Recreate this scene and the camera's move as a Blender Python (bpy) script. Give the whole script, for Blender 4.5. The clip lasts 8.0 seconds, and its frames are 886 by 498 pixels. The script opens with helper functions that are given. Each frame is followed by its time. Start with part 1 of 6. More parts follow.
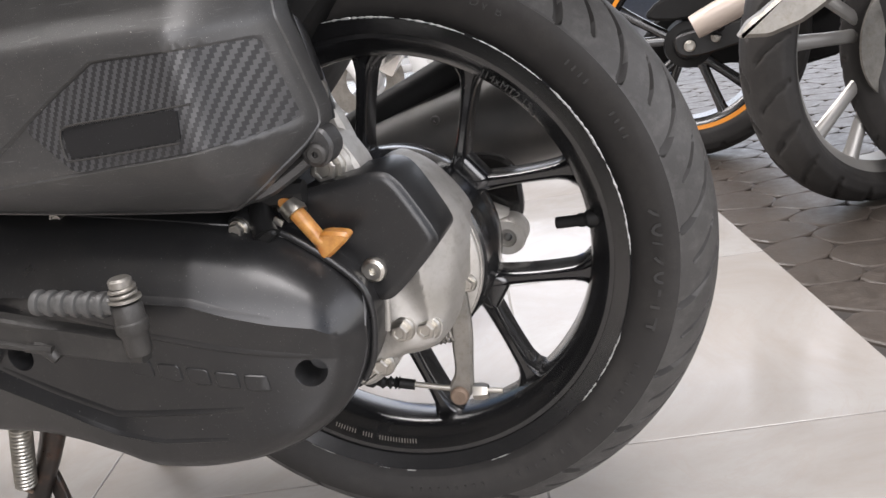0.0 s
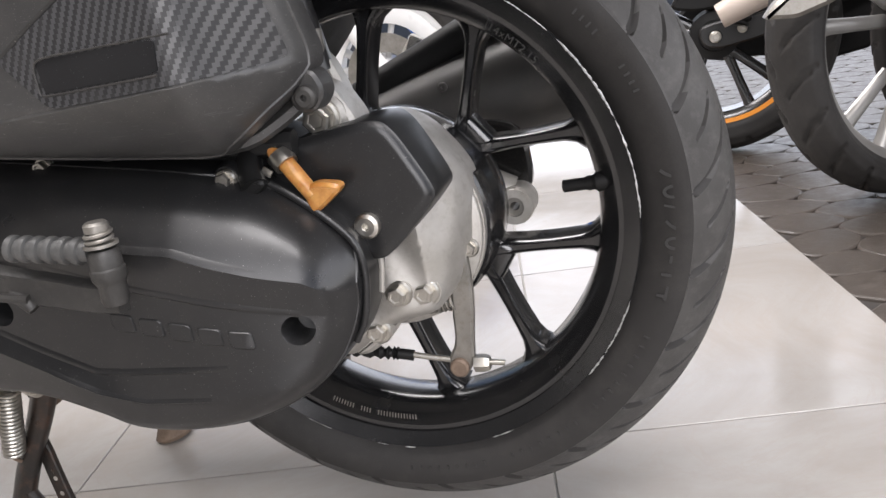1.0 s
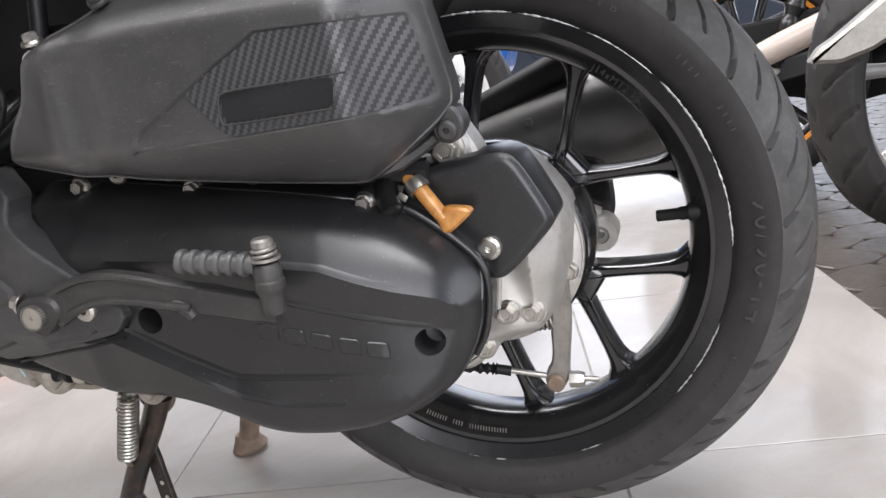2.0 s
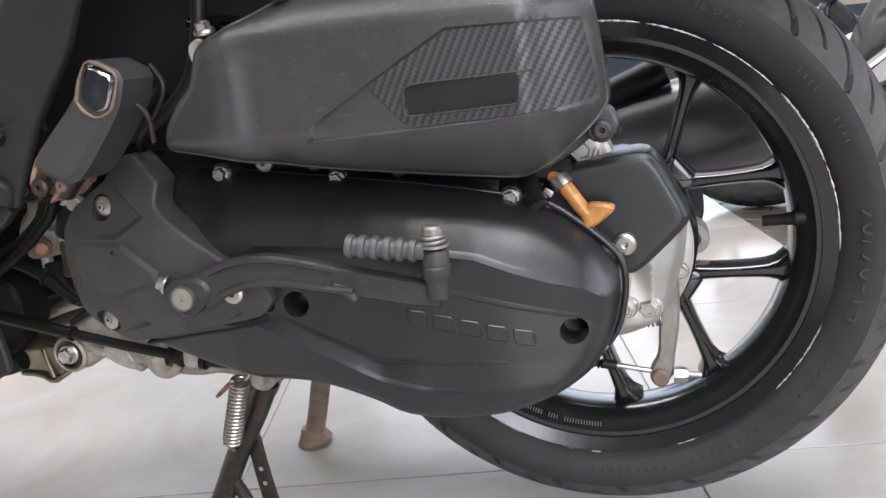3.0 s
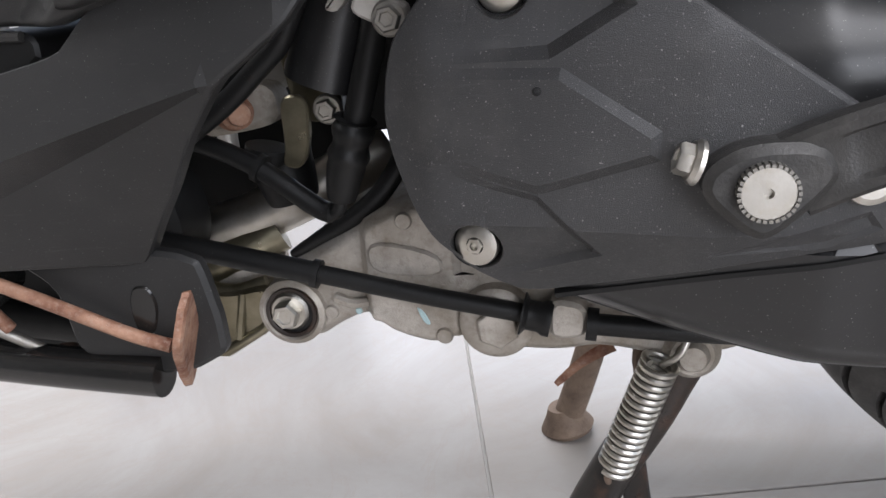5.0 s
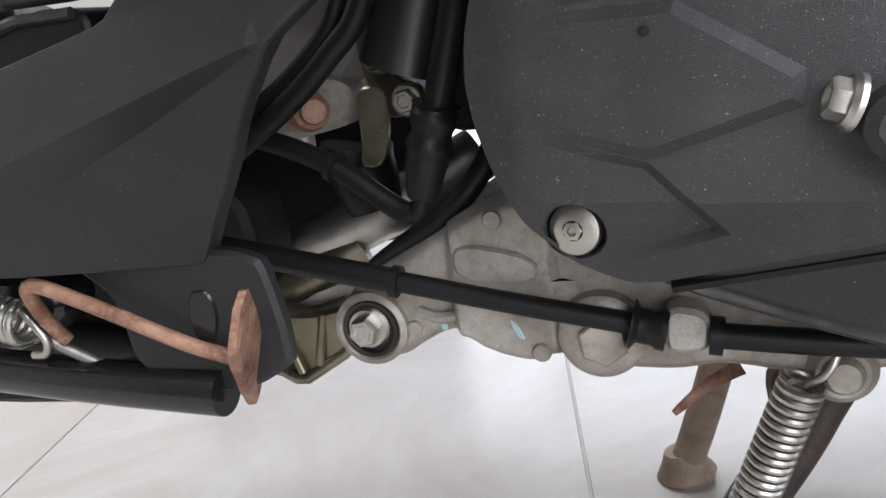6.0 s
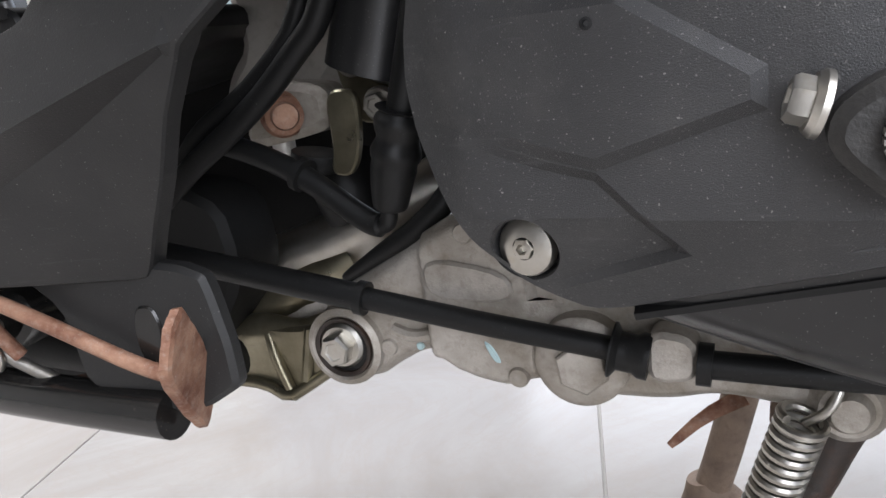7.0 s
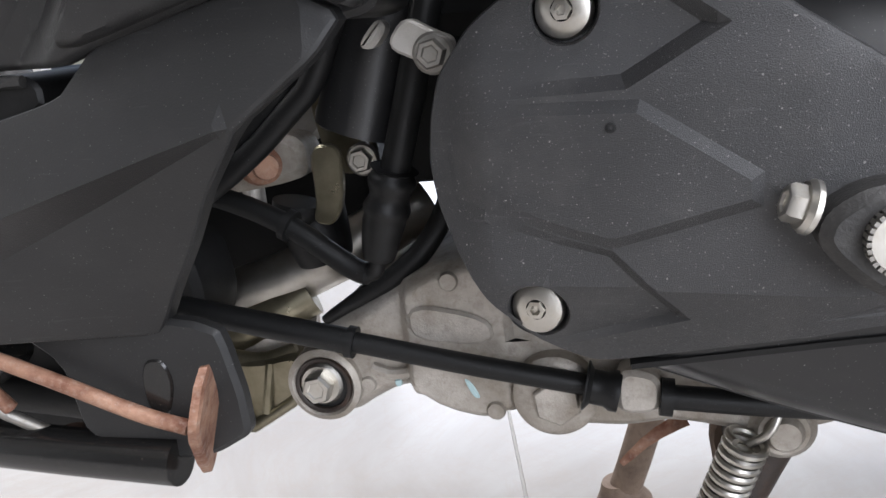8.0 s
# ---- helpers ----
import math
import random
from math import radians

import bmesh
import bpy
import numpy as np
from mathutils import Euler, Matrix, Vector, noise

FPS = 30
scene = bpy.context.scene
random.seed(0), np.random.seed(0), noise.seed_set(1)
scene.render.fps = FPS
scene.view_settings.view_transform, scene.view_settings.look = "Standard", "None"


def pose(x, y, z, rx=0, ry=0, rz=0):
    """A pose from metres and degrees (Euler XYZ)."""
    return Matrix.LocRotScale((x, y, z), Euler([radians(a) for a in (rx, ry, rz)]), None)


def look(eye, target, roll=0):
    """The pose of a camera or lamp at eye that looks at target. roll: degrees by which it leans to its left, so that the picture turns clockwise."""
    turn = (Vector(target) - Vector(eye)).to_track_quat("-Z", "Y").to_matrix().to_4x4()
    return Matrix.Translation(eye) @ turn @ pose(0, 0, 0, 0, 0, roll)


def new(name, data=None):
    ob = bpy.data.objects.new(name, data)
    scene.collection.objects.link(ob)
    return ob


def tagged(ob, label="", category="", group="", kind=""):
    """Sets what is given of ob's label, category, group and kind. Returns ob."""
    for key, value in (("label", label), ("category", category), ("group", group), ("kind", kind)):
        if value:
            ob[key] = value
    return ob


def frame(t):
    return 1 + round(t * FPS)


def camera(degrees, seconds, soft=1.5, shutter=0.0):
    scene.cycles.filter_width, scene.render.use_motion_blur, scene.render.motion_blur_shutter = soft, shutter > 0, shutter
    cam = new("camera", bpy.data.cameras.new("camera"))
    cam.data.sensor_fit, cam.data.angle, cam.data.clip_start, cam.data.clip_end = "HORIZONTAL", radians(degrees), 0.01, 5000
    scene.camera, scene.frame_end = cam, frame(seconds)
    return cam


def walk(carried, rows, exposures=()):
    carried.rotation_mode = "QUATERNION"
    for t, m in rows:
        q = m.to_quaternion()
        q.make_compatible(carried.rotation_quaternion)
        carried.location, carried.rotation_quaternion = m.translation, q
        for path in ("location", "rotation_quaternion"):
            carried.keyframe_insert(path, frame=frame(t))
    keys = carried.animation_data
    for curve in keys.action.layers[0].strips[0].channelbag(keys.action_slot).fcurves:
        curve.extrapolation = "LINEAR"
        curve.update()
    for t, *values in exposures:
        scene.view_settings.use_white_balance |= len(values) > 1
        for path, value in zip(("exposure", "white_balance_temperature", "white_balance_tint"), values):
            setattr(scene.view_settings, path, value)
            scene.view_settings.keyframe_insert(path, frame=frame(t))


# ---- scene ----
from mathutils.geometry import delaunay_2d_cdt

cam = camera(55.7, 8.0)
PATH = [
    (0, (0.221, -0.614, 0.492), (-0.303, 1.215, -0.125), -9.1),
    (0.5, (0.235, -0.588, 0.457), (-0.305, 1.246, -0.13), -9.3),
    (1, (0.229, -0.594, 0.449), (-0.352, 1.226, -0.142), -8.8),
    (1.2, (0.226, -0.6, 0.446), (-0.374, 1.216, -0.141), -8.3),
    (2.3, (0.134, -0.686, 0.473), (-0.429, 1.169, -0.022), -7.1),
    (2.5, (0.111, -0.697, 0.474), (-0.43, 1.165, -0.017), -6.5),
    (3, (0.052, -0.724, 0.472), (-0.451, 1.148, -0.021), -5.3),
    (3.5, (-0.027, -0.737, 0.453), (-0.511, 1.141, -0.036), -3.5),
    (3.8, (-0.147, -0.726, 0.461), (-0.569, 1.153, -0.079), -1.3),
    (4, (-0.188, -0.713, 0.465), (-0.621, 1.143, -0.14), 1.1),
    (4.2, (-0.222, -0.664, 0.479), (-0.631, 1.166, -0.217), 1.3),
    (4.3, (-0.242, -0.64, 0.475), (-0.625, 1.187, -0.243), 0.3),
    (4.5, (-0.275, -0.57, 0.456), (-0.646, 1.253, -0.277), -3.0),
    (4.7, (-0.305, -0.5, 0.421), (-0.682, 1.331, -0.29), -4.4),
    (5.8, (-0.348, -0.437, 0.342), (-0.822, 1.432, -0.191), -6.3),
    (6, (-0.337, -0.426, 0.341), (-0.965, 1.405, -0.166), -7.3),
    (6.5, (-0.318, -0.401, 0.334), (-1.053, 1.394, -0.153), -7.9),
    (7, (-0.311, -0.39, 0.334), (-1.076, 1.395, -0.144), -7.8),
    (7.5, (-0.317, -0.393, 0.345), (-1.055, 1.401, -0.141), -7.5),
    (8, (-0.348, -0.425, 0.367), (-0.803, 1.451, -0.155), -5.9),
]
walk(cam, [(t, look(eye, target, roll)) for t, eye, target, roll in PATH], [(0.0, 1.03, 6450, 15), (1.2, 1.04, 6400, 15), (2.5, 1.13, 6150, 14), (4.7, 1.11, 6100, 14), (6.0, 1.12, 6050, 13), (6.5, 1.18, 6050, 13), (7.2, 1.19, 6050, 13), (8.0, 1.31, 6000, 13)])

# ---- world, lights, exposure ----
world = bpy.data.worlds.new("sky")
scene.world = world
world.use_nodes = True
wn = world.node_tree
sky = wn.nodes.new("ShaderNodeTexSky")
sky.sky_type = "NISHITA"
sky.sun_disc = False
sky.sun_elevation, sky.sun_rotation = radians(48), radians(60)
wn.links.new(sky.outputs["Color"], wn.nodes["Background"].inputs["Color"])
wn.nodes["Background"].inputs["Strength"].default_value = 0.045
sun = new("sun", bpy.data.lights.new("sun", "SUN"))
sun.data.energy, sun.data.angle, sun.data.color = 0.25, radians(15), (1.0, 0.96, 0.9)
sun.matrix_world = look((4, 2.3, 5.1), (0, 0, 0))


def area(name, eye, target, sx, sy, watts, color):
    li = bpy.data.lights.new(name, "AREA")
    li.shape, li.size, li.size_y, li.energy, li.color = "RECTANGLE", sx, sy, watts, color
    ob = new(name, li)
    ob.matrix_world = look(eye, target)
    return ob


area("back_daylight", (1.1, 4.95, 1.5), (0.6, 0.0, 1.2), 6.6, 2.6, 62, (0.94, 0.97, 1.0))
area("street_daylight", (3.8, 0.1, 1.3), (0, 0.0, 1.0), 3.6, 2.3, 32, (1.0, 0.99, 0.97))
# fill lamp added behind the camera to brighten the near side
area("front_fill", (1.35, -2.85, 1.35), (0, 0.0, 0.5), 1.9, 2.3, 44, (1.0, 0.99, 0.97))
# added overhead fill lamps, out of view; they brighten floor and top faces
OVERHEAD_FILLS = [(-1.7, -0.1), (0.95, -1.45), (-0.7, 1.7)]
for lx, ly in OVERHEAD_FILLS:
    area("overhead_fill", (lx, ly, 3.02), (lx, ly + 0.001, 0), 2.2, 0.9, 47, (1.0, 0.98, 0.95))


# ---- materials ----
def nodes_of(name):
    m = bpy.data.materials.new(name)
    m.use_nodes = True
    nt = m.node_tree
    return m, nt, nt.nodes["Principled BSDF"]


def coords(nt):
    return nt.nodes.new("ShaderNodeTexCoord").outputs["Object"]


def noise_tex(nt, scale, detail=4.0, rough=0.55, stretch=None):
    n = nt.nodes.new("ShaderNodeTexNoise")
    n.inputs["Scale"].default_value, n.inputs["Detail"].default_value, n.inputs["Roughness"].default_value = scale, detail, rough
    vec = coords(nt)
    if stretch:
        mp = nt.nodes.new("ShaderNodeMapping")
        mp.inputs["Scale"].default_value = stretch
        nt.links.new(vec, mp.inputs["Vector"])
        vec = mp.outputs["Vector"]
    nt.links.new(vec, n.inputs["Vector"])
    return n


def ramp(nt, src, stops):
    r = nt.nodes.new("ShaderNodeValToRGB")
    el = r.color_ramp.elements
    while len(el) < len(stops):
        el.new(0.5)
    for e, (p, c) in zip(el, stops):
        e.position = p
        e.color = (c, c, c, 1) if isinstance(c, (int, float)) else (*c, 1)
    nt.links.new(src, r.inputs["Fac"])
    return r.outputs["Color"]


def bump(nt, bsdf, src, strength, dist=0.001):
    b = nt.nodes.new("ShaderNodeBump")
    b.inputs["Strength"].default_value, b.inputs["Distance"].default_value = strength, dist
    nt.links.new(src, b.inputs["Height"])
    old = bsdf.inputs["Normal"].links
    if old:
        nt.links.new(old[0].from_socket, b.inputs["Normal"])
    nt.links.new(b.outputs["Normal"], bsdf.inputs["Normal"])


def mix(nt, fac, a, b):
    m = nt.nodes.new("ShaderNodeMix")
    m.data_type = "RGBA"
    if hasattr(fac, "links"):
        nt.links.new(fac, m.inputs[0])
    else:
        m.inputs[0].default_value = fac
    for sock, v in ((m.inputs[6], a), (m.inputs[7], b)):
        if isinstance(v, tuple):
            sock.default_value = (*v, 1)
        else:
            nt.links.new(v, sock)
    return m.outputs[2]


def surface(name, c1, c2, rough=(0.4, 0.6), metal=0.0, big=6.0, fine=700.0, fine_bump=0.15, spec=0.5, dust=None, coat=0.0, scratch=0.0, specks=None, speck_at=0.80):
    """Two-scale surface: slow stains between two colours, fine grain relief, uneven gloss, optional dust film, scratches and specks."""
    m, nt, b = nodes_of(name)
    slow, grain = noise_tex(nt, big, 5, 0.6), noise_tex(nt, fine, 3, 0.6)
    col = mix(nt, ramp(nt, slow.outputs["Fac"], [(0.35, 0.0), (0.68, 1.0)]), c1, c2)
    if dust:
        mid = noise_tex(nt, big * 5.5, 6, 0.7)
        col = mix(nt, ramp(nt, mid.outputs["Fac"], [(0.5, 0.0), (0.8, 0.55)]), col, dust)
    if specks:
        sp = noise_tex(nt, 780, 1, 0.4)
        col = mix(nt, ramp(nt, sp.outputs["Fac"], [(speck_at, 0.0), (speck_at + 0.03, 0.6)]), col, specks)
        grit = noise_tex(nt, 1500, 1, 0.3)
        col = mix(nt, ramp(nt, grit.outputs["Fac"], [(speck_at - 0.065, 0.0), (speck_at, 0.32)]), col, specks)
    if scratch:
        sc = noise_tex(nt, 60, 2, 0.5, (1.0, 1.0, 14.0))
        col = mix(nt, ramp(nt, sc.outputs["Fac"], [(0.66, 0.0), (0.78, scratch)]), col, (0.35, 0.35, 0.35))
    nt.links.new(col, b.inputs["Base Color"])
    nt.links.new(ramp(nt, noise_tex(nt, big * 3, 5, 0.65).outputs["Fac"], [(0.3, rough[0]), (0.7, rough[1])]), b.inputs["Roughness"])
    b.inputs["Metallic"].default_value = metal
    b.inputs["Specular IOR Level"].default_value = spec
    b.inputs["Coat Weight"].default_value = coat
    b.inputs["Coat Roughness"].default_value = 0.12
    if fine_bump:
        bump(nt, b, grain.outputs["Fac"], fine_bump, 0.0006)
    return m


PLASTIC = surface("textured_black_plastic", (0.028, 0.028, 0.029), (0.042, 0.041, 0.041), (0.34, 0.5), fine=2400, fine_bump=0.6, scratch=0.06, dust=(0.075, 0.072, 0.068), specks=(0.34, 0.33, 0.31), speck_at=0.765)
FAIRING = surface("matt_black_fairing", (0.016, 0.0158, 0.0157), (0.024, 0.0236, 0.0233), (0.4, 0.55), spec=0.32, fine=1400, fine_bump=0.2, scratch=0.035, dust=(0.03, 0.029, 0.028), specks=(0.22, 0.21, 0.2))
SATIN = surface("satin_black_paint", (0.010, 0.010, 0.0105), (0.016, 0.016, 0.0165), (0.27, 0.40), spec=0.55, coat=0.06, fine=900, fine_bump=0.05, specks=(0.42, 0.41, 0.39), dust=(0.024, 0.023, 0.022))
BOXPL = surface("worn_grey_black_plastic", (0.03, 0.0295, 0.029), (0.046, 0.045, 0.0445), (0.30, 0.44), spec=0.7, coat=0.03, fine=1200, fine_bump=0.18, dust=(0.062, 0.059, 0.056), scratch=0.2, specks=(0.34, 0.33, 0.31), speck_at=0.77)
GLOSSBLK = surface("gloss_black_wheel_paint", (0.008, 0.008, 0.009), (0.012, 0.012, 0.012), (0.16, 0.3), spec=0.8, coat=0.4, fine=500, fine_bump=0.05, specks=(0.35, 0.34, 0.33))
TUBEBLK = surface("black_enamel_tube", (0.008, 0.008, 0.008), (0.014, 0.013, 0.012), (0.1, 0.28), fine=300, fine_bump=0.05, specks=(0.25, 0.2, 0.15))
RUBBER = surface("tyre_rubber", (0.021, 0.0195, 0.0185), (0.031, 0.029, 0.0275), (0.5, 0.7), fine=900, fine_bump=0.3, dust=(0.052, 0.048, 0.044), spec=0.4)
TREAD = surface("dusty_tread_rubber", (0.046, 0.044, 0.042), (0.072, 0.069, 0.066), (0.42, 0.62), big=14, fine=600, fine_bump=0.4, dust=(0.13, 0.125, 0.118), spec=0.4)
HOSE = surface("black_rubber_hose", (0.006, 0.006, 0.006), (0.010, 0.010, 0.010), (0.38, 0.55), spec=0.32, fine=800, fine_bump=0.12, specks=(0.12, 0.12, 0.12))
ALLOY = surface("cast_alloy", (0.40, 0.38, 0.345), (0.56, 0.54, 0.51), (0.36, 0.55), metal=0.55, big=18, fine=1500, fine_bump=0.35, dust=(0.24, 0.21, 0.17))
DIRTYALLOY = surface("oily_cast_alloy", (0.26, 0.23, 0.19), (0.5, 0.465, 0.42), (0.36, 0.6), metal=0.4, big=34, fine=900, fine_bump=0.6, dust=(0.12, 0.09, 0.06))
STEEL = surface("zinc_plated_steel", (0.44, 0.42, 0.38), (0.58, 0.56, 0.52), (0.28, 0.45), metal=1.0, big=40, fine=900, fine_bump=0.1, dust=(0.42, 0.37, 0.28))
DULLSTEEL = surface("dull_grey_steel", (0.25, 0.24, 0.22), (0.36, 0.34, 0.31), (0.4, 0.55), metal=0.8, big=30, fine=900, fine_bump=0.2, dust=(0.16, 0.13, 0.09))
LEVER = surface("worn_black_steel_lever", (0.03, 0.029, 0.028), (0.05, 0.048, 0.045), (0.4, 0.55), metal=0.3, big=25, fine=1000, fine_bump=0.4, dust=(0.09, 0.085, 0.08))
PEDALGREY = surface("grey_forged_pedal", (0.075, 0.075, 0.074), (0.12, 0.12, 0.117), (0.4, 0.55), metal=0.4, big=40, fine=800, fine_bump=0.4, dust=(0.07, 0.065, 0.06))
CHROME = surface("chrome_steel", (0.75, 0.74, 0.72), (0.85, 0.84, 0.82), (0.08, 0.2), metal=1.0, big=30, fine=300, fine_bump=0.03)
BRASSY = surface("yellow_zinc_plate", (0.17, 0.15, 0.10), (0.33, 0.30, 0.22), (0.25, 0.42), metal=0.85, big=30, fine=900, fine_bump=0.15, dust=(0.2, 0.17, 0.11))
RUST = surface("rusted_steel", (0.14, 0.052, 0.028), (0.38, 0.22, 0.145), (0.45, 0.85), metal=0.15, big=70, fine=260, fine_bump=1.0, dust=(0.42, 0.34, 0.28), specks=(0.6, 0.52, 0.46))
RUSTBLK = surface("black_paint_flaking_to_rust", (0.012, 0.011, 0.01), (0.03, 0.02, 0.015), (0.25, 0.5), metal=0.1, big=16, fine=600, fine_bump=0.3, dust=(0.13, 0.06, 0.035))
RUSTGREY = surface("brown_grimy_steel", (0.14, 0.1, 0.075), (0.26, 0.19, 0.14), (0.55, 0.75), metal=0.3, big=30, fine=700, fine_bump=0.6, dust=(0.07, 0.045, 0.03))
MUFF = surface("heat_dulled_black_muffler", (0.06, 0.057, 0.054), (0.085, 0.08, 0.076), (0.3, 0.42), metal=0.3, spec=0.9, fine=900, fine_bump=0.1, dust=(0.12, 0.105, 0.09), specks=(0.15, 0.14, 0.13))
# near-black: real black parts, plus filler blocks whose colour imitates shaded gaps
DARK = surface("black_paint_and_gap_shade", (0.007, 0.007, 0.007), (0.012, 0.012, 0.012), (0.5, 0.7), spec=0.3, fine=500, fine_bump=0.2)
WHITEPL = surface("white_paint", (0.78, 0.78, 0.77), (0.7, 0.7, 0.7), (0.25, 0.4), fine=200, fine_bump=0.03)
SILVERP = surface("silver_wheel_paint", (0.30, 0.29, 0.275), (0.38, 0.37, 0.35), (0.3, 0.42), metal=0.5, fine=400, fine_bump=0.04)
BLUE = surface("blue_bodywork_paint", (0.02, 0.13, 0.5), (0.03, 0.16, 0.55), (0.2, 0.3), fine=200, fine_bump=0.02)
ORANGE = surface("orange_paint", (0.85, 0.3, 0.02), (0.9, 0.36, 0.04), (0.3, 0.4), fine=300, fine_bump=0.03)
REDORG = surface("orange_red_lens", (0.75, 0.08, 0.02), (0.8, 0.12, 0.03), (0.15, 0.25), fine=300, fine_bump=0.02)
BEIGEPL = surface("champagne_paint", (0.5, 0.42, 0.36), (0.56, 0.48, 0.42), (0.25, 0.4), fine=300, fine_bump=0.03)
BLUETAPE = surface("pale_blue_paint_mark", (0.35, 0.5, 0.52), (0.45, 0.56, 0.56), (0.5, 0.6), fine=500, fine_bump=0.1)
BLUEWIRE = surface("blue_wire_sleeve", (0.02, 0.12, 0.6), (0.03, 0.15, 0.65), (0.4, 0.5), fine=500, fine_bump=0.05)
WALLP = surface("off_white_wall_paint", (0.72, 0.7, 0.66), (0.66, 0.64, 0.6), (0.6, 0.8), big=1.5, fine=120, fine_bump=0.1)
DARKWALL = surface("dark_grey_wall_paint", (0.06, 0.06, 0.062), (0.08, 0.08, 0.08), (0.45, 0.6), big=2, fine=120, fine_bump=0.1)
GROUT = surface("grey_grout", (0.34, 0.33, 0.31), (0.42, 0.41, 0.39), (0.8, 0.9), big=8, fine=500, fine_bump=0.3)
PEBGROUT = surface("dark_pavement_joint", (0.03, 0.026, 0.023), (0.05, 0.044, 0.04), (0.6, 0.8), big=8, fine=400, fine_bump=0.4)


def amber():
    m, nt, b = nodes_of("amber_rubber_tube")
    n = noise_tex(nt, 90, 4)
    nt.links.new(mix(nt, ramp(nt, n.outputs["Fac"], [(0.35, 0.0), (0.65, 1.0)]), (0.42, 0.16, 0.03), (0.72, 0.38, 0.12)), b.inputs["Base Color"])
    b.inputs["Roughness"].default_value = 0.3
    b.inputs["Subsurface Weight"].default_value = 0.3
    b.inputs["Subsurface Radius"].default_value = (0.006, 0.003, 0.001)
    b.inputs["Transmission Weight"].default_value = 0.25
    return m


def tile_mat():
    """Polished cream tile: cloudy veins, slight gloss changes."""
    m, nt, b = nodes_of("polished_porcelain_tile")
    slow = noise_tex(nt, 3.2, 8, 0.62)
    slow.inputs["Distortion"].default_value = 1.4
    info = nt.nodes.new("ShaderNodeObjectInfo")
    c = mix(nt, ramp(nt, slow.outputs["Fac"], [(0.34, 0.0), (0.66, 1.0)]), (0.30, 0.277, 0.255), (0.385, 0.376, 0.363))
    vein = noise_tex(nt, 7, 9, 0.7)
    vein.inputs["Distortion"].default_value = 2.2
    c = mix(nt, ramp(nt, vein.outputs["Fac"], [(0.47, 0.0), (0.5, 0.3), (0.53, 0.0)]), c, (0.33, 0.29, 0.26))
    c = mix(nt, ramp(nt, info.outputs["Random"], [(0.0, 0.0), (1.0, 0.25)]), c, (0.385, 0.345, 0.305))
    smear = noise_tex(nt, 25, 6, 0.7, (0.4, 1.6, 1.0))
    c = mix(nt, ramp(nt, smear.outputs["Fac"], [(0.6, 0.0), (0.8, 0.2)]), c, (0.28, 0.25, 0.22))
    nt.links.new(c, b.inputs["Base Color"])
    nt.links.new(ramp(nt, smear.outputs["Fac"], [(0.3, 0.1), (0.75, 0.24)]), b.inputs["Roughness"])
    bump(nt, b, noise_tex(nt, 9, 3).outputs["Fac"], 0.04, 0.004)
    return m


def pebble_mat():
    m, nt, b = nodes_of("brown_glazed_paver")
    info = nt.nodes.new("ShaderNodeObjectInfo")
    isl = nt.nodes.new("ShaderNodeNewGeometry")
    n = noise_tex(nt, 40, 6, 0.7)
    c = mix(nt, ramp(nt, n.outputs["Fac"], [(0.3, 0.0), (0.7, 1.0)]), (0.028, 0.022, 0.018), (0.070, 0.057, 0.047))
    c = mix(nt, ramp(nt, isl.outputs["Random Per Island"], [(0.0, 0.0), (1.0, 0.5)]), c, (0.10, 0.086, 0.074))
    nt.links.new(c, b.inputs["Base Color"])
    nt.links.new(ramp(nt, n.outputs["Fac"], [(0.3, 0.3), (0.7, 0.6)]), b.inputs["Roughness"])
    bump(nt, b, noise_tex(nt, 160, 4).outputs["Fac"], 0.3, 0.002)
    return m


def carbon_mat():
    """Twill weave film: diagonal steps of two greys with changing gloss."""
    m, nt, b = nodes_of("carbon_weave_film")
    sep = nt.nodes.new("ShaderNodeSeparateXYZ")
    nt.links.new(coords(nt), sep.inputs[0])

    def math_node(op, a, bb=None):
        n = nt.nodes.new("ShaderNodeMath")
        n.operation = op
        for i, v in enumerate((a, bb)):
            if v is None:
                continue
            if isinstance(v, (int, float)):
                n.inputs[i].default_value = v
            else:
                nt.links.new(v, n.inputs[i])
        return n.outputs[0]
    pitch = 0.0052
    xs, zs = math_node("DIVIDE", sep.outputs["X"], pitch), math_node("DIVIDE", sep.outputs["Z"], pitch)
    row = math_node("FLOOR", math_node("MULTIPLY", zs, 2.0))
    s = math_node("ADD", xs, math_node("MULTIPLY", row, -0.25))
    f = math_node("FRACT", s)
    up = math_node("GREATER_THAN", f, 0.5)
    edge = math_node("ABSOLUTE", math_node("SUBTRACT", math_node("FRACT", math_node("MULTIPLY", f, 2.0)), 0.5))
    col = mix(nt, up, (0.016, 0.016, 0.017), (0.06, 0.06, 0.062))
    wear = noise_tex(nt, 22, 5, 0.7)
    col = mix(nt, ramp(nt, wear.outputs["Fac"], [(0.5, 0.0), (0.72, 0.7)]), col, (0.035, 0.034, 0.034))
    nt.links.new(col, b.inputs["Base Color"])
    nt.links.new(ramp(nt, up, [(0.0, 0.5), (1.0, 0.3)]), b.inputs["Roughness"])
    bump(nt, b, edge, 0.25, 0.0006)
    return m


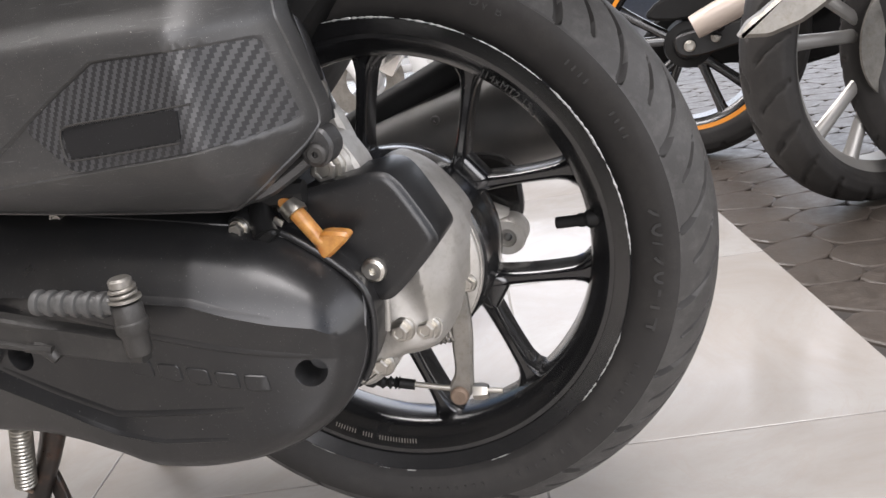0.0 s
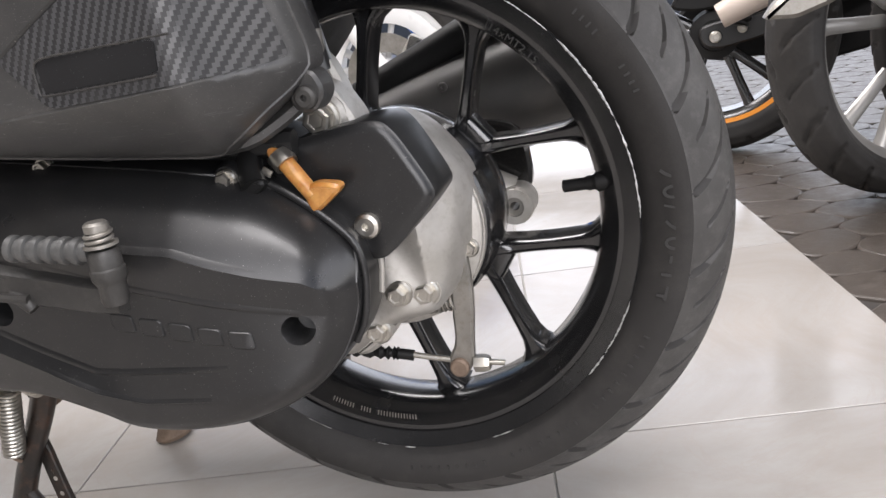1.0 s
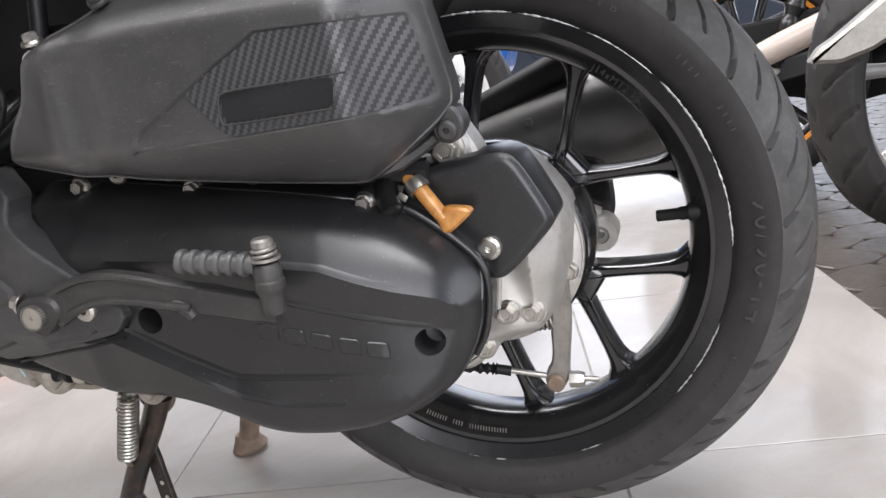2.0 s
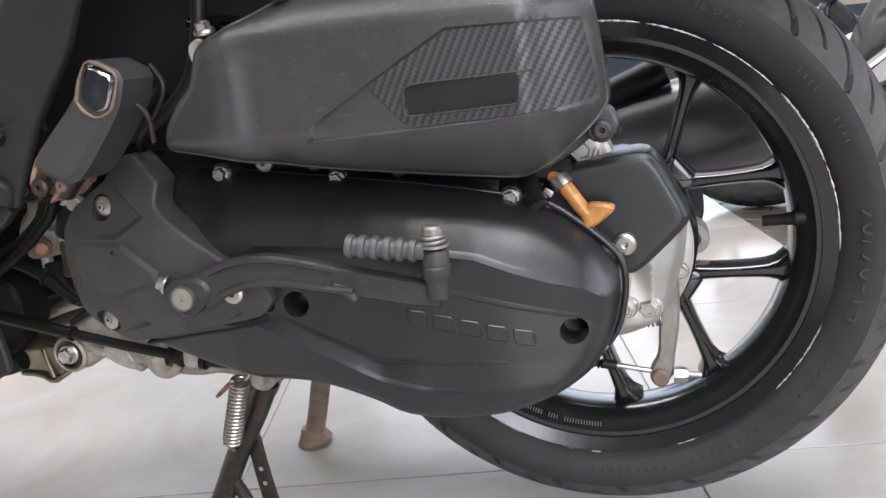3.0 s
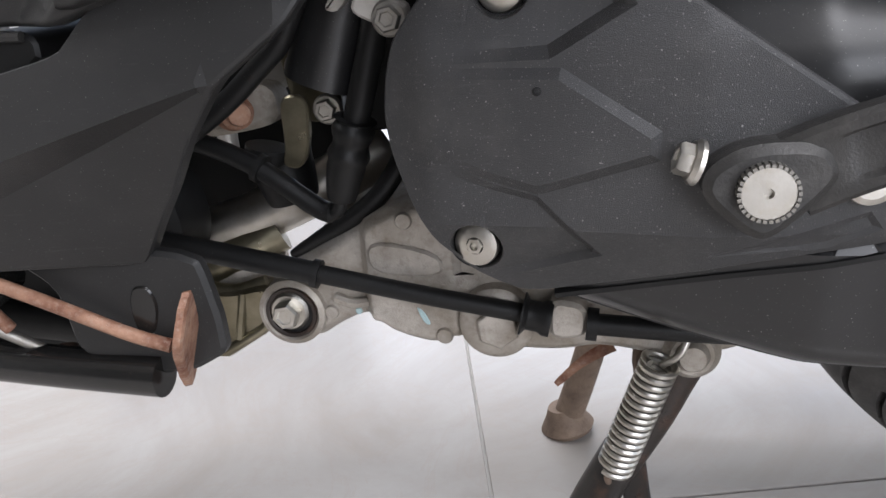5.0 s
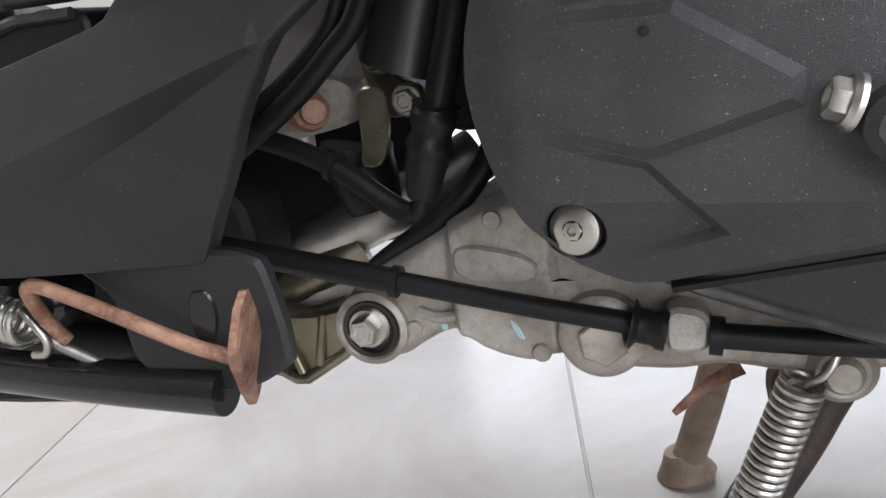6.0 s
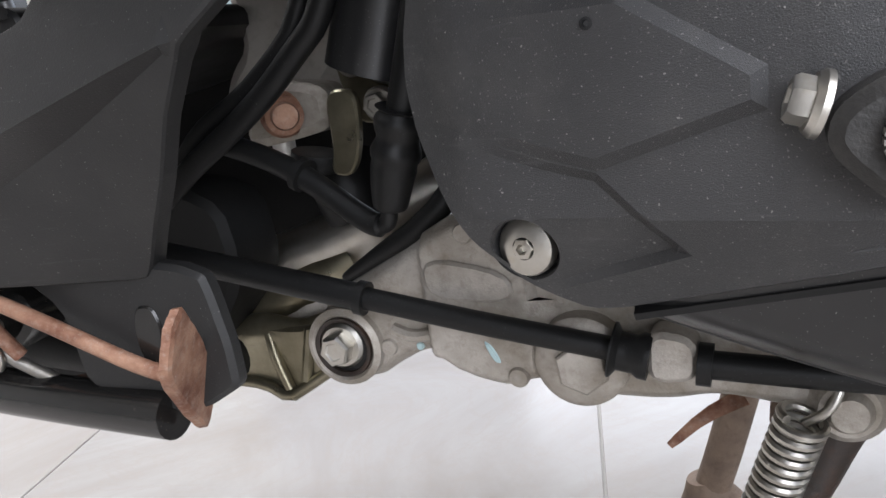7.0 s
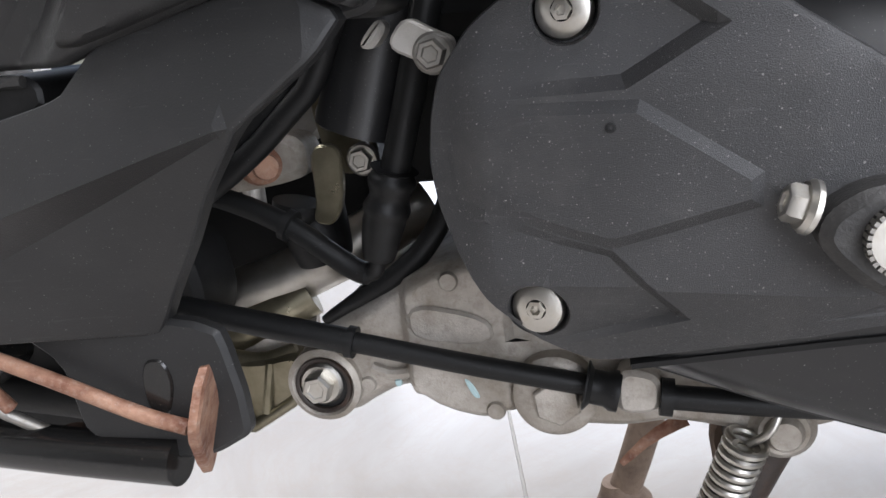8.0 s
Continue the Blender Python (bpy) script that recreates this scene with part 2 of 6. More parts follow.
AMBER, TILE, PAVER, CARBON = amber(), tile_mat(), pebble_mat(), carbon_mat()
STICKER = surface("dark_film_sticker", (0.012, 0.012, 0.013), (0.018, 0.018, 0.018), (0.25, 0.4), fine=300, fine_bump=0.05, specks=(0.2, 0.2, 0.2))
LETTER = surface("raised_rubber_lettering", (0.024, 0.023, 0.022), (0.033, 0.031, 0.03), (0.55, 0.7), fine=500, fine_bump=0.1)
SCUFF = surface("scraped_bare_alloy_edge", (0.42, 0.42, 0.41), (0.66, 0.66, 0.64), (0.3, 0.5), metal=0.5, big=60, fine=700, fine_bump=0.4)
MIRRORBLK = surface("worn_chrome_face", (0.3, 0.31, 0.34), (0.45, 0.46, 0.5), (0.06, 0.25), metal=1.0, big=30, fine=600, fine_bump=0.15, dust=(0.05, 0.05, 0.05))


# ---- mesh tools ----
def thing(name, label, category, at=(0, 0, 0), group=""):
    ob = new(name)
    ob.location = at
    ob.empty_display_size = 0.05
    return tagged(ob, label, category, group)


def part(name, bm, mat, parent=None, label="", smooth=True, at=None):
    """Links a bmesh, or a ready mesh, as one mesh object under a thing or part."""
    if isinstance(bm, bmesh.types.BMesh):
        me = bpy.data.meshes.new(name)
        bmesh.ops.recalc_face_normals(bm, faces=bm.faces)
        bm.to_mesh(me)
        bm.free()
        if smooth:
            me.shade_smooth()
            me.set_sharp_from_angle(angle=radians(38))
        me.materials.append(mat)
    else:
        me = bm
    ob = new(name, me)
    ob.parent = parent
    if at is not None:
        ob.matrix_basis = at
    if label:
        ob["label"] = label
    return ob


def chaikin(pts, times=2, closed=True, q=0.22):
    pts = [Vector(p) for p in pts]
    for _ in range(times):
        out = []
        n = len(pts)
        for i in range(n if closed else n - 1):
            a, b = pts[i], pts[(i + 1) % n]
            out += [a.lerp(b, q), a.lerp(b, 1 - q)]
        if not closed:
            out = [pts[0]] + out + [pts[-1]]
        pts = out
    return pts


def resample(pts, n, closed=True):
    pts = list(pts) + ([pts[0]] if closed else [])
    ds = [0.0]
    for a, b in zip(pts, pts[1:]):
        ds.append(ds[-1] + (b - a).length)
    out, j = [], 0
    for k in range(n):
        d = ds[-1] * k / (n if closed else n - 1)
        while j < len(ds) - 2 and ds[j + 1] < d:
            j += 1
        f = (d - ds[j]) / max(1e-9, ds[j + 1] - ds[j])
        out.append(pts[j].lerp(pts[j + 1], min(1.0, f)))
    return out


def pillow(outline, spine, height, back, n=240, rings=26, q=0.22, rounds=2):
    """A shell over an outline in x, z: its front face follows height(x, z, inset), the rim goes back to y = back. The faces run in rings
    from the outline to a spine polyline."""
    edge = resample(chaikin(outline, rounds, True, q), n)
    sp = [Vector(p) for p in spine]

    def nearest(p):
        best = None
        for a, b in zip(sp, sp[1:]):
            ab = b - a
            f = max(0, min(1, (p - a).dot(ab) / max(1e-9, ab.length_squared)))
            c = a + ab * f
            if best is None or (c - p).length < (best - p).length:
                best = c
        return best
    ins = [nearest(p) for p in edge]
    bm = bmesh.new()
    prev = first = None
    for k in range(rings + 1):
        f = (k / rings) ** 1.35
        row = []
        for p, c in zip(edge, ins):
            w = p.lerp(c, f)
            row.append(bm.verts.new((w.x, height(w.x, w.y, (w - p).length), w.y)))
        if prev:
            for i in range(n):
                bm.faces.new((prev[i], prev[(i + 1) % n], row[(i + 1) % n], row[i]))
        else:
            first = row
        prev = row
    rim = [bm.verts.new((p.x, back(p.x, p.y) if callable(back) else back, p.y)) for p in edge]
    for i in range(n):
        bm.faces.new((rim[i], rim[(i + 1) % n], first[(i + 1) % n], first[i]))
    bm.faces.new(rim)
    bmesh.ops.remove_doubles(bm, verts=prev, dist=1e-5)
    return bm


def slab(outline, y0, y1, bev=0.002, rounds=2, q=0.22, shear=0.0, lift=0.0):
    """A plate cut to an outline in x, z between two depths, with a bevelled front edge. shear tilts it along x, lift along z."""
    pts = chaikin(outline, rounds, True, q) if rounds else [Vector(p) for p in outline]
    n = len(pts)
    c = sum(pts, Vector((0, 0))) / n
    area2 = sum(a.x * b.y - b.x * a.y for a, b in zip(pts, pts[1:] + pts[:1]))
    inner = []
    for i, p in enumerate(pts):
        t = (pts[(i + 1) % n] - pts[i - 1]).normalized()
        nrm = Vector((-t.y, t.x)) * (1 if area2 > 0 else -1)
        inner.append(p + nrm * bev)
    step = bev if y1 < y0 else -bev
    bm = bmesh.new()
    rows = []
    for row, y in ((pts, y0), (pts, y1 + step), (inner, y1)):
        rows.append([bm.verts.new((p.x, y + shear * (p.x - c.x) + lift * (p.y - c.y), p.y)) for p in row])
    for a, b in zip(rows, rows[1:]):
        for i in range(n):
            bm.faces.new((a[i], a[(i + 1) % n], b[(i + 1) % n], b[i]))
    bm.faces.new(rows[0])
    bm.faces.new(rows[-1])
    return bm


def sweep(path, radius, seg=12, rounds=2, caps=True, flat=1.0, bm=None, side=None):
    """A tube along 3D points; radius a number or a function of the way 0..1; flat squeezes it across."""
    pts = chaikin(path, rounds, False) if rounds else [Vector(p) for p in path]
    bm = bm or bmesh.new()
    n = len(pts)
    up = Vector(side) if side else Vector((0.13, 0.21, 1)).normalized()
    prev = None
    t0 = (pts[1] - pts[0]).normalized()
    u = (up - t0 * up.dot(t0)).normalized()
    for i, p in enumerate(pts):
        t = (pts[min(i + 1, n - 1)] - pts[max(i - 1, 0)]).normalized()
        u = (u - t * u.dot(t)).normalized()
        v = t.cross(u)
        r = radius(i / (n - 1)) if callable(radius) else radius
        row = [bm.verts.new(p + (u * math.cos(a) + v * math.sin(a) * flat) * r) for a in (2 * math.pi * k / seg for k in range(seg))]
        if prev:
            for k in range(seg):
                bm.faces.new((prev[k], prev[(k + 1) % seg], row[(k + 1) % seg], row[k]))
        elif caps:
            bm.faces.new(row)
        prev = row
    if caps:
        bm.faces.new(prev[::-1])
    return bm


def lathe(profile, seg=64, closed=False, axis="y"):
    """Turns a profile of (radius, along) about an axis through the origin."""
    bm = bmesh.new()
    rings = []
    for r, a in profile:
        if r < 1e-6:
            rings.append([bm.verts.new((0, a, 0))])
        else:
            rings.append([bm.verts.new((r * math.cos(w), a, r * math.sin(w))) for w in (2 * math.pi * k / seg for k in range(seg))])
    pairs = list(zip(rings, rings[1:])) + ([(rings[-1], rings[0])] if closed else [])
    for a, b in pairs:
        for k in range(seg):
            l = (k + 1) % seg
            if len(a) == 1 and len(b) > 1:
                bm.faces.new((a[0], b[l], b[k]))
            elif len(b) == 1 and len(a) > 1:
                bm.faces.new((a[k], a[l], b[0]))
            elif len(a) > 1:
                bm.faces.new((a[k], a[l], b[l], b[k]))
    if axis == "z":
        bm.transform(Matrix.Rotation(radians(90), 4, "X"))
    elif axis == "x":
        bm.transform(Matrix.Rotation(radians(-90), 4, "Z"))
    return bm


def moved(bm, m):
    bm.transform(m)
    return bm


def block(sx, sy, sz, m=None, bev=0.002, seg=2):
    bm = bmesh.new()
    bmesh.ops.create_cube(bm, size=1.0)
    bm.transform(Matrix.Diagonal((sx, sy, sz, 1)))
    if bev:
        bmesh.ops.bevel(bm, geom=bm.edges[:], offset=bev, segments=seg, affect="EDGES", profile=0.6)
    if m is not None:
        bm.transform(m)
    return bm


def hex_bolt(flange, across, high, recess=False):
    """A flange bolt that points to -y: washer face, hexagon with a chamfered, dished head."""
    bm = lathe([(0, 0), (flange, 0), (flange, -0.0015), (flange * 0.86, -0.003), (across * 0.5, -0.003)], 28)
    rows = []
    for r, y in ((1.0, -0.002), (1.0, -high + 0.0012), (0.86, -high), (0.6, -high), (0.5, -high + 0.0008)):
        rows.append([bm.verts.new((across * 0.577 * r * math.cos(a), y, across * 0.577 * r * math.sin(a))) for a in (math.pi / 3 * k + 0.2 for k in range(6))])
    for a, b in zip(rows, rows[1:]):
        for k in range(6):
            bm.faces.new((a[k], a[(k + 1) % 6], b[(k + 1) % 6], b[k]))
    bm.faces.new(rows[-1])
    return bm


def button_screw(radius, high):
    """A round, domed socket screw that points to -y."""
    bm = lathe([(radius, 0), (radius, -high * 0.45), (radius * 0.93, -high * 0.75), (radius * 0.68, -high), (radius * 0.32, -high), (radius * 0.28, -high * 0.95), (radius * 0.28, -high * 0.3), (0, -high * 0.3)], 32)
    return bm


MESHES = {}


def fastener(kind, x, y, z, parent, label="", aim=None, mat=None, name="bolt"):
    sizes = {"small": (hex_bolt, 0.0075, 0.0095, 0.0075), "mid": (hex_bolt, 0.0105, 0.0125, 0.0095), "large": (hex_bolt, 0.0125, 0.0175, 0.012), "button": (button_screw, 0.0088, 0.0052), "pan": (button_screw, 0.0072, 0.005), "tiny": (button_screw, 0.0045, 0.003)}
    key = (kind, mat)
    if key not in MESHES:
        f, *a = sizes[kind]
        bm = f(*a)
        me = bpy.data.meshes.new(kind + "_bolt")
        bmesh.ops.recalc_face_normals(bm, faces=bm.faces)
        bm.to_mesh(me)
        bm.free()
        me.shade_smooth()
        me.set_sharp_from_angle(angle=radians(30))
        me.materials.append(mat or STEEL)
        MESHES[key] = me
    m = Matrix.Translation((x, y, z))
    if aim:
        m = m @ Vector((0, -1, 0)).rotation_difference(Vector(aim)).to_matrix().to_4x4()
    return part(name, MESHES[key], None, parent, label, at=m)


def helix(a, b, radius, wire, turns, hook=0.0, seg=8, per=16):
    """A coil spring from a to b, with straight hooks at its ends."""
    a, b = Vector(a), Vector(b)
    t = (b - a).normalized()
    u = t.orthogonal().normalized()
    v = t.cross(u)
    n = int(turns * per)
    pts = []
    if hook:
        pts += [a - t * hook, a - t * hook * 0.4 + u * radius * 0.2]
    for k in range(n + 1):
        w = 2 * math.pi * k / per
        pts.append(a.lerp(b, k / n) + (u * math.cos(w) + v * math.sin(w)) * radius)
    if hook:
        pts += [b + t * hook * 0.4 + u * radius * 0.2, b + t * hook]
    return sweep(pts, wire, seg, 0)


def strip(points, width, rise, height, sunk=0.004):
    """A low ridge laid over a surface y = height(x, z): flat top, sloped sides."""
    pts = resample([Vector(p) for p in points], max(8, 6 * len(points)), False)
    n = len(pts)
    bm = bmesh.new()
    prev = None
    for i, p in enumerate(pts):
        t = (pts[min(i + 1, n - 1)] - pts[max(i - 1, 0)]).normalized()
        s = Vector((-t.y, t.x))
        row = []
        for o, up in ((-0.5, -sunk), (-0.25, rise), (0.25, rise), (0.5, -sunk)):
            w = p + s * width * o
            row.append(bm.verts.new((w.x, height(w.x, w.y) - up, w.y)))
        if prev:
            for k in range(3):
                bm.faces.new((prev[k], prev[k + 1], row[k + 1], row[k]))
        else:
            bm.faces.new(row)
        prev = row
    bm.faces.new(prev[::-1])
    return bm


def letters(text, size, depth, warp, spacing=1.0):
    """Raised lettering from the built-in font; warp maps (x, y, h) of the flat text to a place."""
    cu = bpy.data.curves.new("letters", "FONT")
    cu.body, cu.size, cu.extrude, cu.align_x, cu.align_y, cu.space_character = text, size, depth / 2, "CENTER", "CENTER", spacing
    cu.resolution_u = 3
    ob = bpy.data.objects.new("letters", cu)
    me = bpy.data.meshes.new_from_object(ob)
    bm = bmesh.new()
    bm.from_mesh(me)
    bpy.data.objects.remove(ob)
    bpy.data.meshes.remove(me)
    bpy.data.curves.remove(cu)
    bmesh.ops.subdivide_edges(bm, edges=[e for e in bm.edges if e.calc_length() > size * 0.2], cuts=2)
    for v in bm.verts:
        v.co = warp(v.co.x, v.co.y, v.co.z + depth / 2)
    return bm


def ledge(points, bevel, rise, fade, height):
    """A step pressed into a surface y = height(x, z): a sharp bevel on the side to the right of the points' run, fading out softly on the other."""
    pts = resample([Vector(p) for p in points], max(10, 8 * len(points)), False)
    n = len(pts)
    bm = bmesh.new()
    prev = None
    for i, p in enumerate(pts):
        t = (pts[min(i + 1, n - 1)] - pts[max(i - 1, 0)]).normalized()
        s = Vector((-t.y, t.x))
        end = min(1.0, 4.0 * i / (n - 1) + 0.15, 4.0 * (n - 1 - i) / (n - 1) + 0.15)
        row = []
        for o, up in ((-bevel, -0.0006), (0.0, rise * end), (fade * 0.3, rise * end * 0.72), (fade * 0.65, rise * end * 0.3), (fade, -0.0006)):
            w = p + s * o
            row.append(bm.verts.new((w.x, height(w.x, w.y) - up, w.y)))
        if prev:
            for k in range(4):
                bm.faces.new((prev[k], prev[k + 1], row[k + 1], row[k]))
        prev = row
    return bm


def faceplate(outline, plane, thick, bev=0.002, holes=(), q=0.1, rounds=2):
    """A flat panel cut to an outline in x, z on the tilted plane y = plane(x, z), with a bevelled edge and round sunk wells (x, z, radius, depth)."""
    pts = resample(chaikin(outline, rounds, True, q), 120)
    n = len(pts)
    turn = sum(a.x * b.y - b.x * a.y for a, b in zip(pts, pts[1:] + pts[:1]))
    inner = []
    for i, p in enumerate(pts):
        t = (pts[(i + 1) % n] - pts[i - 1]).normalized()
        inner.append(p + Vector((-t.y, t.x)) * (bev if turn > 0 else -bev))
    bm = bmesh.new()
    rows = [[bm.verts.new((p.x, plane(p.x, p.y) + d, p.y)) for p in row] for row, d in ((pts, thick), (pts, bev), (inner, 0.0))]
    for a, b in zip(rows, rows[1:]):
        for i in range(n):
            bm.faces.new((a[i], a[(i + 1) % n], b[(i + 1) % n], b[i]))
    bm.faces.new(rows[0])
    loop = [bm.edges.get((rows[2][i], rows[2][(i + 1) % n])) for i in range(n)]
    for hx, hz, r, deep in holes:
        rings = []
        for rr, d in ((r, 0.0), (r * 0.93, 0.0012), (r * 0.9, deep)):
            rings.append([bm.verts.new((hx + rr * math.cos(w), plane(hx, hz) + d, hz + rr * math.sin(w))) for w in (2 * math.pi * k / 36 for k in range(36))])
        for v in rings[0]:
            v.co.y = plane(v.co.x, v.co.z)
        for a, b in zip(rings, rings[1:]):
            for i in range(36):
                bm.faces.new((a[i], a[(i + 1) % 36], b[(i + 1) % 36], b[i]))
        bm.faces.new(rings[-1])
        loop += [bm.edges.get((rings[0][i], rings[0][(i + 1) % 36])) for i in range(36)]
    bmesh.ops.triangle_fill(bm, use_beauty=True, use_dissolve=False, edges=loop)
    return bm


def inset(poly, x, z):
    """Signed distance from a closed polygon in x, z: positive inside."""
    best, odd = 1e9, False
    for (ax, az), (bx, bz) in zip(poly, poly[1:] + poly[:1]):
        dx, dz = bx - ax, bz - az
        f = max(0.0, min(1.0, ((x - ax) * dx + (z - az) * dz) / max(1e-12, dx * dx + dz * dz)))
        best = min(best, math.hypot(x - ax - f * dx, z - az - f * dz))
        if (az > z) != (bz > z) and x < ax + (z - az) * dx / dz:
            odd = not odd
    return best if odd else -best


def offset(pts, dist):
    """A closed outline moved inwards."""
    n = len(pts)
    turn = sum(a.x * b.y - b.x * a.y for a, b in zip(pts, pts[1:] + pts[:1]))
    out = []
    for i, p in enumerate(pts):
        t = (pts[(i + 1) % n] - pts[i - 1]).normalized()
        out.append(p + Vector((-t.y, t.x)) * (dist if turn > 0 else -dist))
    return out


def piecewise(pts, x):
    """A polyline's height at x; pts rise in x."""
    if x <= pts[0][0]:
        return pts[0][1]
    for (ax, az), (bx, bz) in zip(pts, pts[1:]):
        if x <= bx:
            return az + (bz - az) * (x - ax) / (bx - ax)
    return pts[-1][1]


def step_lines(poly, width):
    """The foot and the top of a bevelled step that follows a closed polygon."""
    fine = [Vector(p) for p in poly]
    n = len(fine)
    turn = sum(a.x * b.y - b.x * a.y for a, b in zip(fine, fine[1:] + fine[:1]))
    sign = 1 if turn > 0 else -1
    top = []
    for i, p in enumerate(fine):
        a, b = (p - fine[i - 1]).normalized(), (fine[(i + 1) % n] - p).normalized()
        na, nb = Vector((-a.y, a.x)) * sign, Vector((-b.y, b.x)) * sign
        m = na + nb
        top.append(p + m * (width / max(0.25, 1 + na.dot(nb))))
    return [fine + fine[:1], top + top[:1]]


def panel(outline, lines, height, back, grid=0.005, spacing=0.004, rounding=0.002, rings=(), q=0.12, rounds=2, wells=()):
    """A pressed panel in x, z: the front follows y = height(x, z, way from the edge) with exact crease lines; rounded edge, rim back to y = back.
    wells are (x, z, radius, depth)."""
    raw = chaikin(outline, rounds, True, q)
    length = sum((b - a).length for a, b in zip(raw, raw[1:] + raw[:1]))
    edge = resample(raw, max(24, int(length / spacing)))
    n = len(edge)
    ex, ez = np.array([p.x for p in edge]), np.array([p.y for p in edge])
    ax, az, dx, dz = ex, ez, np.roll(ex, -1) - ex, np.roll(ez, -1) - ez

    def way(x, z):
        f = np.clip(((x - ax) * dx + (z - az) * dz) / (dx * dx + dz * dz), 0, 1)
        return float(np.sqrt(np.min((x - ax - f * dx) ** 2 + (z - az - f * dz) ** 2)))
    flat_edge = [(p.x, p.y) for p in edge]
    ring = offset(edge, rounding)
    verts, segs = list(ring), []
    for run in lines:
        run = [Vector(p) for p in run]
        pts = []
        for a, b in zip(run, run[1:]):
            k = max(1, int((b - a).length / spacing))
            pts += [a.lerp(b, i / k) for i in range(k)]
        pts.append(run[-1])
        last = None
        for p in pts:
            if inset(flat_edge, p.x, p.y) > rounding + 0.0008:
                verts.append(p)
                if last is not None:
                    segs.append((last, len(verts) - 1))
                last = len(verts) - 1
            else:
                last = None
    for depth in rings:
        loop = offset(edge, depth)
        keep = [p for p in loop if inset(flat_edge, p.x, p.y) > depth * 0.93]
        verts += keep
    circles = []
    for wx, wz, wr, deep in wells:
        first = len(verts)
        verts += [Vector((wx + wr * math.cos(2 * math.pi * k / 40), wz + wr * math.sin(2 * math.pi * k / 40))) for k in range(40)]
        segs += [(first + k, first + (k + 1) % 40) for k in range(40)]
        circles.append(first)
    x0, x1, z0, z1 = ex.min(), ex.max(), ez.min(), ez.max()
    for i in range(int((x1 - x0) / grid) + 1):
        for j in range(int((z1 - z0) / grid) + 1):
            p = Vector((x0 + (i + 0.5 * (j % 2)) * grid, z0 + j * grid))
            if inset(flat_edge, p.x, p.y) > max([rounding + grid * 0.4] + [r + grid * 0.4 for r in rings]):
                verts.append(p)
    vs, _, tris, orig, _, _ = delaunay_2d_cdt(verts, segs, [list(range(n))], 1, 1e-6)
    place = {}
    for k, src in enumerate(orig):
        for o in src:
            place[o] = k
    bm = bmesh.new()
    front = [bm.verts.new((p.x, height(p.x, p.y, way(p.x, p.y)), p.y)) for p in vs]
    for tri in tris:
        c = sum((vs[k] for k in tri), Vector((0, 0))) / len(tri)
        if any(math.hypot(c.x - wx, c.y - wz) < wr * 0.995 for wx, wz, wr, _ in wells):
            continue
        bm.faces.new([front[k] for k in tri])
    loop = [front[place[k]] for k in range(n)]
    mid = [bm.verts.new((p.x, v.co.y + rounding, p.y)) for p, v in zip(edge, loop)]
    half = [bm.verts.new((p.x * 0.7 + v.co.x * 0.3, v.co.y + rounding * 0.3, p.y * 0.7 + v.co.z * 0.3)) for p, v in zip(edge, loop)]
    rim = [bm.verts.new((p.x, back(p.x, p.y) if callable(back) else back, p.y)) for p in edge]
    for a, b in ((loop, half), (half, mid), (mid, rim)):
        for k in range(n):
            l = (k + 1) % n
            if a[k] is not a[l]:
                bm.faces.new((a[k], a[l], b[l], b[k]))
    bm.faces.new(rim)
    for first, (wx, wz, wr, deep) in zip(circles, wells):
        rows = [[front[place[first + k]] for k in range(40)]]
        for rr, dd in ((0.95, 0.0012), (0.92, deep)):
            rows.append([bm.verts.new((wx + (v.co.x - wx) * rr, v.co.y + dd, wz + (v.co.z - wz) * rr)) for v in rows[0]])
        for a, b in zip(rows, rows[1:]):
            for k in range(40):
                bm.faces.new((a[k], a[(k + 1) % 40], b[(k + 1) % 40], b[k]))
        bm.faces.new(rows[-1])
    bmesh.ops.delete(bm, geom=[v for v in bm.verts if not v.link_faces], context="VERTS")
    return bm


def crisp(ob, degrees=17):
    ob.data.set_sharp_from_angle(angle=radians(degrees))
    return ob


# ---- the room ----
TURN = radians(13.0)
U, V = Vector((math.cos(TURN), math.sin(TURN), 0)), Vector((-math.sin(TURN), math.cos(TURN), 0))
GRID = Matrix((( U.x, V.x, 0, 0), (U.y, V.y, 0, 0), (0, 0, 1, 0), (0, 0, 0, 1)))
EDGE = 0.517   # where the tiles end and the paving begins, along U


def flat(name, u0, u1, v0, v1, z0, z1, mat, label, category, kind="structure"):
    bm = block(u1 - u0, v1 - v0, z1 - z0, Matrix.Translation(((u0 + u1) / 2, (v0 + v1) / 2, (z0 + z1) / 2)), 0)
    ob = part(name, bm, mat, None, "", False, GRID)
    return tagged(ob, label, category, kind=kind)


ground = flat("ground", -60, 60, -60, 60, -0.3, -0.012, PEBGROUT, "dark ground under the paving, out to the street", "ground")
floor = flat("floor", -4.9, EDGE, -2.9, 5.1, -0.012, -0.0025, GROUT, "cream polished tile floor with thin grey joints", "floor")
# out of view; lengthened beyond the tiles to keep the sun off the paving
ceiling = flat("ceiling", -4.9, 4.6, -2.9, 5.1, 3.1, 3.2, WALLP, "unseen white ceiling, run out past the tiles to block the sun", "ceiling")
wall_1 = flat("wall_1", -5.05, -4.9, -2.9, 5.1, -0.012, 3.1, WALLP, "off-white painted wall", "wall")
wall_2 = flat("wall_2", -4.9, -2.9, 5.1, 5.25, -0.012, 3.1, WALLP, "off-white painted wall beside the wide back opening", "wall")
lintel = flat("lintel", -2.9, 2.2, 5.1, 5.25, 2.85, 3.1, WALLP, "off-white lintel over the back opening", "wall")
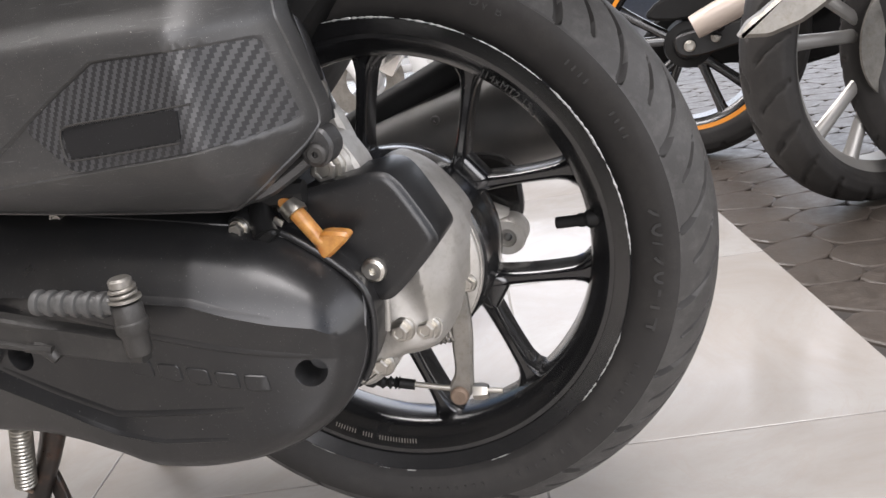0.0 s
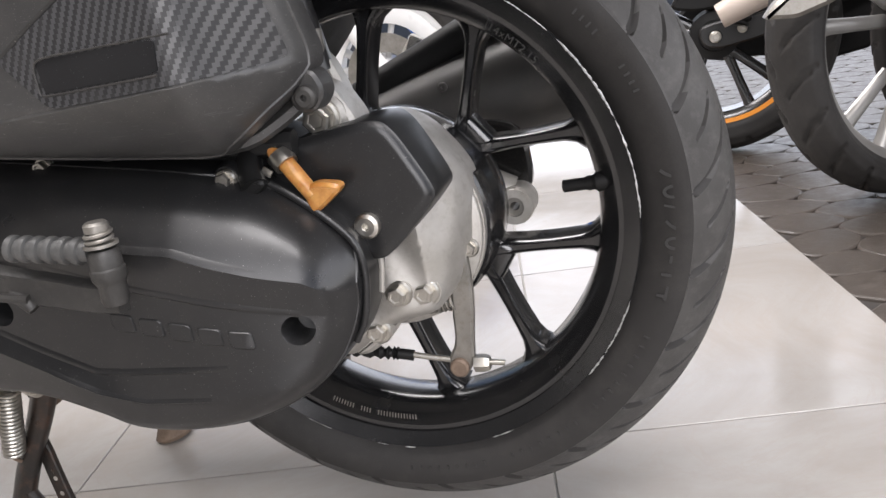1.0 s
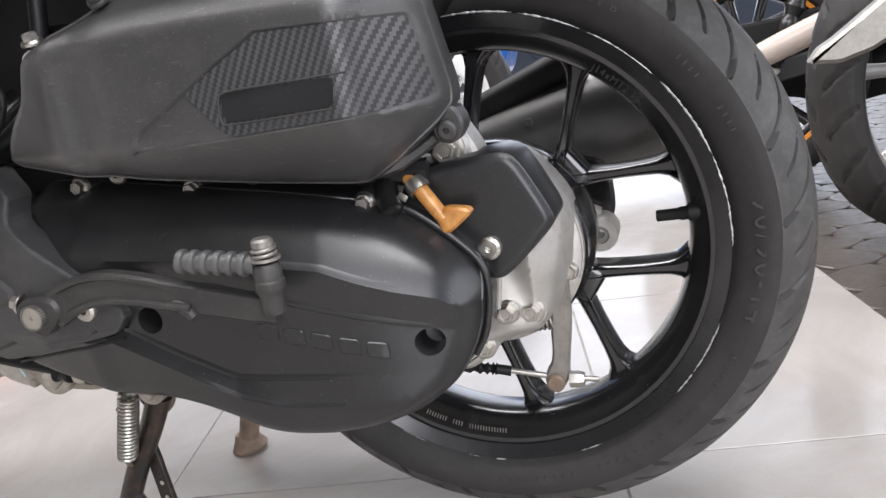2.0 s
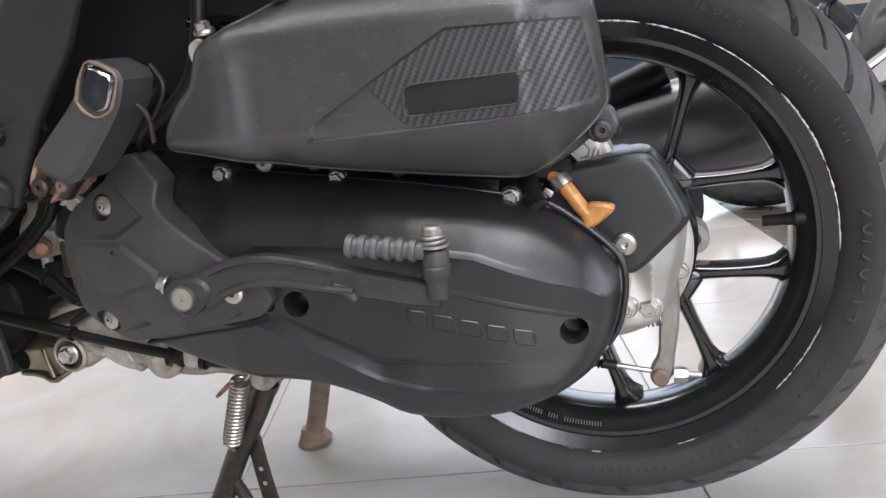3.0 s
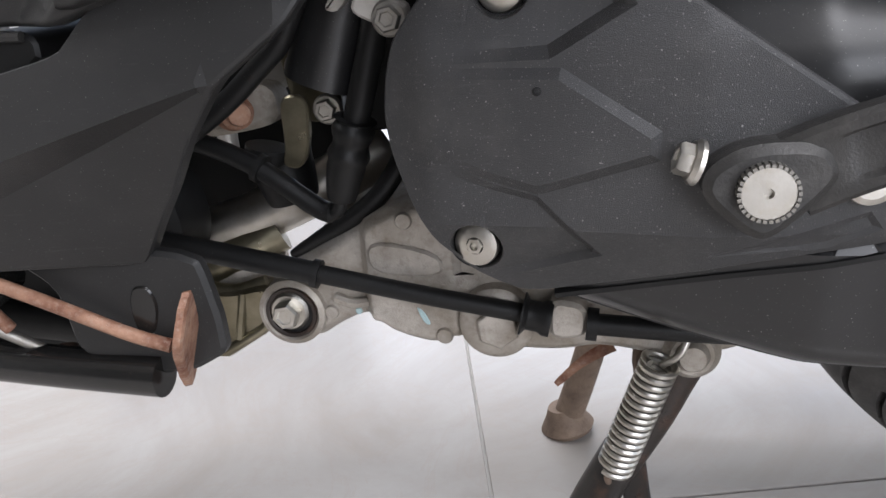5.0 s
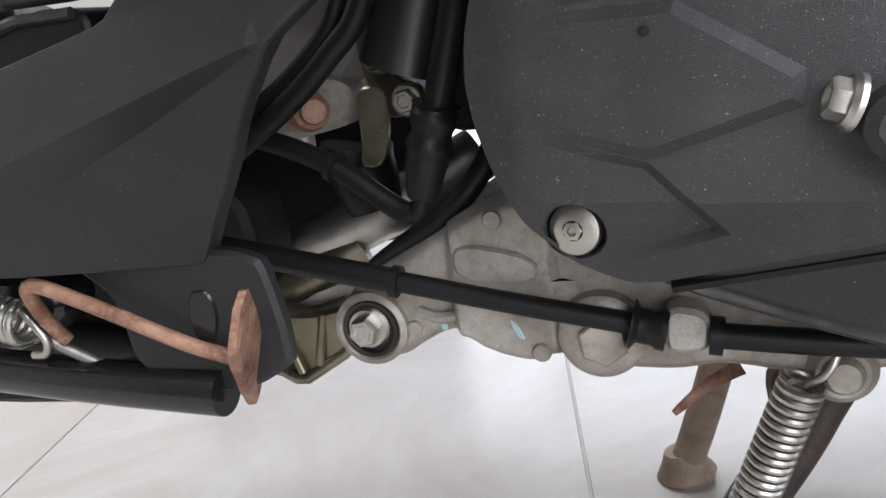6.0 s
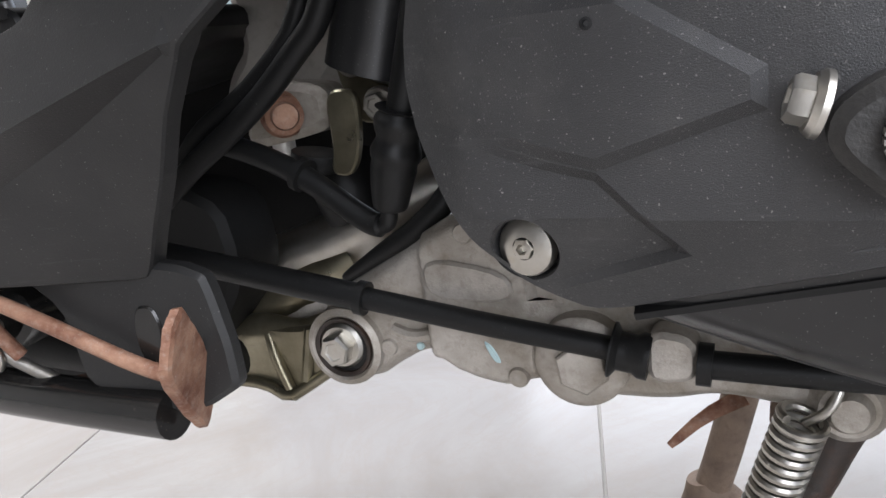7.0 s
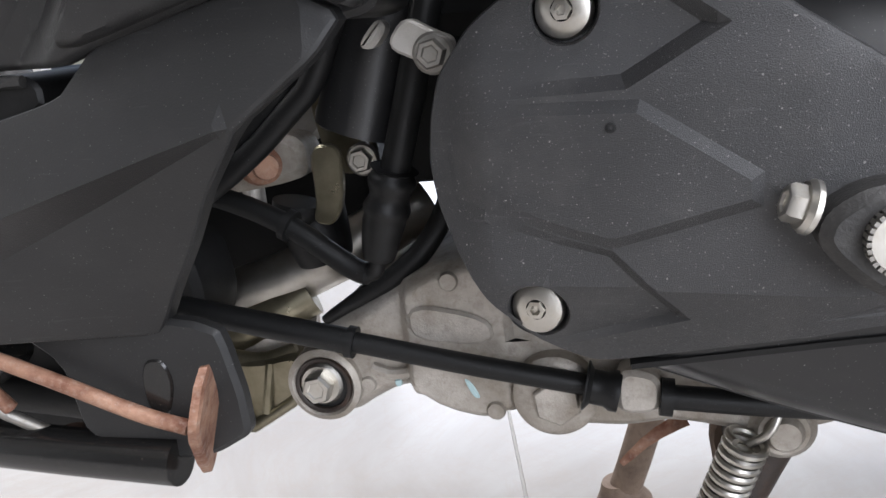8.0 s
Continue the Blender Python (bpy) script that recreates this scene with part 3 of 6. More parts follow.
# unseen wall, added dark so that front faces reflect little light
wall_3 = flat("wall_3", -4.9, -0.35, -3.05, -2.9, -0.012, 3.1, DARKWALL, "unseen dark grey wall behind the camera, added to darken reflections", "wall")
# unseen panels added where the overhead fills hang
for lx, ly in OVERHEAD_FILLS:
    lamp = thing("fill_panel", "unseen white ceiling panel, added to hold an overhead fill light", "lamp", (lx, ly, 3.1), "ceiling lamps")
    part("housing", block(2.24, 0.94, 0.05, Matrix.Translation((0, 0, -0.027)), 0.006), WHITEPL, lamp)


# ---- the scooter ----
AXLE = Vector((0, 0.03, 0.28))
scooter = thing("scooter", "black automatic scooter on its centre stand on cream tiles", "scooter")

# rear wheel
RIM = [(0.191, -0.030), (0.1925, -0.0275), (0.191, -0.0245), (0.183, -0.022), (0.176, -0.021), (0.170, -0.012), (0.163, -0.006), (0.1605, 0.006), (0.1605, 0.03),
       (0.163, 0.036), (0.170, 0.042), (0.176, 0.051), (0.183, 0.052), (0.191, 0.0545), (0.1925, 0.0575), (0.191, 0.060), (0.180, 0.055), (0.172, 0.030), (0.180, -0.024)]


def wheel_rim():
    bm = lathe([(r, y - 0.0) for r, y in RIM], 160, closed=True)
    return moved(bm, Matrix.Translation((0, 0.015, 0.28)))


rear_wheel = part("rear_wheel", wheel_rim(), GLOSSBLK, scooter, "gloss black cast alloy wheel with scuffed rim edge")
# scraped edge: short broken runs of bare metal along the rim's lip
scrapes = random.Random(4)
a = -150.0
while a < 150:
    dense = -45 < a < 80
    run = scrapes.uniform(6, 22) if dense else scrapes.uniform(1.5, 8)
    if scrapes.random() < (0.92 if dense else 0.25):
        big = scrapes.uniform(0.0004, 0.0009) if dense else scrapes.uniform(0.0002, 0.0005)
        knots = max(9, int(run * 2))
        nicks = [scrapes.uniform(0.25, 1.3) for _ in range(knots + 1)]
        path = [Vector(((0.1918 + scrapes.uniform(-0.0003, 0.0003)) * math.cos(radians(q)), -0.0150, 0.28 + 0.1918 * math.sin(radians(q)))) for q in (a + run * k / knots for k in range(knots + 1))]
        part("scrape", sweep(path, lambda f: big * nicks[int(f * knots)] * min(1.0, 0.2 + 6 * f, 0.2 + 6 * (1 - f)), 6, 0), SCUFF, rear_wheel)
    a += run + scrapes.uniform(0.3, 3)

# tyre: rounded section with slanted grooves pressed into the tread
TYRE = [(0.1885, -0.029), (0.1925, -0.0335), (0.198, -0.0365), (0.207, -0.0415), (0.216, -0.0445), (0.2235, -0.0452), (0.2275, -0.0445)]


def tyre():
    prof = list(TYRE)
    for k in range(1, 130):
        s = -1 + 2 * k / 130
        y = 0.0432 * s
        r = 0.2575 - 0.0300 * (abs(s) ** 2.1)
        prof.append((r, y))
    prof += [(r, -y) for r, y in reversed(TYRE)]
    prof = [(r, y) for r, y in prof]
    n, m = 1440, len(prof)
    pitch = 2 * math.pi / 24
    th = np.arange(n) * 2 * math.pi / n
    verts = np.zeros((n, m, 3))
    cut = np.zeros((n, m))
    for j, (r, y) in enumerate(prof):
        s = y / 0.0432
        depth = np.zeros(n)
        q = min(1.0, abs(s))
        side = 1 if s > 0 else -1
        # the columns lean with the grooves, from the shoulder to the crown
        lean = 1.05 * (1 - q) ** 1.35 * pitch if r > 0.2262 else 0.0
        ang = th + lean
        if r > 0.2262:
            ph = np.mod(th + (0.5 * pitch if side > 0 else 0), pitch)
            for off, q0, q1, wide in ((0.15, 0.16, 0.99, 0.026), (0.64, 0.36, 0.84, 0.019)):
                if q0 < q < q1:
                    d = np.abs(np.mod(ph - off * pitch + pitch / 2, pitch) - pitch / 2)
                    taper = min(1.0, (q - q0) / 0.10, (q1 - q) / 0.03)
                    depth = np.maximum(depth, np.clip((wide * 0.5 * taper * (0.75 + 0.5 * q) - d) / 0.0022, 0, 1) * 0.0062)
        elif r > 0.2225:
            depth = np.zeros(n) + 0.0012
        rr = r - depth
        cut[:, j] = depth
        verts[:, j, 0], verts[:, j, 1], verts[:, j, 2] = rr * np.cos(ang), y, rr * np.sin(ang)
    verts[:, :, 1] += AXLE.y
    verts[:, :, 2] += AXLE.z
    idx = np.arange(n * m).reshape(n, m)
    nxt = np.roll(idx, -1, axis=0)
    faces = np.stack([idx[:, :-1], idx[:, 1:], nxt[:, 1:], nxt[:, :-1]], axis=-1).reshape(-1, 4)
    me = bpy.data.meshes.new("tyre")
    me.from_pydata(verts.reshape(-1, 3).tolist(), [], faces.tolist())
    me.shade_smooth()
    me.set_sharp_from_angle(angle=radians(50))
    for mat in (RUBBER, TREAD, RUBBER):
        me.materials.append(mat)
    deep = (np.minimum(cut[:, :-1], cut[:, 1:]) + np.minimum(np.roll(cut, -1, axis=0)[:, :-1], np.roll(cut, -1, axis=0)[:, 1:])) / 2
    rad = np.array([p[0] for p in prof])
    kind = np.where(deep > 0.002, 2, np.where(np.minimum(rad[:-1], rad[1:])[None, :] > 0.2272, 1, 0)).astype(np.int32)
    me.polygons.foreach_set("material_index", kind.reshape(-1))
    return me


rear_tyre = part("tyre", tyre(), None, rear_wheel, "black tubeless tyre with slanted hooked tread grooves, dusty")


def on_sidewall(radius, mid, flip=False, base=-0.0148):
    """Wraps flat text round the near sidewall; mid is the angle of its middle in degrees, counted from the rear, upwards."""
    def warp(x, y, h):
        r = radius + (-y if flip else y)
        w = radians(mid) + (x if flip else -x) / radius
        return Vector((r * math.cos(w), base - h, 0.28 + r * math.sin(w)))
    return warp


# the text runs round the wheel, tops outwards or inwards
part("size_marking", letters("90/90-14", 0.024, 0.0006, on_sidewall(0.2155, -5, base=-0.0138), 1.2), LETTER, rear_wheel, "raised tyre size lettering")
part("tubeless_marking", letters("TUBELESS", 0.0085, 0.0008, on_sidewall(0.2165, 96, base=-0.0142), 1.2), LETTER, rear_wheel, "small raised lettering")
part("dot_marking", letters("DOT 16 DV B", 0.0095, 0.0008, on_sidewall(0.215, 66, base=-0.0138), 1.3), LETTER, rear_wheel, "small raised lettering")
mark = block(0.0015, 0.0012, 0.0058, None, 0)
mark_mesh = bpy.data.meshes.new("worn_mark")
mark.to_mesh(mark_mesh)
mark.free()
mark_mesh.materials.append(LETTER)
for mid, count, step in ((38, 4, 1.7), (25, 4, 1.7), (-38, 9, 2.4), (-62, 8, 2.4), (-86, 9, 2.2), (124, 8, 2.0)):
    for k in range(count):
        w = radians(mid - (k - count / 2) * step)
        part("worn_mark", mark_mesh, None, rear_wheel, at=Matrix.Translation((0.2135 * math.cos(w), -0.0136, 0.28 + 0.2135 * math.sin(w))) @ Matrix.Rotation(math.pi / 2 - w, 4, "Y"))


def rim_text(x, y, h):
    r, w = 0.1695 + y, radians(48) - x / 0.1695
    return Vector((r * math.cos(w), 0.0015 - h - (r - 0.163) * 0.55, 0.28 + r * math.sin(w)))


part("rim_size_marking", letters("J14xMT2.15", 0.0085, 0.001, rim_text, 1.1), GLOSSBLK, rear_wheel, "raised rim size lettering")
tick = block(0.0008, 0.001, 0.0042, None, 0)
tick_mesh = bpy.data.meshes.new("rim_mark")
tick.to_mesh(tick_mesh)
tick.free()
tick_mesh.materials.append(DULLSTEEL)
for k in range(30):
    if k in (8, 9, 14, 15):
        continue
    w = radians(-117 + k * 0.86)
    part("rim_mark", tick_mesh, None, rear_wheel, at=Matrix.Translation((0.170 * math.cos(w), -0.0030, 0.28 + 0.170 * math.sin(w))) @ Matrix.Rotation(math.pi / 2 - w, 4, "Y"))

# hub drum and brake panel ring
part("hub", moved(lathe([(0.0, 0.075), (0.03, 0.075), (0.045, 0.062), (0.082, 0.055), (0.0845, 0.05), (0.0845, 0.024), (0.0815, 0.02), (0.0815, -0.006), (0.079, -0.009), (0.071, -0.009), (0.071, 0.0)], 96), Matrix.Translation((0, 0, 0.28))), GLOSSBLK, rear_wheel, "black brake drum hub")


def spoke(angle, lean):
    """One arm from a hub node to the rim, tapering, with rounded ribs."""
    a0, a1 = radians(angle + lean * 0.09), radians(angle + lean)
    p0 = Vector((0.074 * math.cos(a0), 0, 0.074 * math.sin(a0)))
    p1 = Vector((0.163 * math.cos(a1), 0, 0.163 * math.sin(a1)))
    d = (p1 - p0).normalized()
    s = Vector((-d.z, 0, d.x))
    bm = bmesh.new()
    prev = None
    for k in range(13):
        f = k / 12
        flare = 0.0085 * max(0.0, (f - 0.84) / 0.16) ** 2 + 0.004 * max(0.0, (0.12 - f) / 0.12) ** 2
        w = 0.0076 - 0.0026 * math.sin(math.pi * f) + flare
        y = 0.030 - 0.004 * f
        c = p0.lerp(p1, f)
        sec = [(-1.0, 0.034), (-1.0, 0.006), (-0.8, 0.002), (-0.55, 0.0), (-0.35, 0.003), (0.35, 0.003), (0.55, 0.0), (0.8, 0.002), (1.0, 0.006), (1.0, 0.034)]
        row = [bm.verts.new(Vector((c.x, y + dy * 0.85, 0.28 + c.z)) + s * (w * o)) for o, dy in sec]
        if prev:
            for i in range(len(sec)):
                j = (i + 1) % len(sec)
                bm.faces.new((prev[i], prev[j], row[j], row[i]))
        else:
            bm.faces.new(row)
        prev = row
    bm.faces.new(prev[::-1])
    return bm


for k in range(5):
    for lean in (20.5, -20.5):
        part("spoke", spoke(39.5 - 72 * k, lean), GLOSSBLK, rear_wheel)
    w = radians(39.5 - 72 * k)
    part("spoke_boss", moved(block(0.03, 0.026, 0.036, None, 0.007, 3), Matrix.Translation((0.083 * math.cos(w), 0.043, 0.28 + 0.083 * math.sin(w))) @ Matrix.Rotation(-w, 4, "Y")), GLOSSBLK, rear_wheel)
valve = part("valve_stem", sweep([(0.170, 0.010, 0.2985), (0.160, 0.010, 0.2975), (0.152, 0.0115, 0.2965), (0.136, 0.014, 0.295)], lambda f: 0.0075 if f < 0.35 else (0.0055 if f < 0.55 else 0.0047), 14), HOSE, rear_wheel, "black rubber valve with cap")

# rear brake panel and final drive case behind the belt cover
CASE = [(-0.05, 0.30), (-0.02, 0.345), (0.02, 0.372), (0.046, 0.358), (0.064, 0.336), (0.073, 0.320), (0.075, 0.298), (0.070, 0.268), (0.058, 0.238), (0.044, 0.2245), (0.020, 0.219), (-0.004, 0.210), (-0.016, 0.199), (-0.030, 0.190), (-0.06, 0.20), (-0.08, 0.25)]


def case_y(x, z, d):
    y = -0.066 + 0.016 * max(0.0, 1 - d / 0.012) ** 2
    return y + 1.1 * max(0.0, x - 0.045) + 0.0025 * math.sin(x * 130 + z * 60) * min(1, d / 0.02)


gearcase = part("final_drive_case", pillow(CASE, [(-0.02, 0.28), (0.03, 0.285)], case_y, 0.005, 200, 20, 0.2), ALLOY, scooter, "bare cast alloy final drive case")
for x, y, z in ((0.0225, -0.0675, 0.246), (0.041, -0.062, 0.2445)):
    part("boss", moved(lathe([(0.013, 0.02), (0.013, 0.004), (0.0115, 0.0), (0.0, 0.0)], 28), Matrix.Translation((x, y + 0.002, z))), ALLOY, gearcase)
    fastener("mid", x, y + 0.002, z, gearcase, "flange bolt on the alloy case")
part("lug", moved(lathe([(0.0105, 0.02), (0.0105, 0.003), (0.009, 0.0), (0.0, 0.0)], 28), Matrix.Translation((-0.0005, -0.058, 0.2150))), ALLOY, gearcase)
fastener("mid", -0.0005, -0.059, 0.2150, gearcase, "flange bolt on the alloy case")
fastener("small", 0.067, -0.022, 0.2635, gearcase, "small bolt at the brake panel edge")
part("web", slab([(-0.03, 0.19), (-0.012, 0.192), (0.012, 0.214), (0.02, 0.222), (-0.01, 0.226)], -0.02, -0.052, 0.003), ALLOY, gearcase)
part("panel_ring", moved(lathe([(0.0, -0.012), (0.079, -0.012), (0.0795, -0.002), (0.0775, -0.016), (0.073, -0.019), (0.0, -0.019)], 80), Matrix.Translation((0, -0.003, 0.28))), ALLOY, gearcase)

# brake arm with its rod
brake_arm = part("brake_arm", slab([(0.0545, 0.270), (0.066, 0.268), (0.0665, 0.225), (0.0615, 0.190), (0.060, 0.172), (0.050, 0.158), (0.040, 0.166), (0.0405, 0.178), (0.048, 0.190), (0.0485, 0.22)], -0.024, -0.0315, 0.002), DULLSTEEL, scooter, "grey pressed steel brake arm")
part("pin", moved(lathe([(0.0075, 0.0), (0.0075, -0.004), (0.006, -0.0055), (0, -0.0055)], 24), Matrix.Translation((0.049, -0.031, 0.1705))), RUSTGREY, brake_arm)
part("adjuster_nut", moved(lathe([(0, 0.012), (0.0055, 0.012), (0.007, 0.008), (0.007, 0.0), (0.0, 0.0)], 6, axis="x"), Matrix.Translation((0.060, -0.028, 0.1715))), STEEL, brake_arm)
part("threaded_rod", sweep([(0.006, -0.03, 0.1815), (0.045, -0.028, 0.174), (0.083, -0.026, 0.1705)], 0.0024, 10), STEEL, brake_arm)
part("rod_sleeve", sweep([(0.0, -0.031, 0.1825), (0.012, -0.030, 0.1800)], 0.0044, 12), HOSE, brake_arm)
part("boot", sweep([(-0.050, -0.033, 0.188), (0.0, -0.031, 0.1825)], lambda f: 0.0042 + 0.0013 * math.cos(f * 62), 14, 4), HOSE, brake_arm, "ribbed rubber cable boot")
part("return_spring", helix((0.030, -0.03, 0.222), (0.052, -0.028, 0.224), 0.0065, 0.0011, 6), DULLSTEEL, brake_arm)

# black guard over the brake panel
GUARD = [(-0.027, 0.36), (-0.017, 0.366), (0.015, 0.371), (0.038, 0.374), (0.045, 0.372), (0.051, 0.364), (0.07, 0.329), (0.068, 0.323), (0.034, 0.29), (0.025, 0.289), (0.0, 0.305), (-0.037, 0.339)]


def guard_y(x, z, d):
    return -0.1085 + 0.05 * (x - 0.02) + 0.0045 * max(0.0, 1 - d / 0.007) ** 2


def guard_back(x, z):
    """The folded sides run deep along the top and the rear, and end early towards the cover."""
    return -0.1000 + 0.042 * max(0.0, min(1.0, ((x + 0.004) + 0.9 * (z - 0.335)) / 0.035))


guard_edge = [(x + 0.0035 * dx, z + 0.0035 * dz) for (x, z), (dx, dz) in zip(GUARD, [(-1, 0.5), (-0.6, 1), (0, 1), (0, 1), (0.4, 1), (1, 0.6), (1, 0.2), (1, -0.4), (0.5, -1), (-0.4, -1), (-0.6, -0.8), (-1, -0.3)])]
guard = part("hub_guard", panel(guard_edge, [], guard_y, guard_back, 0.006, 0.0025, 0.0012, (0.0025, 0.004, 0.0055, 0.007), 0.2, 2), SATIN, scooter, "black pressed guard cap with deep folded sides")
part("mouth_trim", sweep([(x, guard_back(x, z), z) for x, z in [(0.0, 0.3735), (0.030, 0.3735), (0.050, 0.3640), (0.068, 0.3330)]], 0.0012, 8), SATIN, guard)
fastener("button", 0.0262, -0.1080, 0.3105, guard, "bright round socket screw")

# belt cover, long shell along the engine
COVER = [(-0.388, 0.318), (-0.382, 0.345), (-0.366, 0.366), (-0.342, 0.384), (-0.30, 0.388), (-0.23, 0.382), (-0.13, 0.372), (-0.06, 0.360), (-0.025, 0.346), (0.004, 0.325), (0.0225, 0.306), (0.0255, 0.285), (0.020, 0.256), (0.005, 0.228), (-0.022, 0.208), (-0.058, 0.195), (-0.10, 0.1895), (-0.138, 0.1945), (-0.158, 0.2065), (-0.185, 0.2160), (-0.215, 0.2220), (-0.255, 0.2215), (-0.311, 0.2340), (-0.362, 0.2490), (-0.372, 0.268), (-0.386, 0.293)]
HIGH_CREASE = [(-0.235, 0.336), (-0.15, 0.333), (-0.104, 0.3265), (-0.072, 0.3215), (-0.048, 0.311), (-0.025, 0.302), (0.0, 0.294), (0.016, 0.283)]
LOW_CREASE = [(-0.235, 0.335), (-0.165, 0.318), (-0.116, 0.303), (-0.052, 0.285), (-0.022, 0.2765), (0.008, 0.268)]
SKIRT_TOP = [(-0.237, 0.2845), (-0.2265, 0.281), (-0.184, 0.261), (-0.146, 0.245), (-0.109, 0.244), (-0.045, 0.242), (0.0, 0.242)]
SKIRT_FOOT = [(-0.245, 0.278), (-0.181, 0.249), (-0.146, 0.232), (-0.114, 0.2235), (-0.063, 0.222), (0.0, 0.226)]


def cover_face(x, z):
    y = -0.1835 + 0.085 * max(0.0, x + 0.12) + 2.2 * max(0.0, x + 0.075) ** 2
    hi, lo = piecewise(HIGH_CREASE, x), piecewise(LOW_CREASE, x)
    y -= min(0.0054, 0.26 * (hi - lo)) * max(0.0, min(1.0, (z - lo) / max(1e-4, hi - lo)))
    up = max(0.0, z - hi)
    y += 0.50 * up + 6.0 * up * up
    top, foot = piecewise(SKIRT_TOP, x), piecewise(SKIRT_FOOT, x)
    y -= 0.0056 * max(0.0, min(1.0, (top - z) / (top - foot))) * max(0.22, min(1.0, 1.0 - (x + 0.165) / 0.07))
    y += 0.20 * max(0.0, foot - z)
    y += 0.22 * max(0.0, -0.262 - x)
    # sunk seat of the front trim
    da = (-0.254 - x) * 0.62 - (z - 0.3195) * 0.78 if z < 0.366 else -0.314 - x
    db = (z - 0.280) - (x + 0.230) * 0.19
    return y + 0.024 * max(0.0, min(1.0, (min(da, db) - 0.006) / 0.005))


def cover_y(x, z, d):
    return cover_face(x, z) + 0.019 * max(0.0, 1 - d / 0.016) ** 2.2


shell = panel(COVER, [HIGH_CREASE, LOW_CREASE, SKIRT_TOP, SKIRT_FOOT], cover_y, -0.085, 0.0045, 0.004, 0.0012, (0.003, 0.0055, 0.0085, 0.012, 0.016), 0.22, 2, [(-0.2085, 0.2905, 0.0100, 0.028), (-0.0085, 0.2625, 0.0100, 0.024)])
cover = crisp(part("belt_cover", shell, SATIN, scooter, "satin black belt drive cover with small chips"), 24)
for pts, bv, rs, fd in ((SKIRT_TOP[1:5] + [(-0.055, 0.2423)], 0.0016, 0.0009, 0.005), (SKIRT_FOOT[1:4] + [(-0.07, 0.2221)], 0.0014, 0.0006, 0.004), (LOW_CREASE[1:5] + [(-0.006, 0.2720)], 0.0016, 0.0008, 0.005), (HIGH_CREASE[1:6], 0.0014, 0.0006, 0.006)):
    part("crease", ledge(pts, bv, rs, fd, lambda x, z: cover_y(x, z, max(0.0, inset(COVER, x, z) - 0.002))), SATIN, cover)
part("rim_band", sweep([(x, -0.128, z) for x, z in [(-0.05, 0.358), (-0.022, 0.346), (0.006, 0.3245), (0.0245, 0.306), (0.0275, 0.285), (0.022, 0.254), (0.012, 0.238)]], 0.0026, 10, flat=1.0), SATIN, cover, "stepped rear edge band")
part("gasket_line", sweep([(x, -0.102, z) for x, z in [(-0.055, 0.364), (-0.022, 0.350), (0.007, 0.328), (0.0265, 0.309), (0.029, 0.285), (0.025, 0.262)]], 0.002, 8), ALLOY, cover, "bright alloy joint edge")


# embossed maker's mark as plain raised bars
x0, z0 = -0.117, 0.2795
for k in range(5):
    cx, cz = x0 + k * 0.0187, z0 - k * 0.0045
    part("emblem_block", faceplate([(cx - 0.0078, cz + 0.0072), (cx + 0.0070, cz + 0.0043), (cx + 0.0078, cz - 0.0072), (cx - 0.0070, cz - 0.0043)], lambda x, z: cover_face(x, z) - 0.0011, 0.004, 0.0006, (), 0.12), SATIN, cover, "embossed block of the maker's mark")
for x, y, z, kd in ((-0.277, -0.138, 0.383, "small"), (-0.1822, -0.137, 0.374, "small"), (-0.0522, -0.134, 0.354, "small")):
    part("bolt_lug", moved(lathe([(0.015, 0.03), (0.0105, 0.004), (0.0085, 0.0), (0, 0)], 24), Matrix.Translation((x, y, z))), SATIN, cover)
    fastener(kd, x, y, z, cover, "zinc flange bolt on the cover edge")
fastener("mid", -0.094, -0.098, 0.196, cover, "bolt under the cover", aim=(0.1, -0.3, -1))

# front trim panel on the cover
TRIM = [(-0.342, 0.4055), (-0.332, 0.4055), (-0.322, 0.3965), (-0.3085, 0.3855), (-0.3115, 0.369), (-0.3075, 0.3635), (-0.254, 0.325), (-0.2255, 0.3045), (-0.2215, 0.2965), (-0.2315, 0.2845), (-0.248, 0.2800), (-0.297, 0.2700), (-0.362, 0.2530), (-0.382, 0.2610), (-0.3965, 0.2760), (-0.4055, 0.2930), (-0.4115, 0.3100), (-0.4130, 0.3240), (-0.4110, 0.3380), (-0.4070, 0.3510), (-0.396, 0.3650), (-0.376, 0.3790), (-0.358, 0.3910)]
SCREW_FIELD = [(-0.350, 0.3435), (-0.3215, 0.3595), (-0.337, 0.3715), (-0.357, 0.387), (-0.45, 0.42), (-0.45, 0.3425), (-0.405, 0.3422)]
ARROW_FIELD = [(-0.3462, 0.3408), (-0.3142, 0.3197), (-0.3145, 0.3100), (-0.3555, 0.2970), (-0.371, 0.3010), (-0.394, 0.3090), (-0.425, 0.3215), (-0.45, 0.33), (-0.45, 0.3415), (-0.405, 0.3415)]
FOOT_FIELD = [(-0.3555, 0.2965), (-0.3335, 0.2738), (-0.373, 0.2605), (-0.42, 0.245), (-0.46, 0.28), (-0.46, 0.33), (-0.425, 0.3210), (-0.394, 0.3085), (-0.371, 0.3005)]
GRIP_FIELD = [(-0.300, 0.2755), (-0.2505, 0.2925), (-0.2465, 0.2865), (-0.262, 0.2795)]


def trim_face(x, z):
    return -0.1925 + 0.20 * max(0.0, -0.30 - x) + 0.30 * max(0.0, z - 0.348) + 0.5 * max(0.0, 0.285 - z) + 0.35 * max(0.0, -0.395 - x)


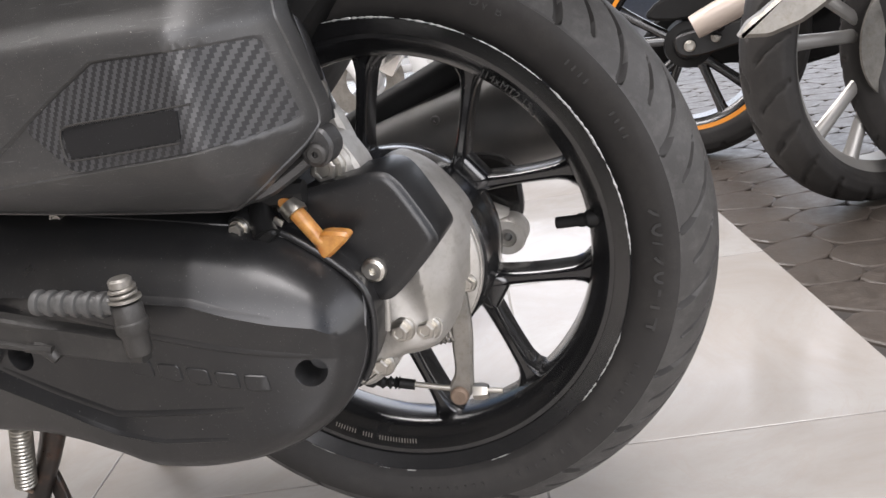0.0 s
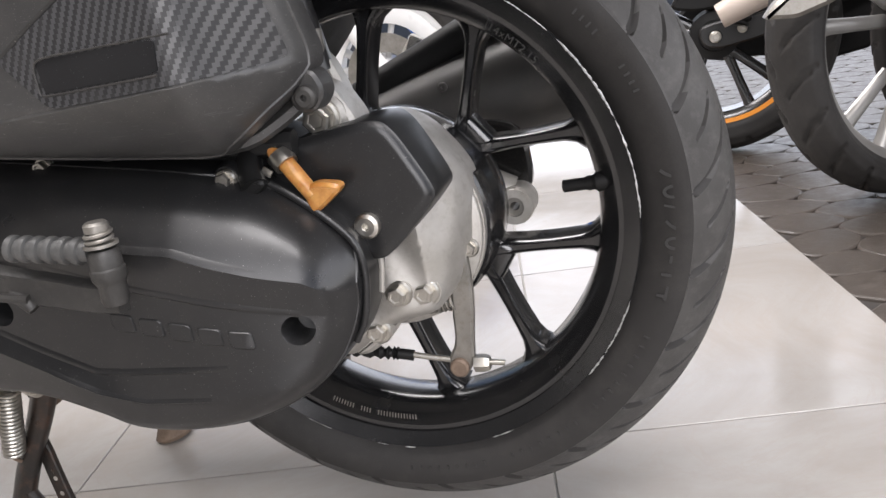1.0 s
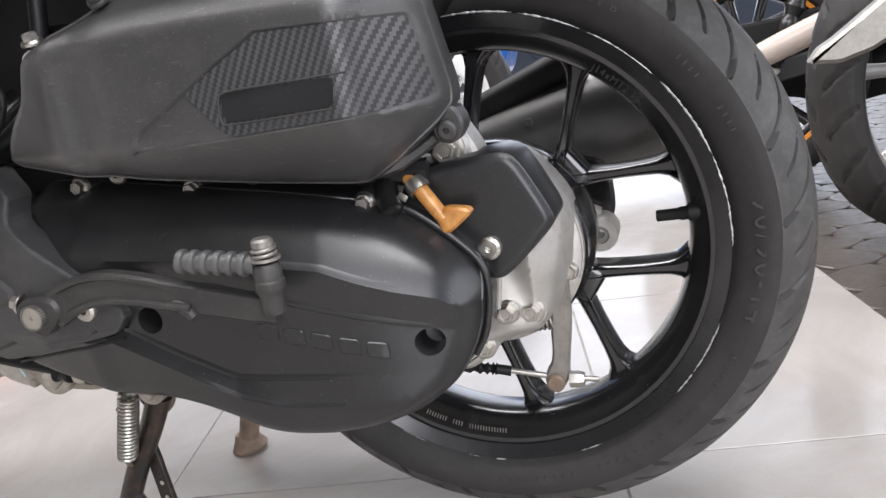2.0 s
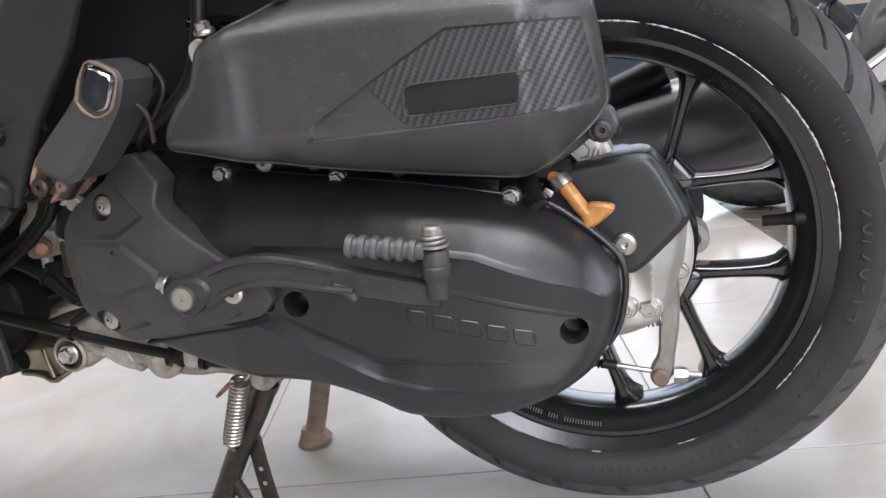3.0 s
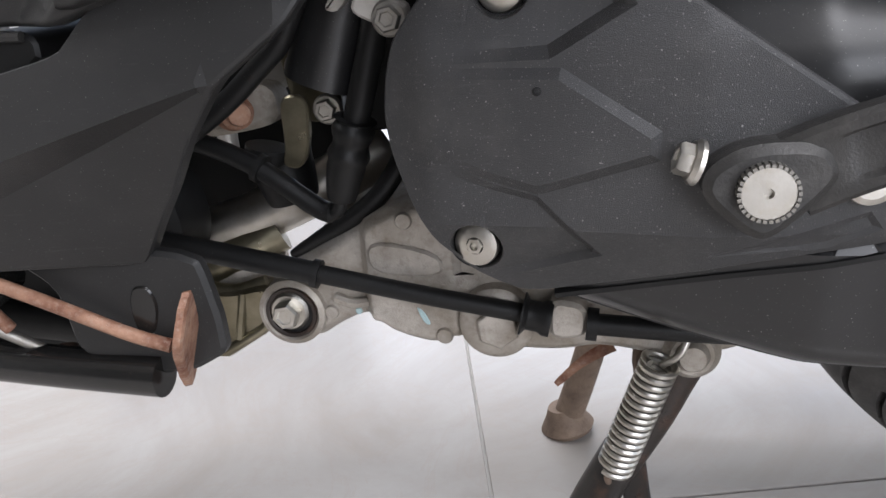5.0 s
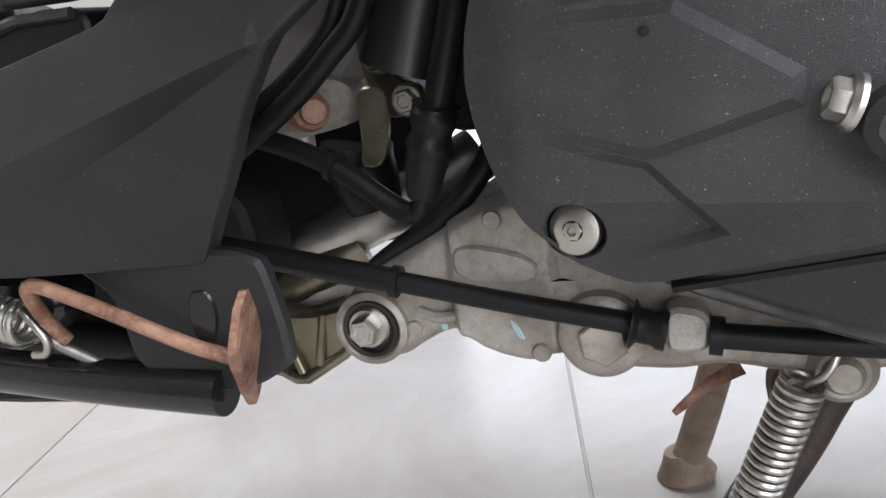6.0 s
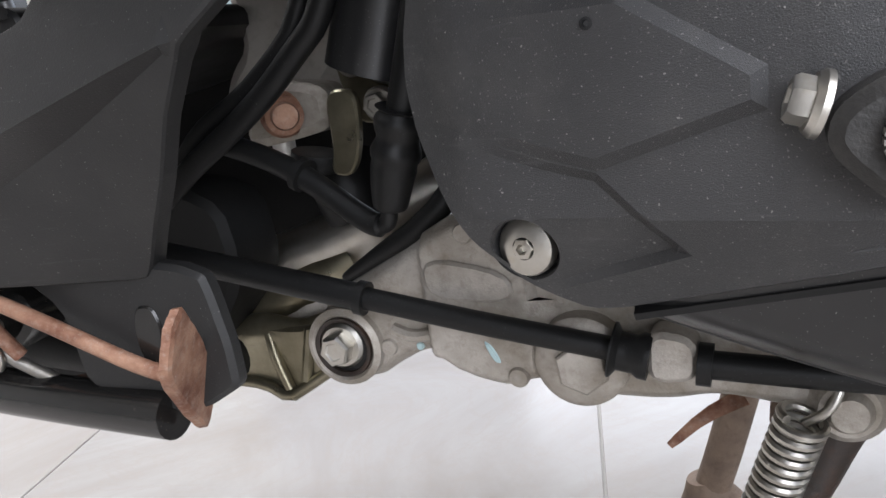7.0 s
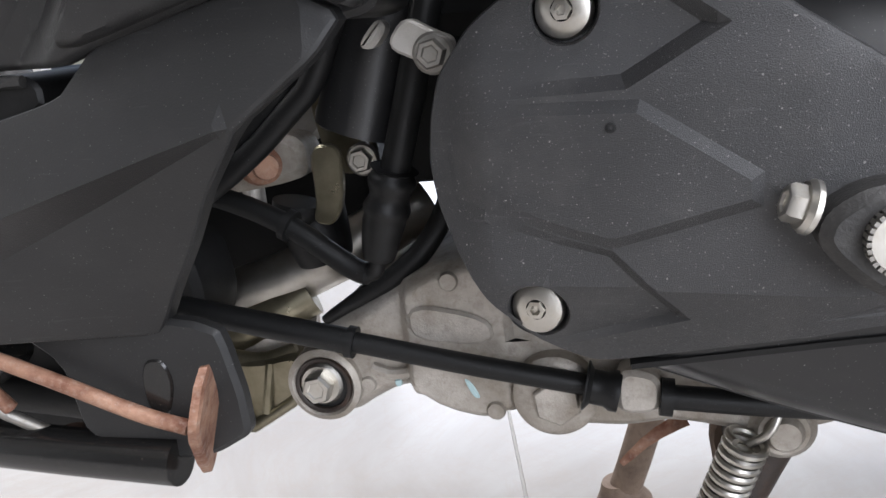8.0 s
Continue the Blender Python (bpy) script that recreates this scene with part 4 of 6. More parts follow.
def trim_y(x, z, d):
    way = max(0.0, min(1.0, (x + 0.405) / 0.06)) ** 1.4
    y = trim_face(x, z)
    y += 0.0048 * way * max(0.0, min(1.0, inset(SCREW_FIELD, x, z) / 0.0042))
    y -= (0.0004 + 0.0026 * way) * max(0.0, min(1.0, inset(ARROW_FIELD, x, z) / 0.0036))
    y += 0.0034 * way * max(0.0, min(1.0, inset(FOOT_FIELD, x, z) / 0.0028))
    y += 0.0012 * max(0.0, min(1.0, inset(GRIP_FIELD, x, z) / 0.002))
    return y


SCREWS = ((-0.3665, 0.3668), (-0.3805, 0.2738))
trim_lines = step_lines(SCREW_FIELD, 0.0042) + step_lines(ARROW_FIELD, 0.0036) + step_lines(FOOT_FIELD, 0.0028) + step_lines(GRIP_FIELD, 0.002)
trim = crisp(part("front_trim", panel(TRIM, trim_lines, trim_y, lambda x, z: trim_face(x, z) + 0.026, 0.005, 0.004, 0.0022, (), 0.12, 2, [(x, z, 0.0104, 0.008) for x, z in SCREWS]), PLASTIC, cover, "matt textured plastic front trim, dusty"), 15)
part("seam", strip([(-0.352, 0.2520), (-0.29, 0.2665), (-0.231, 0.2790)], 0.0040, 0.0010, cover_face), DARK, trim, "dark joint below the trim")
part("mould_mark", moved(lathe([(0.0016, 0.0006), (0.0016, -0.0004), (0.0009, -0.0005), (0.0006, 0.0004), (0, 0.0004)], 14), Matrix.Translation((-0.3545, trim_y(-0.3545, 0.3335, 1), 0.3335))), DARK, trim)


def flanged_screw():
    """A wide domed screw head with a small socketed hexagon, pointing to -y."""
    bm = lathe([(0.0088, 0.0), (0.0088, -0.0024), (0.0083, -0.0034), (0.0060, -0.0044), (0.0034, -0.0047)], 40)
    rows = [[bm.verts.new((r * math.cos(math.pi / 3 * k), y, r * math.sin(math.pi / 3 * k))) for k in range(6)] for r, y in ((0.0034, -0.0044), (0.0032, -0.0056), (0.0018, -0.0058), (0.0016, -0.0030))]
    for a, b in zip(rows, rows[1:]):
        for k in range(6):
            bm.faces.new((a[k], a[(k + 1) % 6], b[(k + 1) % 6], b[k]))
    bm.faces.new(rows[-1])
    return bm


for x, z in SCREWS:
    part("screw", moved(flanged_screw(), Matrix.Translation((x, trim_y(x, z, 1) + 0.0062, z)) @ Matrix.Rotation(radians(-11), 4, "Z")), STEEL, trim, "bright round flange screw")

# kick lever
def lever_arm():
    """The forged arm: two proud rails round a sunk web over its front half, a plain bar further on."""
    line = [(-0.276, -0.198, 0.3055), (-0.258, -0.202, 0.3145), (-0.238, -0.206, 0.3215), (-0.215, -0.209, 0.3245), (-0.19, -0.2115, 0.3225), (-0.16, -0.2115, 0.3165), (-0.13, -0.2115, 0.3120), (-0.110, -0.211, 0.3075), (-0.090, -0.211, 0.3055)]
    pts = resample(chaikin(line, 2, False), 60, False)
    bm = bmesh.new()
    prev = None
    for i, p in enumerate(pts):
        f = i / 59
        t = (pts[min(i + 1, 59)] - pts[max(i - 1, 0)]).normalized()
        up = Vector((-t.z, 0, t.x)).normalized()
        h = 0.0132 - 0.0050 * f
        sunk = 0.0026 * max(0.0, min(1.0, (f - 0.06) / 0.05, (0.62 - f) / 0.05))
        sec = [(-1, 0.010), (-1, 0.002), (-0.85, 0.0), (-0.62, 0.0), (-0.5, sunk), (0.5, sunk), (0.62, 0.0), (0.85, 0.0), (1, 0.002), (1, 0.010)]
        row = [bm.verts.new(p + up * (h * o) + Vector((0, dy - 0.004, 0))) for o, dy in sec]
        if prev:
            for k in range(10):
                bm.faces.new((prev[k], prev[(k + 1) % 10], row[(k + 1) % 10], row[k]))
        else:
            bm.faces.new(row)
        prev = row
    bm.faces.new(prev[::-1])
    return bm


kick = part("kick_lever", lever_arm(), LEVER, scooter, "worn black steel kick start lever, folded along the cover")
part("clamp", slab([(-0.302, 0.311), (-0.290, 0.318), (-0.268, 0.318), (-0.262, 0.308), (-0.270, 0.298), (-0.283, 0.2865), (-0.291, 0.2895), (-0.304, 0.302)], -0.184, -0.2065, 0.003), LEVER, kick, "clamp end of the lever")
part("splined_shaft", moved(lathe([(0.0086, 0.0), (0.0086, -0.003), (0.0080, -0.0042), (0.0016, -0.0042), (0.0012, -0.0025), (0, -0.0025)], 40), Matrix.Translation((-0.2845, -0.206, 0.304))), STEEL, kick, "bright splined shaft end")
for k in range(30):
    a = 2 * math.pi * k / 30
    part("spline", block(0.0011, 0.0052, 0.0012, Matrix.Translation((-0.2845 + 0.0087 * math.cos(a), -0.2082, 0.304 + 0.0087 * math.sin(a))) @ Matrix.Rotation(-a, 4, "Y"), 0), DULLSTEEL, kick)
fastener("small", -0.3035, -0.196, 0.3105, kick, "bright pinch bolt", aim=(-0.93, -0.12, 0.32))
fastener("button", -0.252, -0.1915, 0.3035, kick, "round socket screw")
part("stop_tab", sweep([(-0.162, -0.212, 0.312), (-0.153, -0.216, 0.309), (-0.1485, -0.216, 0.3035)], lambda f: 0.0055 - 0.002 * f, 10), LEVER, kick)
part("stop_rib", sweep([(-0.168, -0.217, 0.3125), (-0.149, -0.217, 0.3105)], 0.003, 8, 0), LEVER, kick)
part("pivot_post", moved(lathe([(0, -0.014), (0.0070, -0.014), (0.0080, -0.011), (0.0080, -0.002), (0.0088, 0.0), (0.0100, 0.002), (0.0100, 0.0075), (0.0092, 0.0085), (0.0092, 0.0165), (0.0078, 0.019), (0.0, 0.019)], 28, axis="z"), Matrix.Translation((-0.0905, -0.2150, 0.3190))), LEVER, kick, "upright pivot of the folding pedal")
part("washer", moved(lathe([(0, 0.0), (0.0098, 0.0), (0.0098, 0.0018), (0, 0.0018)], 28, axis="z"), Matrix.Translation((-0.0905, -0.2150, 0.3400))), DULLSTEEL, kick)
part("pivot_spring", helix((-0.0905, -0.2150, 0.3415), (-0.0905, -0.2150, 0.3485), 0.0072, 0.0013, 2.2), DULLSTEEL, kick)
part("pivot_cap", moved(lathe([(0, 0), (0.007, 0), (0.007, 0.004), (0.0055, 0.0055), (0, 0.0055)], 20, axis="z"), Matrix.Translation((-0.0905, -0.2150, 0.3485))), DULLSTEEL, kick)
pedal = part("pedal", sweep([(-0.096, -0.217, 0.3375), (-0.122, -0.2175, 0.3400), (-0.1495, -0.218, 0.3425)], 0.0062, 14, 0), PEDALGREY, kick, "grey knurled fold-out pedal")
for k in range(6):
    f = k / 5
    part("grip_ring", moved(lathe([(0.006, -0.0028), (0.0078, -0.002), (0.0082, 0.0), (0.0078, 0.002), (0.006, 0.0028)], 18, axis="x"), Matrix.Translation((-0.104 - 0.0430 * f, -0.2172 - 0.001 * f, 0.3383 + 0.0042 * f)) @ Matrix.Rotation(radians(8), 4, "Y")), PEDALGREY, pedal)

# air filter box
BOX = [(-0.3005, 0.4065), (-0.2950, 0.425), (-0.281, 0.440), (-0.262, 0.4535), (-0.2500, 0.480), (-0.210, 0.496), (-0.165, 0.515), (-0.12, 0.530), (-0.01, 0.520), (0.009, 0.508), (0.0140, 0.480), (0.0215, 0.4190), (0.012, 0.4060), (-0.012, 0.3860), (-0.037, 0.3715), (-0.10, 0.3800), (-0.20, 0.3945), (-0.262, 0.4030)]
SIDE_PANEL = [(-0.072, 0.4765), (0.0085, 0.4755), (0.0165, 0.4225), (-0.052, 0.4180), (-0.172, 0.4110), (-0.163, 0.4240), (-0.102, 0.4600)]


def box_face(x, z):
    y = -0.2145
    lo = 0.4160 + 0.02 * (x + 0.17)
    y += 0.70 * max(0.0, lo - z) + 11.0 * max(0.0, lo - z - 0.006) ** 2
    hi = 0.4775 + 0.008 * math.sin((x + 0.25) * 9)
    y += 0.75 * max(0.0, z - hi) + 6 * max(0.0, z - hi) ** 2
    y += 0.006 * math.exp(-((x + 0.205) / 0.017) ** 2) * (1 if z < 0.47 else 0.6)
    y += 0.46 * max(0.0, -x - 0.222)
    return y + 0.03 * max(0.0, x + 0.10) + 30.0 * max(0.0, x + 0.030) ** 2


def box_y(x, z, d):
    y = box_face(x, z) + 0.008 * max(0.0, 1 - d / 0.006) ** 2
    return y + 0.0020 * max(0.0, min(1.0, inset(SIDE_PANEL, x, z) / 0.0016))


airbox = part("air_filter_box", panel(BOX, step_lines(SIDE_PANEL, 0.0016) + [[(x, 0.38), (x, 0.50)] for x in (-0.030, -0.022, -0.015, -0.008, -0.001, 0.006)], box_y, lambda x, z: -0.10 if x < -0.045 else box_face(x, z) + 0.020, 0.0045, 0.004, 0.0015, (0.003, 0.006), 0.14, 2), BOXPL, scooter, "scuffed black plastic air filter box, dusty")


def patch(outline, height, lift, mat, name, parent, label="", n=150, rings=14, sp=None, q=0.08):
    cx = sum(p[0] for p in outline) / len(outline)
    cz = sum(p[1] for p in outline) / len(outline)
    sp = sp or [(cx - 0.001, cz), (cx + 0.001, cz)]
    bm = pillow(outline, sp, lambda x, z, d: height(x, z) - lift, max(height(*p) for p in outline) + 0.004, n, rings, q, 2)
    return part(name, bm, mat, parent, label)


patch([(-0.094, 0.4625), (-0.070, 0.4750), (-0.02, 0.4748), (0.0072, 0.4742), (0.0115, 0.45), (0.0150, 0.4238), (-0.052, 0.4196), (-0.100, 0.4172), (-0.125, 0.4450)], box_face, -0.0012, CARBON, "carbon_panel", airbox, "carbon weave film with worn patches", 220, 26, [(-0.08, 0.445), (0.0, 0.447)])
patch([(-0.1005, 0.4415), (-0.0950, 0.4435), (-0.028, 0.4455), (-0.0300, 0.4285), (-0.0990, 0.4255)], box_face, -0.0002, STICKER, "badge", airbox, "dark rectangular badge, rubbed blank", 120, 10, [(-0.09, 0.4335), (-0.04, 0.4370)], 0.06)
part("badge_frame", sweep([(x, box_face(x, z) - 0.0008, z) for x, z in [(-0.03, 0.4275), (-0.0995, 0.4242), (-0.1018, 0.4260), (-0.1015, 0.4415), (-0.0950, 0.4445), (-0.06, 0.4455), (-0.02, 0.4470)]], 0.0006, 6, 1), LEVER, airbox)
part("base_flange", sweep([(-0.262, -0.150, 0.403), (-0.2, -0.148, 0.393), (-0.1, -0.142, 0.380), (-0.035, -0.135, 0.374), (-0.006, -0.120, 0.390), (0.010, -0.112, 0.404)], 0.006, 8, 2), BOXPL, airbox)
part("lug", slab([(0.004, 0.409), (0.020, 0.417), (0.0275, 0.402), (0.018, 0.389), (0.004, 0.393)], -0.12, -0.139, 0.002), BOXPL, airbox)
fastener("pan", 0.0152, -0.139, 0.3995, airbox, "dark cross-head screw", mat=LEVER, name="screw")
fastener("pan", -0.236, -0.145, 0.391, airbox, "screw under the air box", mat=DULLSTEEL, name="screw")
for x, y, z in ((-0.2, -0.135, 0.388), (-0.135, -0.132, 0.380)):
    fastener("pan", x, y, z, airbox, "dark screw under the air box", mat=LEVER, name="screw")
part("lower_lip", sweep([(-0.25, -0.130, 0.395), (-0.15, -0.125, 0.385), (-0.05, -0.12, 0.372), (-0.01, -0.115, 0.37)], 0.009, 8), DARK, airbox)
part("front_bracket", slab([(-0.268, 0.480), (-0.253, 0.487), (-0.248, 0.455), (-0.258, 0.452)], -0.175, -0.18, 0.001), ALLOY, airbox)
fastener("small", -0.247, -0.186, 0.488, airbox, "small zinc bolt", aim=(0, -0.3, 1))
fastener("small", -0.182, -0.196, 0.508, airbox, "small zinc bolt", aim=(0, -0.8, 0.6), mat=LEVER)

# amber drain tube with its clip on a black elbow
drain = part("drain_tube", sweep([(-0.026, -0.118, 0.3705), (-0.014, -0.124, 0.3585), (-0.005, -0.1255, 0.346), (0.001, -0.126, 0.3375)], lambda f: 0.0060 - 0.0008 * f, 18, 2), AMBER, scooter, "amber rubber drain tube with a flattened end")
part("flared_end", slab([(-0.0045, 0.3400), (0.002, 0.3465), (0.0195, 0.3445), (0.0215, 0.3405), (0.002, 0.3255), (-0.002, 0.3285)], -0.1205, -0.1305, 0.002, 2, 0.2), AMBER, drain)
part("hose_clip", moved(lathe([(0.0062, -0.0045), (0.0080, -0.0045), (0.0084, 0.0), (0.0080, 0.0045), (0.0062, 0.0045)], 24, closed=True), Matrix.Translation((-0.0165, -0.123, 0.3610)) @ Vector((0, 1, 0)).rotation_difference(Vector((0.6, -0.3, -0.7))).to_matrix().to_4x4()), STEEL, drain, "spring wire hose clip")
part("clip_ear", moved(block(0.007, 0.002, 0.005, None, 0.0008), Matrix.Translation((-0.0255, -0.130, 0.3555)) @ Matrix.Rotation(0.6, 4, "Y")), STEEL, drain)
elbow = part("breather_elbow", sweep([(-0.040, -0.105, 0.378), (-0.041, -0.120, 0.366), (-0.037, -0.130, 0.354), (-0.033, -0.135, 0.3475)], lambda f: 0.0075 + 0.0015 * f, 16), HOSE, scooter, "black rubber breather elbow")
part("drain_plug", sweep([(-0.055, -0.118, 0.366), (-0.038, -0.127, 0.353)], 0.0062, 14, 0), HOSE, elbow)
part("cut_end", slab([(-0.043, 0.356), (-0.027, 0.353), (-0.0245, 0.349), (-0.034, 0.3415), (-0.041, 0.347)], -0.128, -0.139, 0.002), HOSE, elbow)

# shock absorber mount behind the filter box
arm = part("shock_mount", slab([(-0.035, 0.357), (-0.012, 0.372), (-0.004, 0.392), (-0.008, 0.400), (0.002, 0.402), (0.010, 0.390), (0.018, 0.376), (0.020, 0.360), (0.0, 0.352), (-0.02, 0.345)], -0.05, -0.080, 0.003), ALLOY, scooter, "cast alloy shock absorber mount")
part("bolt_boss", moved(lathe([(0.0155, 0.02), (0.0155, 0.002), (0.013, -0.001), (0, -0.001)], 32), Matrix.Translation((-0.0025, -0.082, 0.379))), ALLOY, arm)
fastener("large", -0.003, -0.083, 0.379, arm, "large zinc flange bolt")
part("link_plate", slab([(-0.0150, 0.4180), (-0.0030, 0.4190), (0.0080, 0.3900), (0.0085, 0.3740), (-0.006, 0.366), (-0.022, 0.374), (-0.013, 0.395)], -0.045, -0.06, 0.003), ALLOY, arm)
part("knurled_nut", moved(lathe([(0, -0.008), (0.0085, -0.008), (0.0095, -0.006), (0.0095, 0.006), (0.0085, 0.008), (0, 0.008)], 12, axis="z"), Matrix.Translation((-0.012, -0.06, 0.427))), DULLSTEEL, arm)
part("shock_body", sweep([(-0.016, -0.055, 0.405), (-0.040, -0.055, 0.53)], 0.016, 24, 0), SATIN, arm)

# exhaust on the far side
muffler = part("muffler", sweep([(-0.34, 0.19, 0.205), (-0.20, 0.205, 0.245), (-0.12, 0.215, 0.285), (-0.02, 0.222, 0.322), (0.10, 0.225, 0.352), (0.165, 0.225, 0.366)], lambda f: 0.026 if f < 0.22 else min(0.058, 0.026 + (f - 0.22) * 0.16), 40, 3), MUFF, scooter, "heat-dulled black exhaust muffler")
part("heat_shield", sweep([(-0.22, 0.195, 0.298), (-0.10, 0.20, 0.349), (0.06, 0.205, 0.417)], 0.0165, 20, 2, flat=0.8), HOSE, muffler, "black heat shield above the muffler")
fastener("tiny", 0.012, 0.161, 0.361, muffler, "small dark rivet", mat=MUFF, name="rivet")
part("hanger", slab([(0.035, 0.335), (0.075, 0.332), (0.092, 0.318), (0.095, 0.275), (0.082, 0.262), (0.066, 0.265), (0.06, 0.30)], 0.125, 0.115, 0.003), TUBEBLK, muffler)
rarm = part("right_arm", sweep([(0.02, 0.10, 0.285), (0.050, 0.105, 0.284), (0.076, 0.108, 0.27)], 0.014, 18), ALLOY, scooter, "alloy arm end on the far side of the wheel")
part("eye", moved(lathe([(0.0085, -0.02), (0.0155, -0.02), (0.0165, -0.016), (0.0165, 0.01), (0.0085, 0.01)], 32, closed=True), Matrix.Translation((0.081, 0.105, 0.262))), ALLOY, rarm)
part("bush", moved(lathe([(0.004, -0.016), (0.0085, -0.016), (0.0085, 0.008), (0.004, 0.008)], 24, closed=True), Matrix.Translation((0.081, 0.105, 0.262))), DULLSTEEL, rarm)

# lower engine case and mount
ENGINE = [(-0.508, 0.212), (-0.503, 0.228), (-0.490, 0.238), (-0.470, 0.247), (-0.449, 0.260), (-0.430, 0.270), (-0.410, 0.272), (-0.36, 0.262), (-0.30, 0.24), (-0.255, 0.215), (-0.268, 0.195), (-0.30, 0.188), (-0.336, 0.195), (-0.356, 0.1915), (-0.380, 0.1925), (-0.397, 0.1985), (-0.406, 0.2005), (-0.416, 0.1965), (-0.432, 0.2005), (-0.443, 0.2085), (-0.458, 0.207), (-0.470, 0.201), (-0.480, 0.1945), (-0.495, 0.1935), (-0.506, 0.201)]


def engine_y(x, z, d):
    y = -0.088 - 0.012 * max(0.0, min(1.0, (x + 0.452) / 0.006)) + 0.004 * max(0.0, min(1.0, (x + 0.404) / 0.003))
    return y + 0.007 * max(0.0, 1 - d / 0.006) ** 2


engine = part("engine_case", pillow(ENGINE, [(-0.49, 0.214), (-0.44, 0.233), (-0.40, 0.235), (-0.30, 0.215)], engine_y, 0.06, 320, 22, 0.18), DIRTYALLOY, scooter, "grimy cast alloy engine case")
part("mount_ring", moved(lathe([(0.0115, 0.004), (0.0115, -0.004), (0.0126, -0.0046), (0.0134, -0.0046), (0.0138, -0.003)], 40), Matrix.Translation((-0.4915, -0.0885, 0.2115))), RUSTBLK, engine, "rusty mount sleeve")
part("mount_eye", moved(lathe([(0.0137, 0.002), (0.0138, -0.0032), (0.0150, -0.0045), (0.0176, -0.003), (0.0182, 0.004)], 44), Matrix.Translation((-0.4915, -0.0885, 0.2115))), DIRTYALLOY, engine)
part("mount_bush", moved(lathe([(0.0115, -0.002), (0.0, -0.002)], 32), Matrix.Translation((-0.4915, -0.0885, 0.2115))), HOSE, engine)
fastener("mid", -0.493, -0.0895, 0.2118, engine, "zinc hexagon bolt in the engine mount")
part("round_plug", moved(lathe([(0.0, -0.0065), (0.015, -0.0065), (0.0178, -0.0045), (0.0185, 0.004)], 44), Matrix.Translation((-0.3845, -0.0985, 0.2115))), DIRTYALLOY, engine, "round alloy filler plug")
part("plug_hexagon", moved(lathe([(0.0, -0.004), (0.0095, -0.004), (0.0105, -0.003), (0.0105, 0.001)], 6), Matrix.Translation((-0.3835, -0.1045, 0.2105)) @ Matrix.Rotation(0.4, 4, "Y")), DIRTYALLOY, engine)
for x, z, r in ((-0.4105, 0.2035, 0.0042), (-0.426, 0.2625, 0.0042), (-0.471, 0.2105, 0.0038)):
    part("cast_boss", moved(lathe([(0.0, -0.0022), (r * 0.85, -0.0022), (r, -0.0012), (r, 0.004)], 20), Matrix.Translation((x, engine_y(x, z, 1) + 0.0004, z))), DIRTYALLOY, engine)
part("cast_rib", slab([(-0.445, 0.254), (-0.410, 0.247), (-0.408, 0.234), (-0.4445, 0.236)], -0.095, -0.1022, 0.0012), DIRTYALLOY, engine)
part("cast_slot", sweep([(-0.468, -0.0885, 0.219), (-0.459, -0.0892, 0.2155), (-0.447, -0.0895, 0.2175)], 0.0028, 8), DIRTYALLOY, engine)
part("paint_mark", slab([(-0.424, 0.219), (-0.420, 0.2165), (-0.4165, 0.209), (-0.420, 0.2095)], -0.0985, -0.1005, 0.0004), BLUETAPE, engine, "pale blue inspection paint mark")
part("paint_mark", slab([(-0.4585, 0.2125), (-0.455, 0.2128), (-0.4552, 0.2095), (-0.458, 0.2092)], -0.086, -0.0888, 0.0004), BLUETAPE, engine, "pale blue inspection paint mark")
part("rear_lug", moved(lathe([(0, -0.012), (0.010, -0.012), (0.0135, -0.008), (0.0135, 0.03)], 30), Matrix.Translation((-0.294, -0.088, 0.194))), DIRTYALLOY, engine, "round alloy stand lug")
part("lug_nose", moved(lathe([(0, -0.006), (0.006, -0.006), (0.008, -0.003), (0.008, 0.01)], 24), Matrix.Translation((-0.294, -0.098, 0.194))), DIRTYALLOY, engine)
# added block; its black colour stands in for shade beside the starter
part("gap_block", block(0.075, 0.12, 0.12, Matrix.Translation((-0.430, 0.03, 0.350)), 0.01), DARK, engine)
# engine body as one plain mass; its black also carries the gaps' shade
part("crankcase", pillow([(-0.42, 0.22), (-0.42, 0.36), (-0.30, 0.375), (-0.10, 0.36), (-0.04, 0.30), (-0.07, 0.22), (-0.2, 0.215)], [(-0.35, 0.29), (-0.12, 0.29)], lambda x, z, d: -0.088 + 0.01 * max(0.0, 1 - d / 0.01) ** 2, 0.10, 160, 10), DARK, engine, "plain engine body behind the cover, black to keep the gaps dark")

# cylinder and fittings ahead of the cover
cyl = part("cylinder_block", slab([(-0.569, 0.312), (-0.562, 0.331), (-0.548, 0.345), (-0.560, 0.385), (-0.530, 0.41), (-0.478, 0.40), (-0.485, 0.34), (-0.505, 0.315), (-0.541, 0.305)], 0.03, -0.045, 0.008), ALLOY, scooter, "pale alloy cylinder block")
part("plug_seat", slab([(-0.545, 0.296), (-0.540, 0.318), (-0.522, 0.327), (-0.498, 0.322), (-0.497, 0.304), (-0.512, 0.300)], -0.04, -0.062, 0.004), DIRTYALLOY, cyl)
sensor = part("temperature_sensor", moved(lathe([(0, -0.016), (0.0055, -0.016), (0.0062, -0.013), (0.0062, -0.011), (0.0085, -0.010), (0.0085, -0.005), (0.007, -0.004), (0.009, -0.003), (0.0105, 0.0), (0.0105, 0.006)], 28), Matrix.Translation((-0.519, -0.064, 0.3115)) @ Matrix.Rotation(radians(35), 4, "Z")), RUST, cyl, "corroded copper coloured sensor")
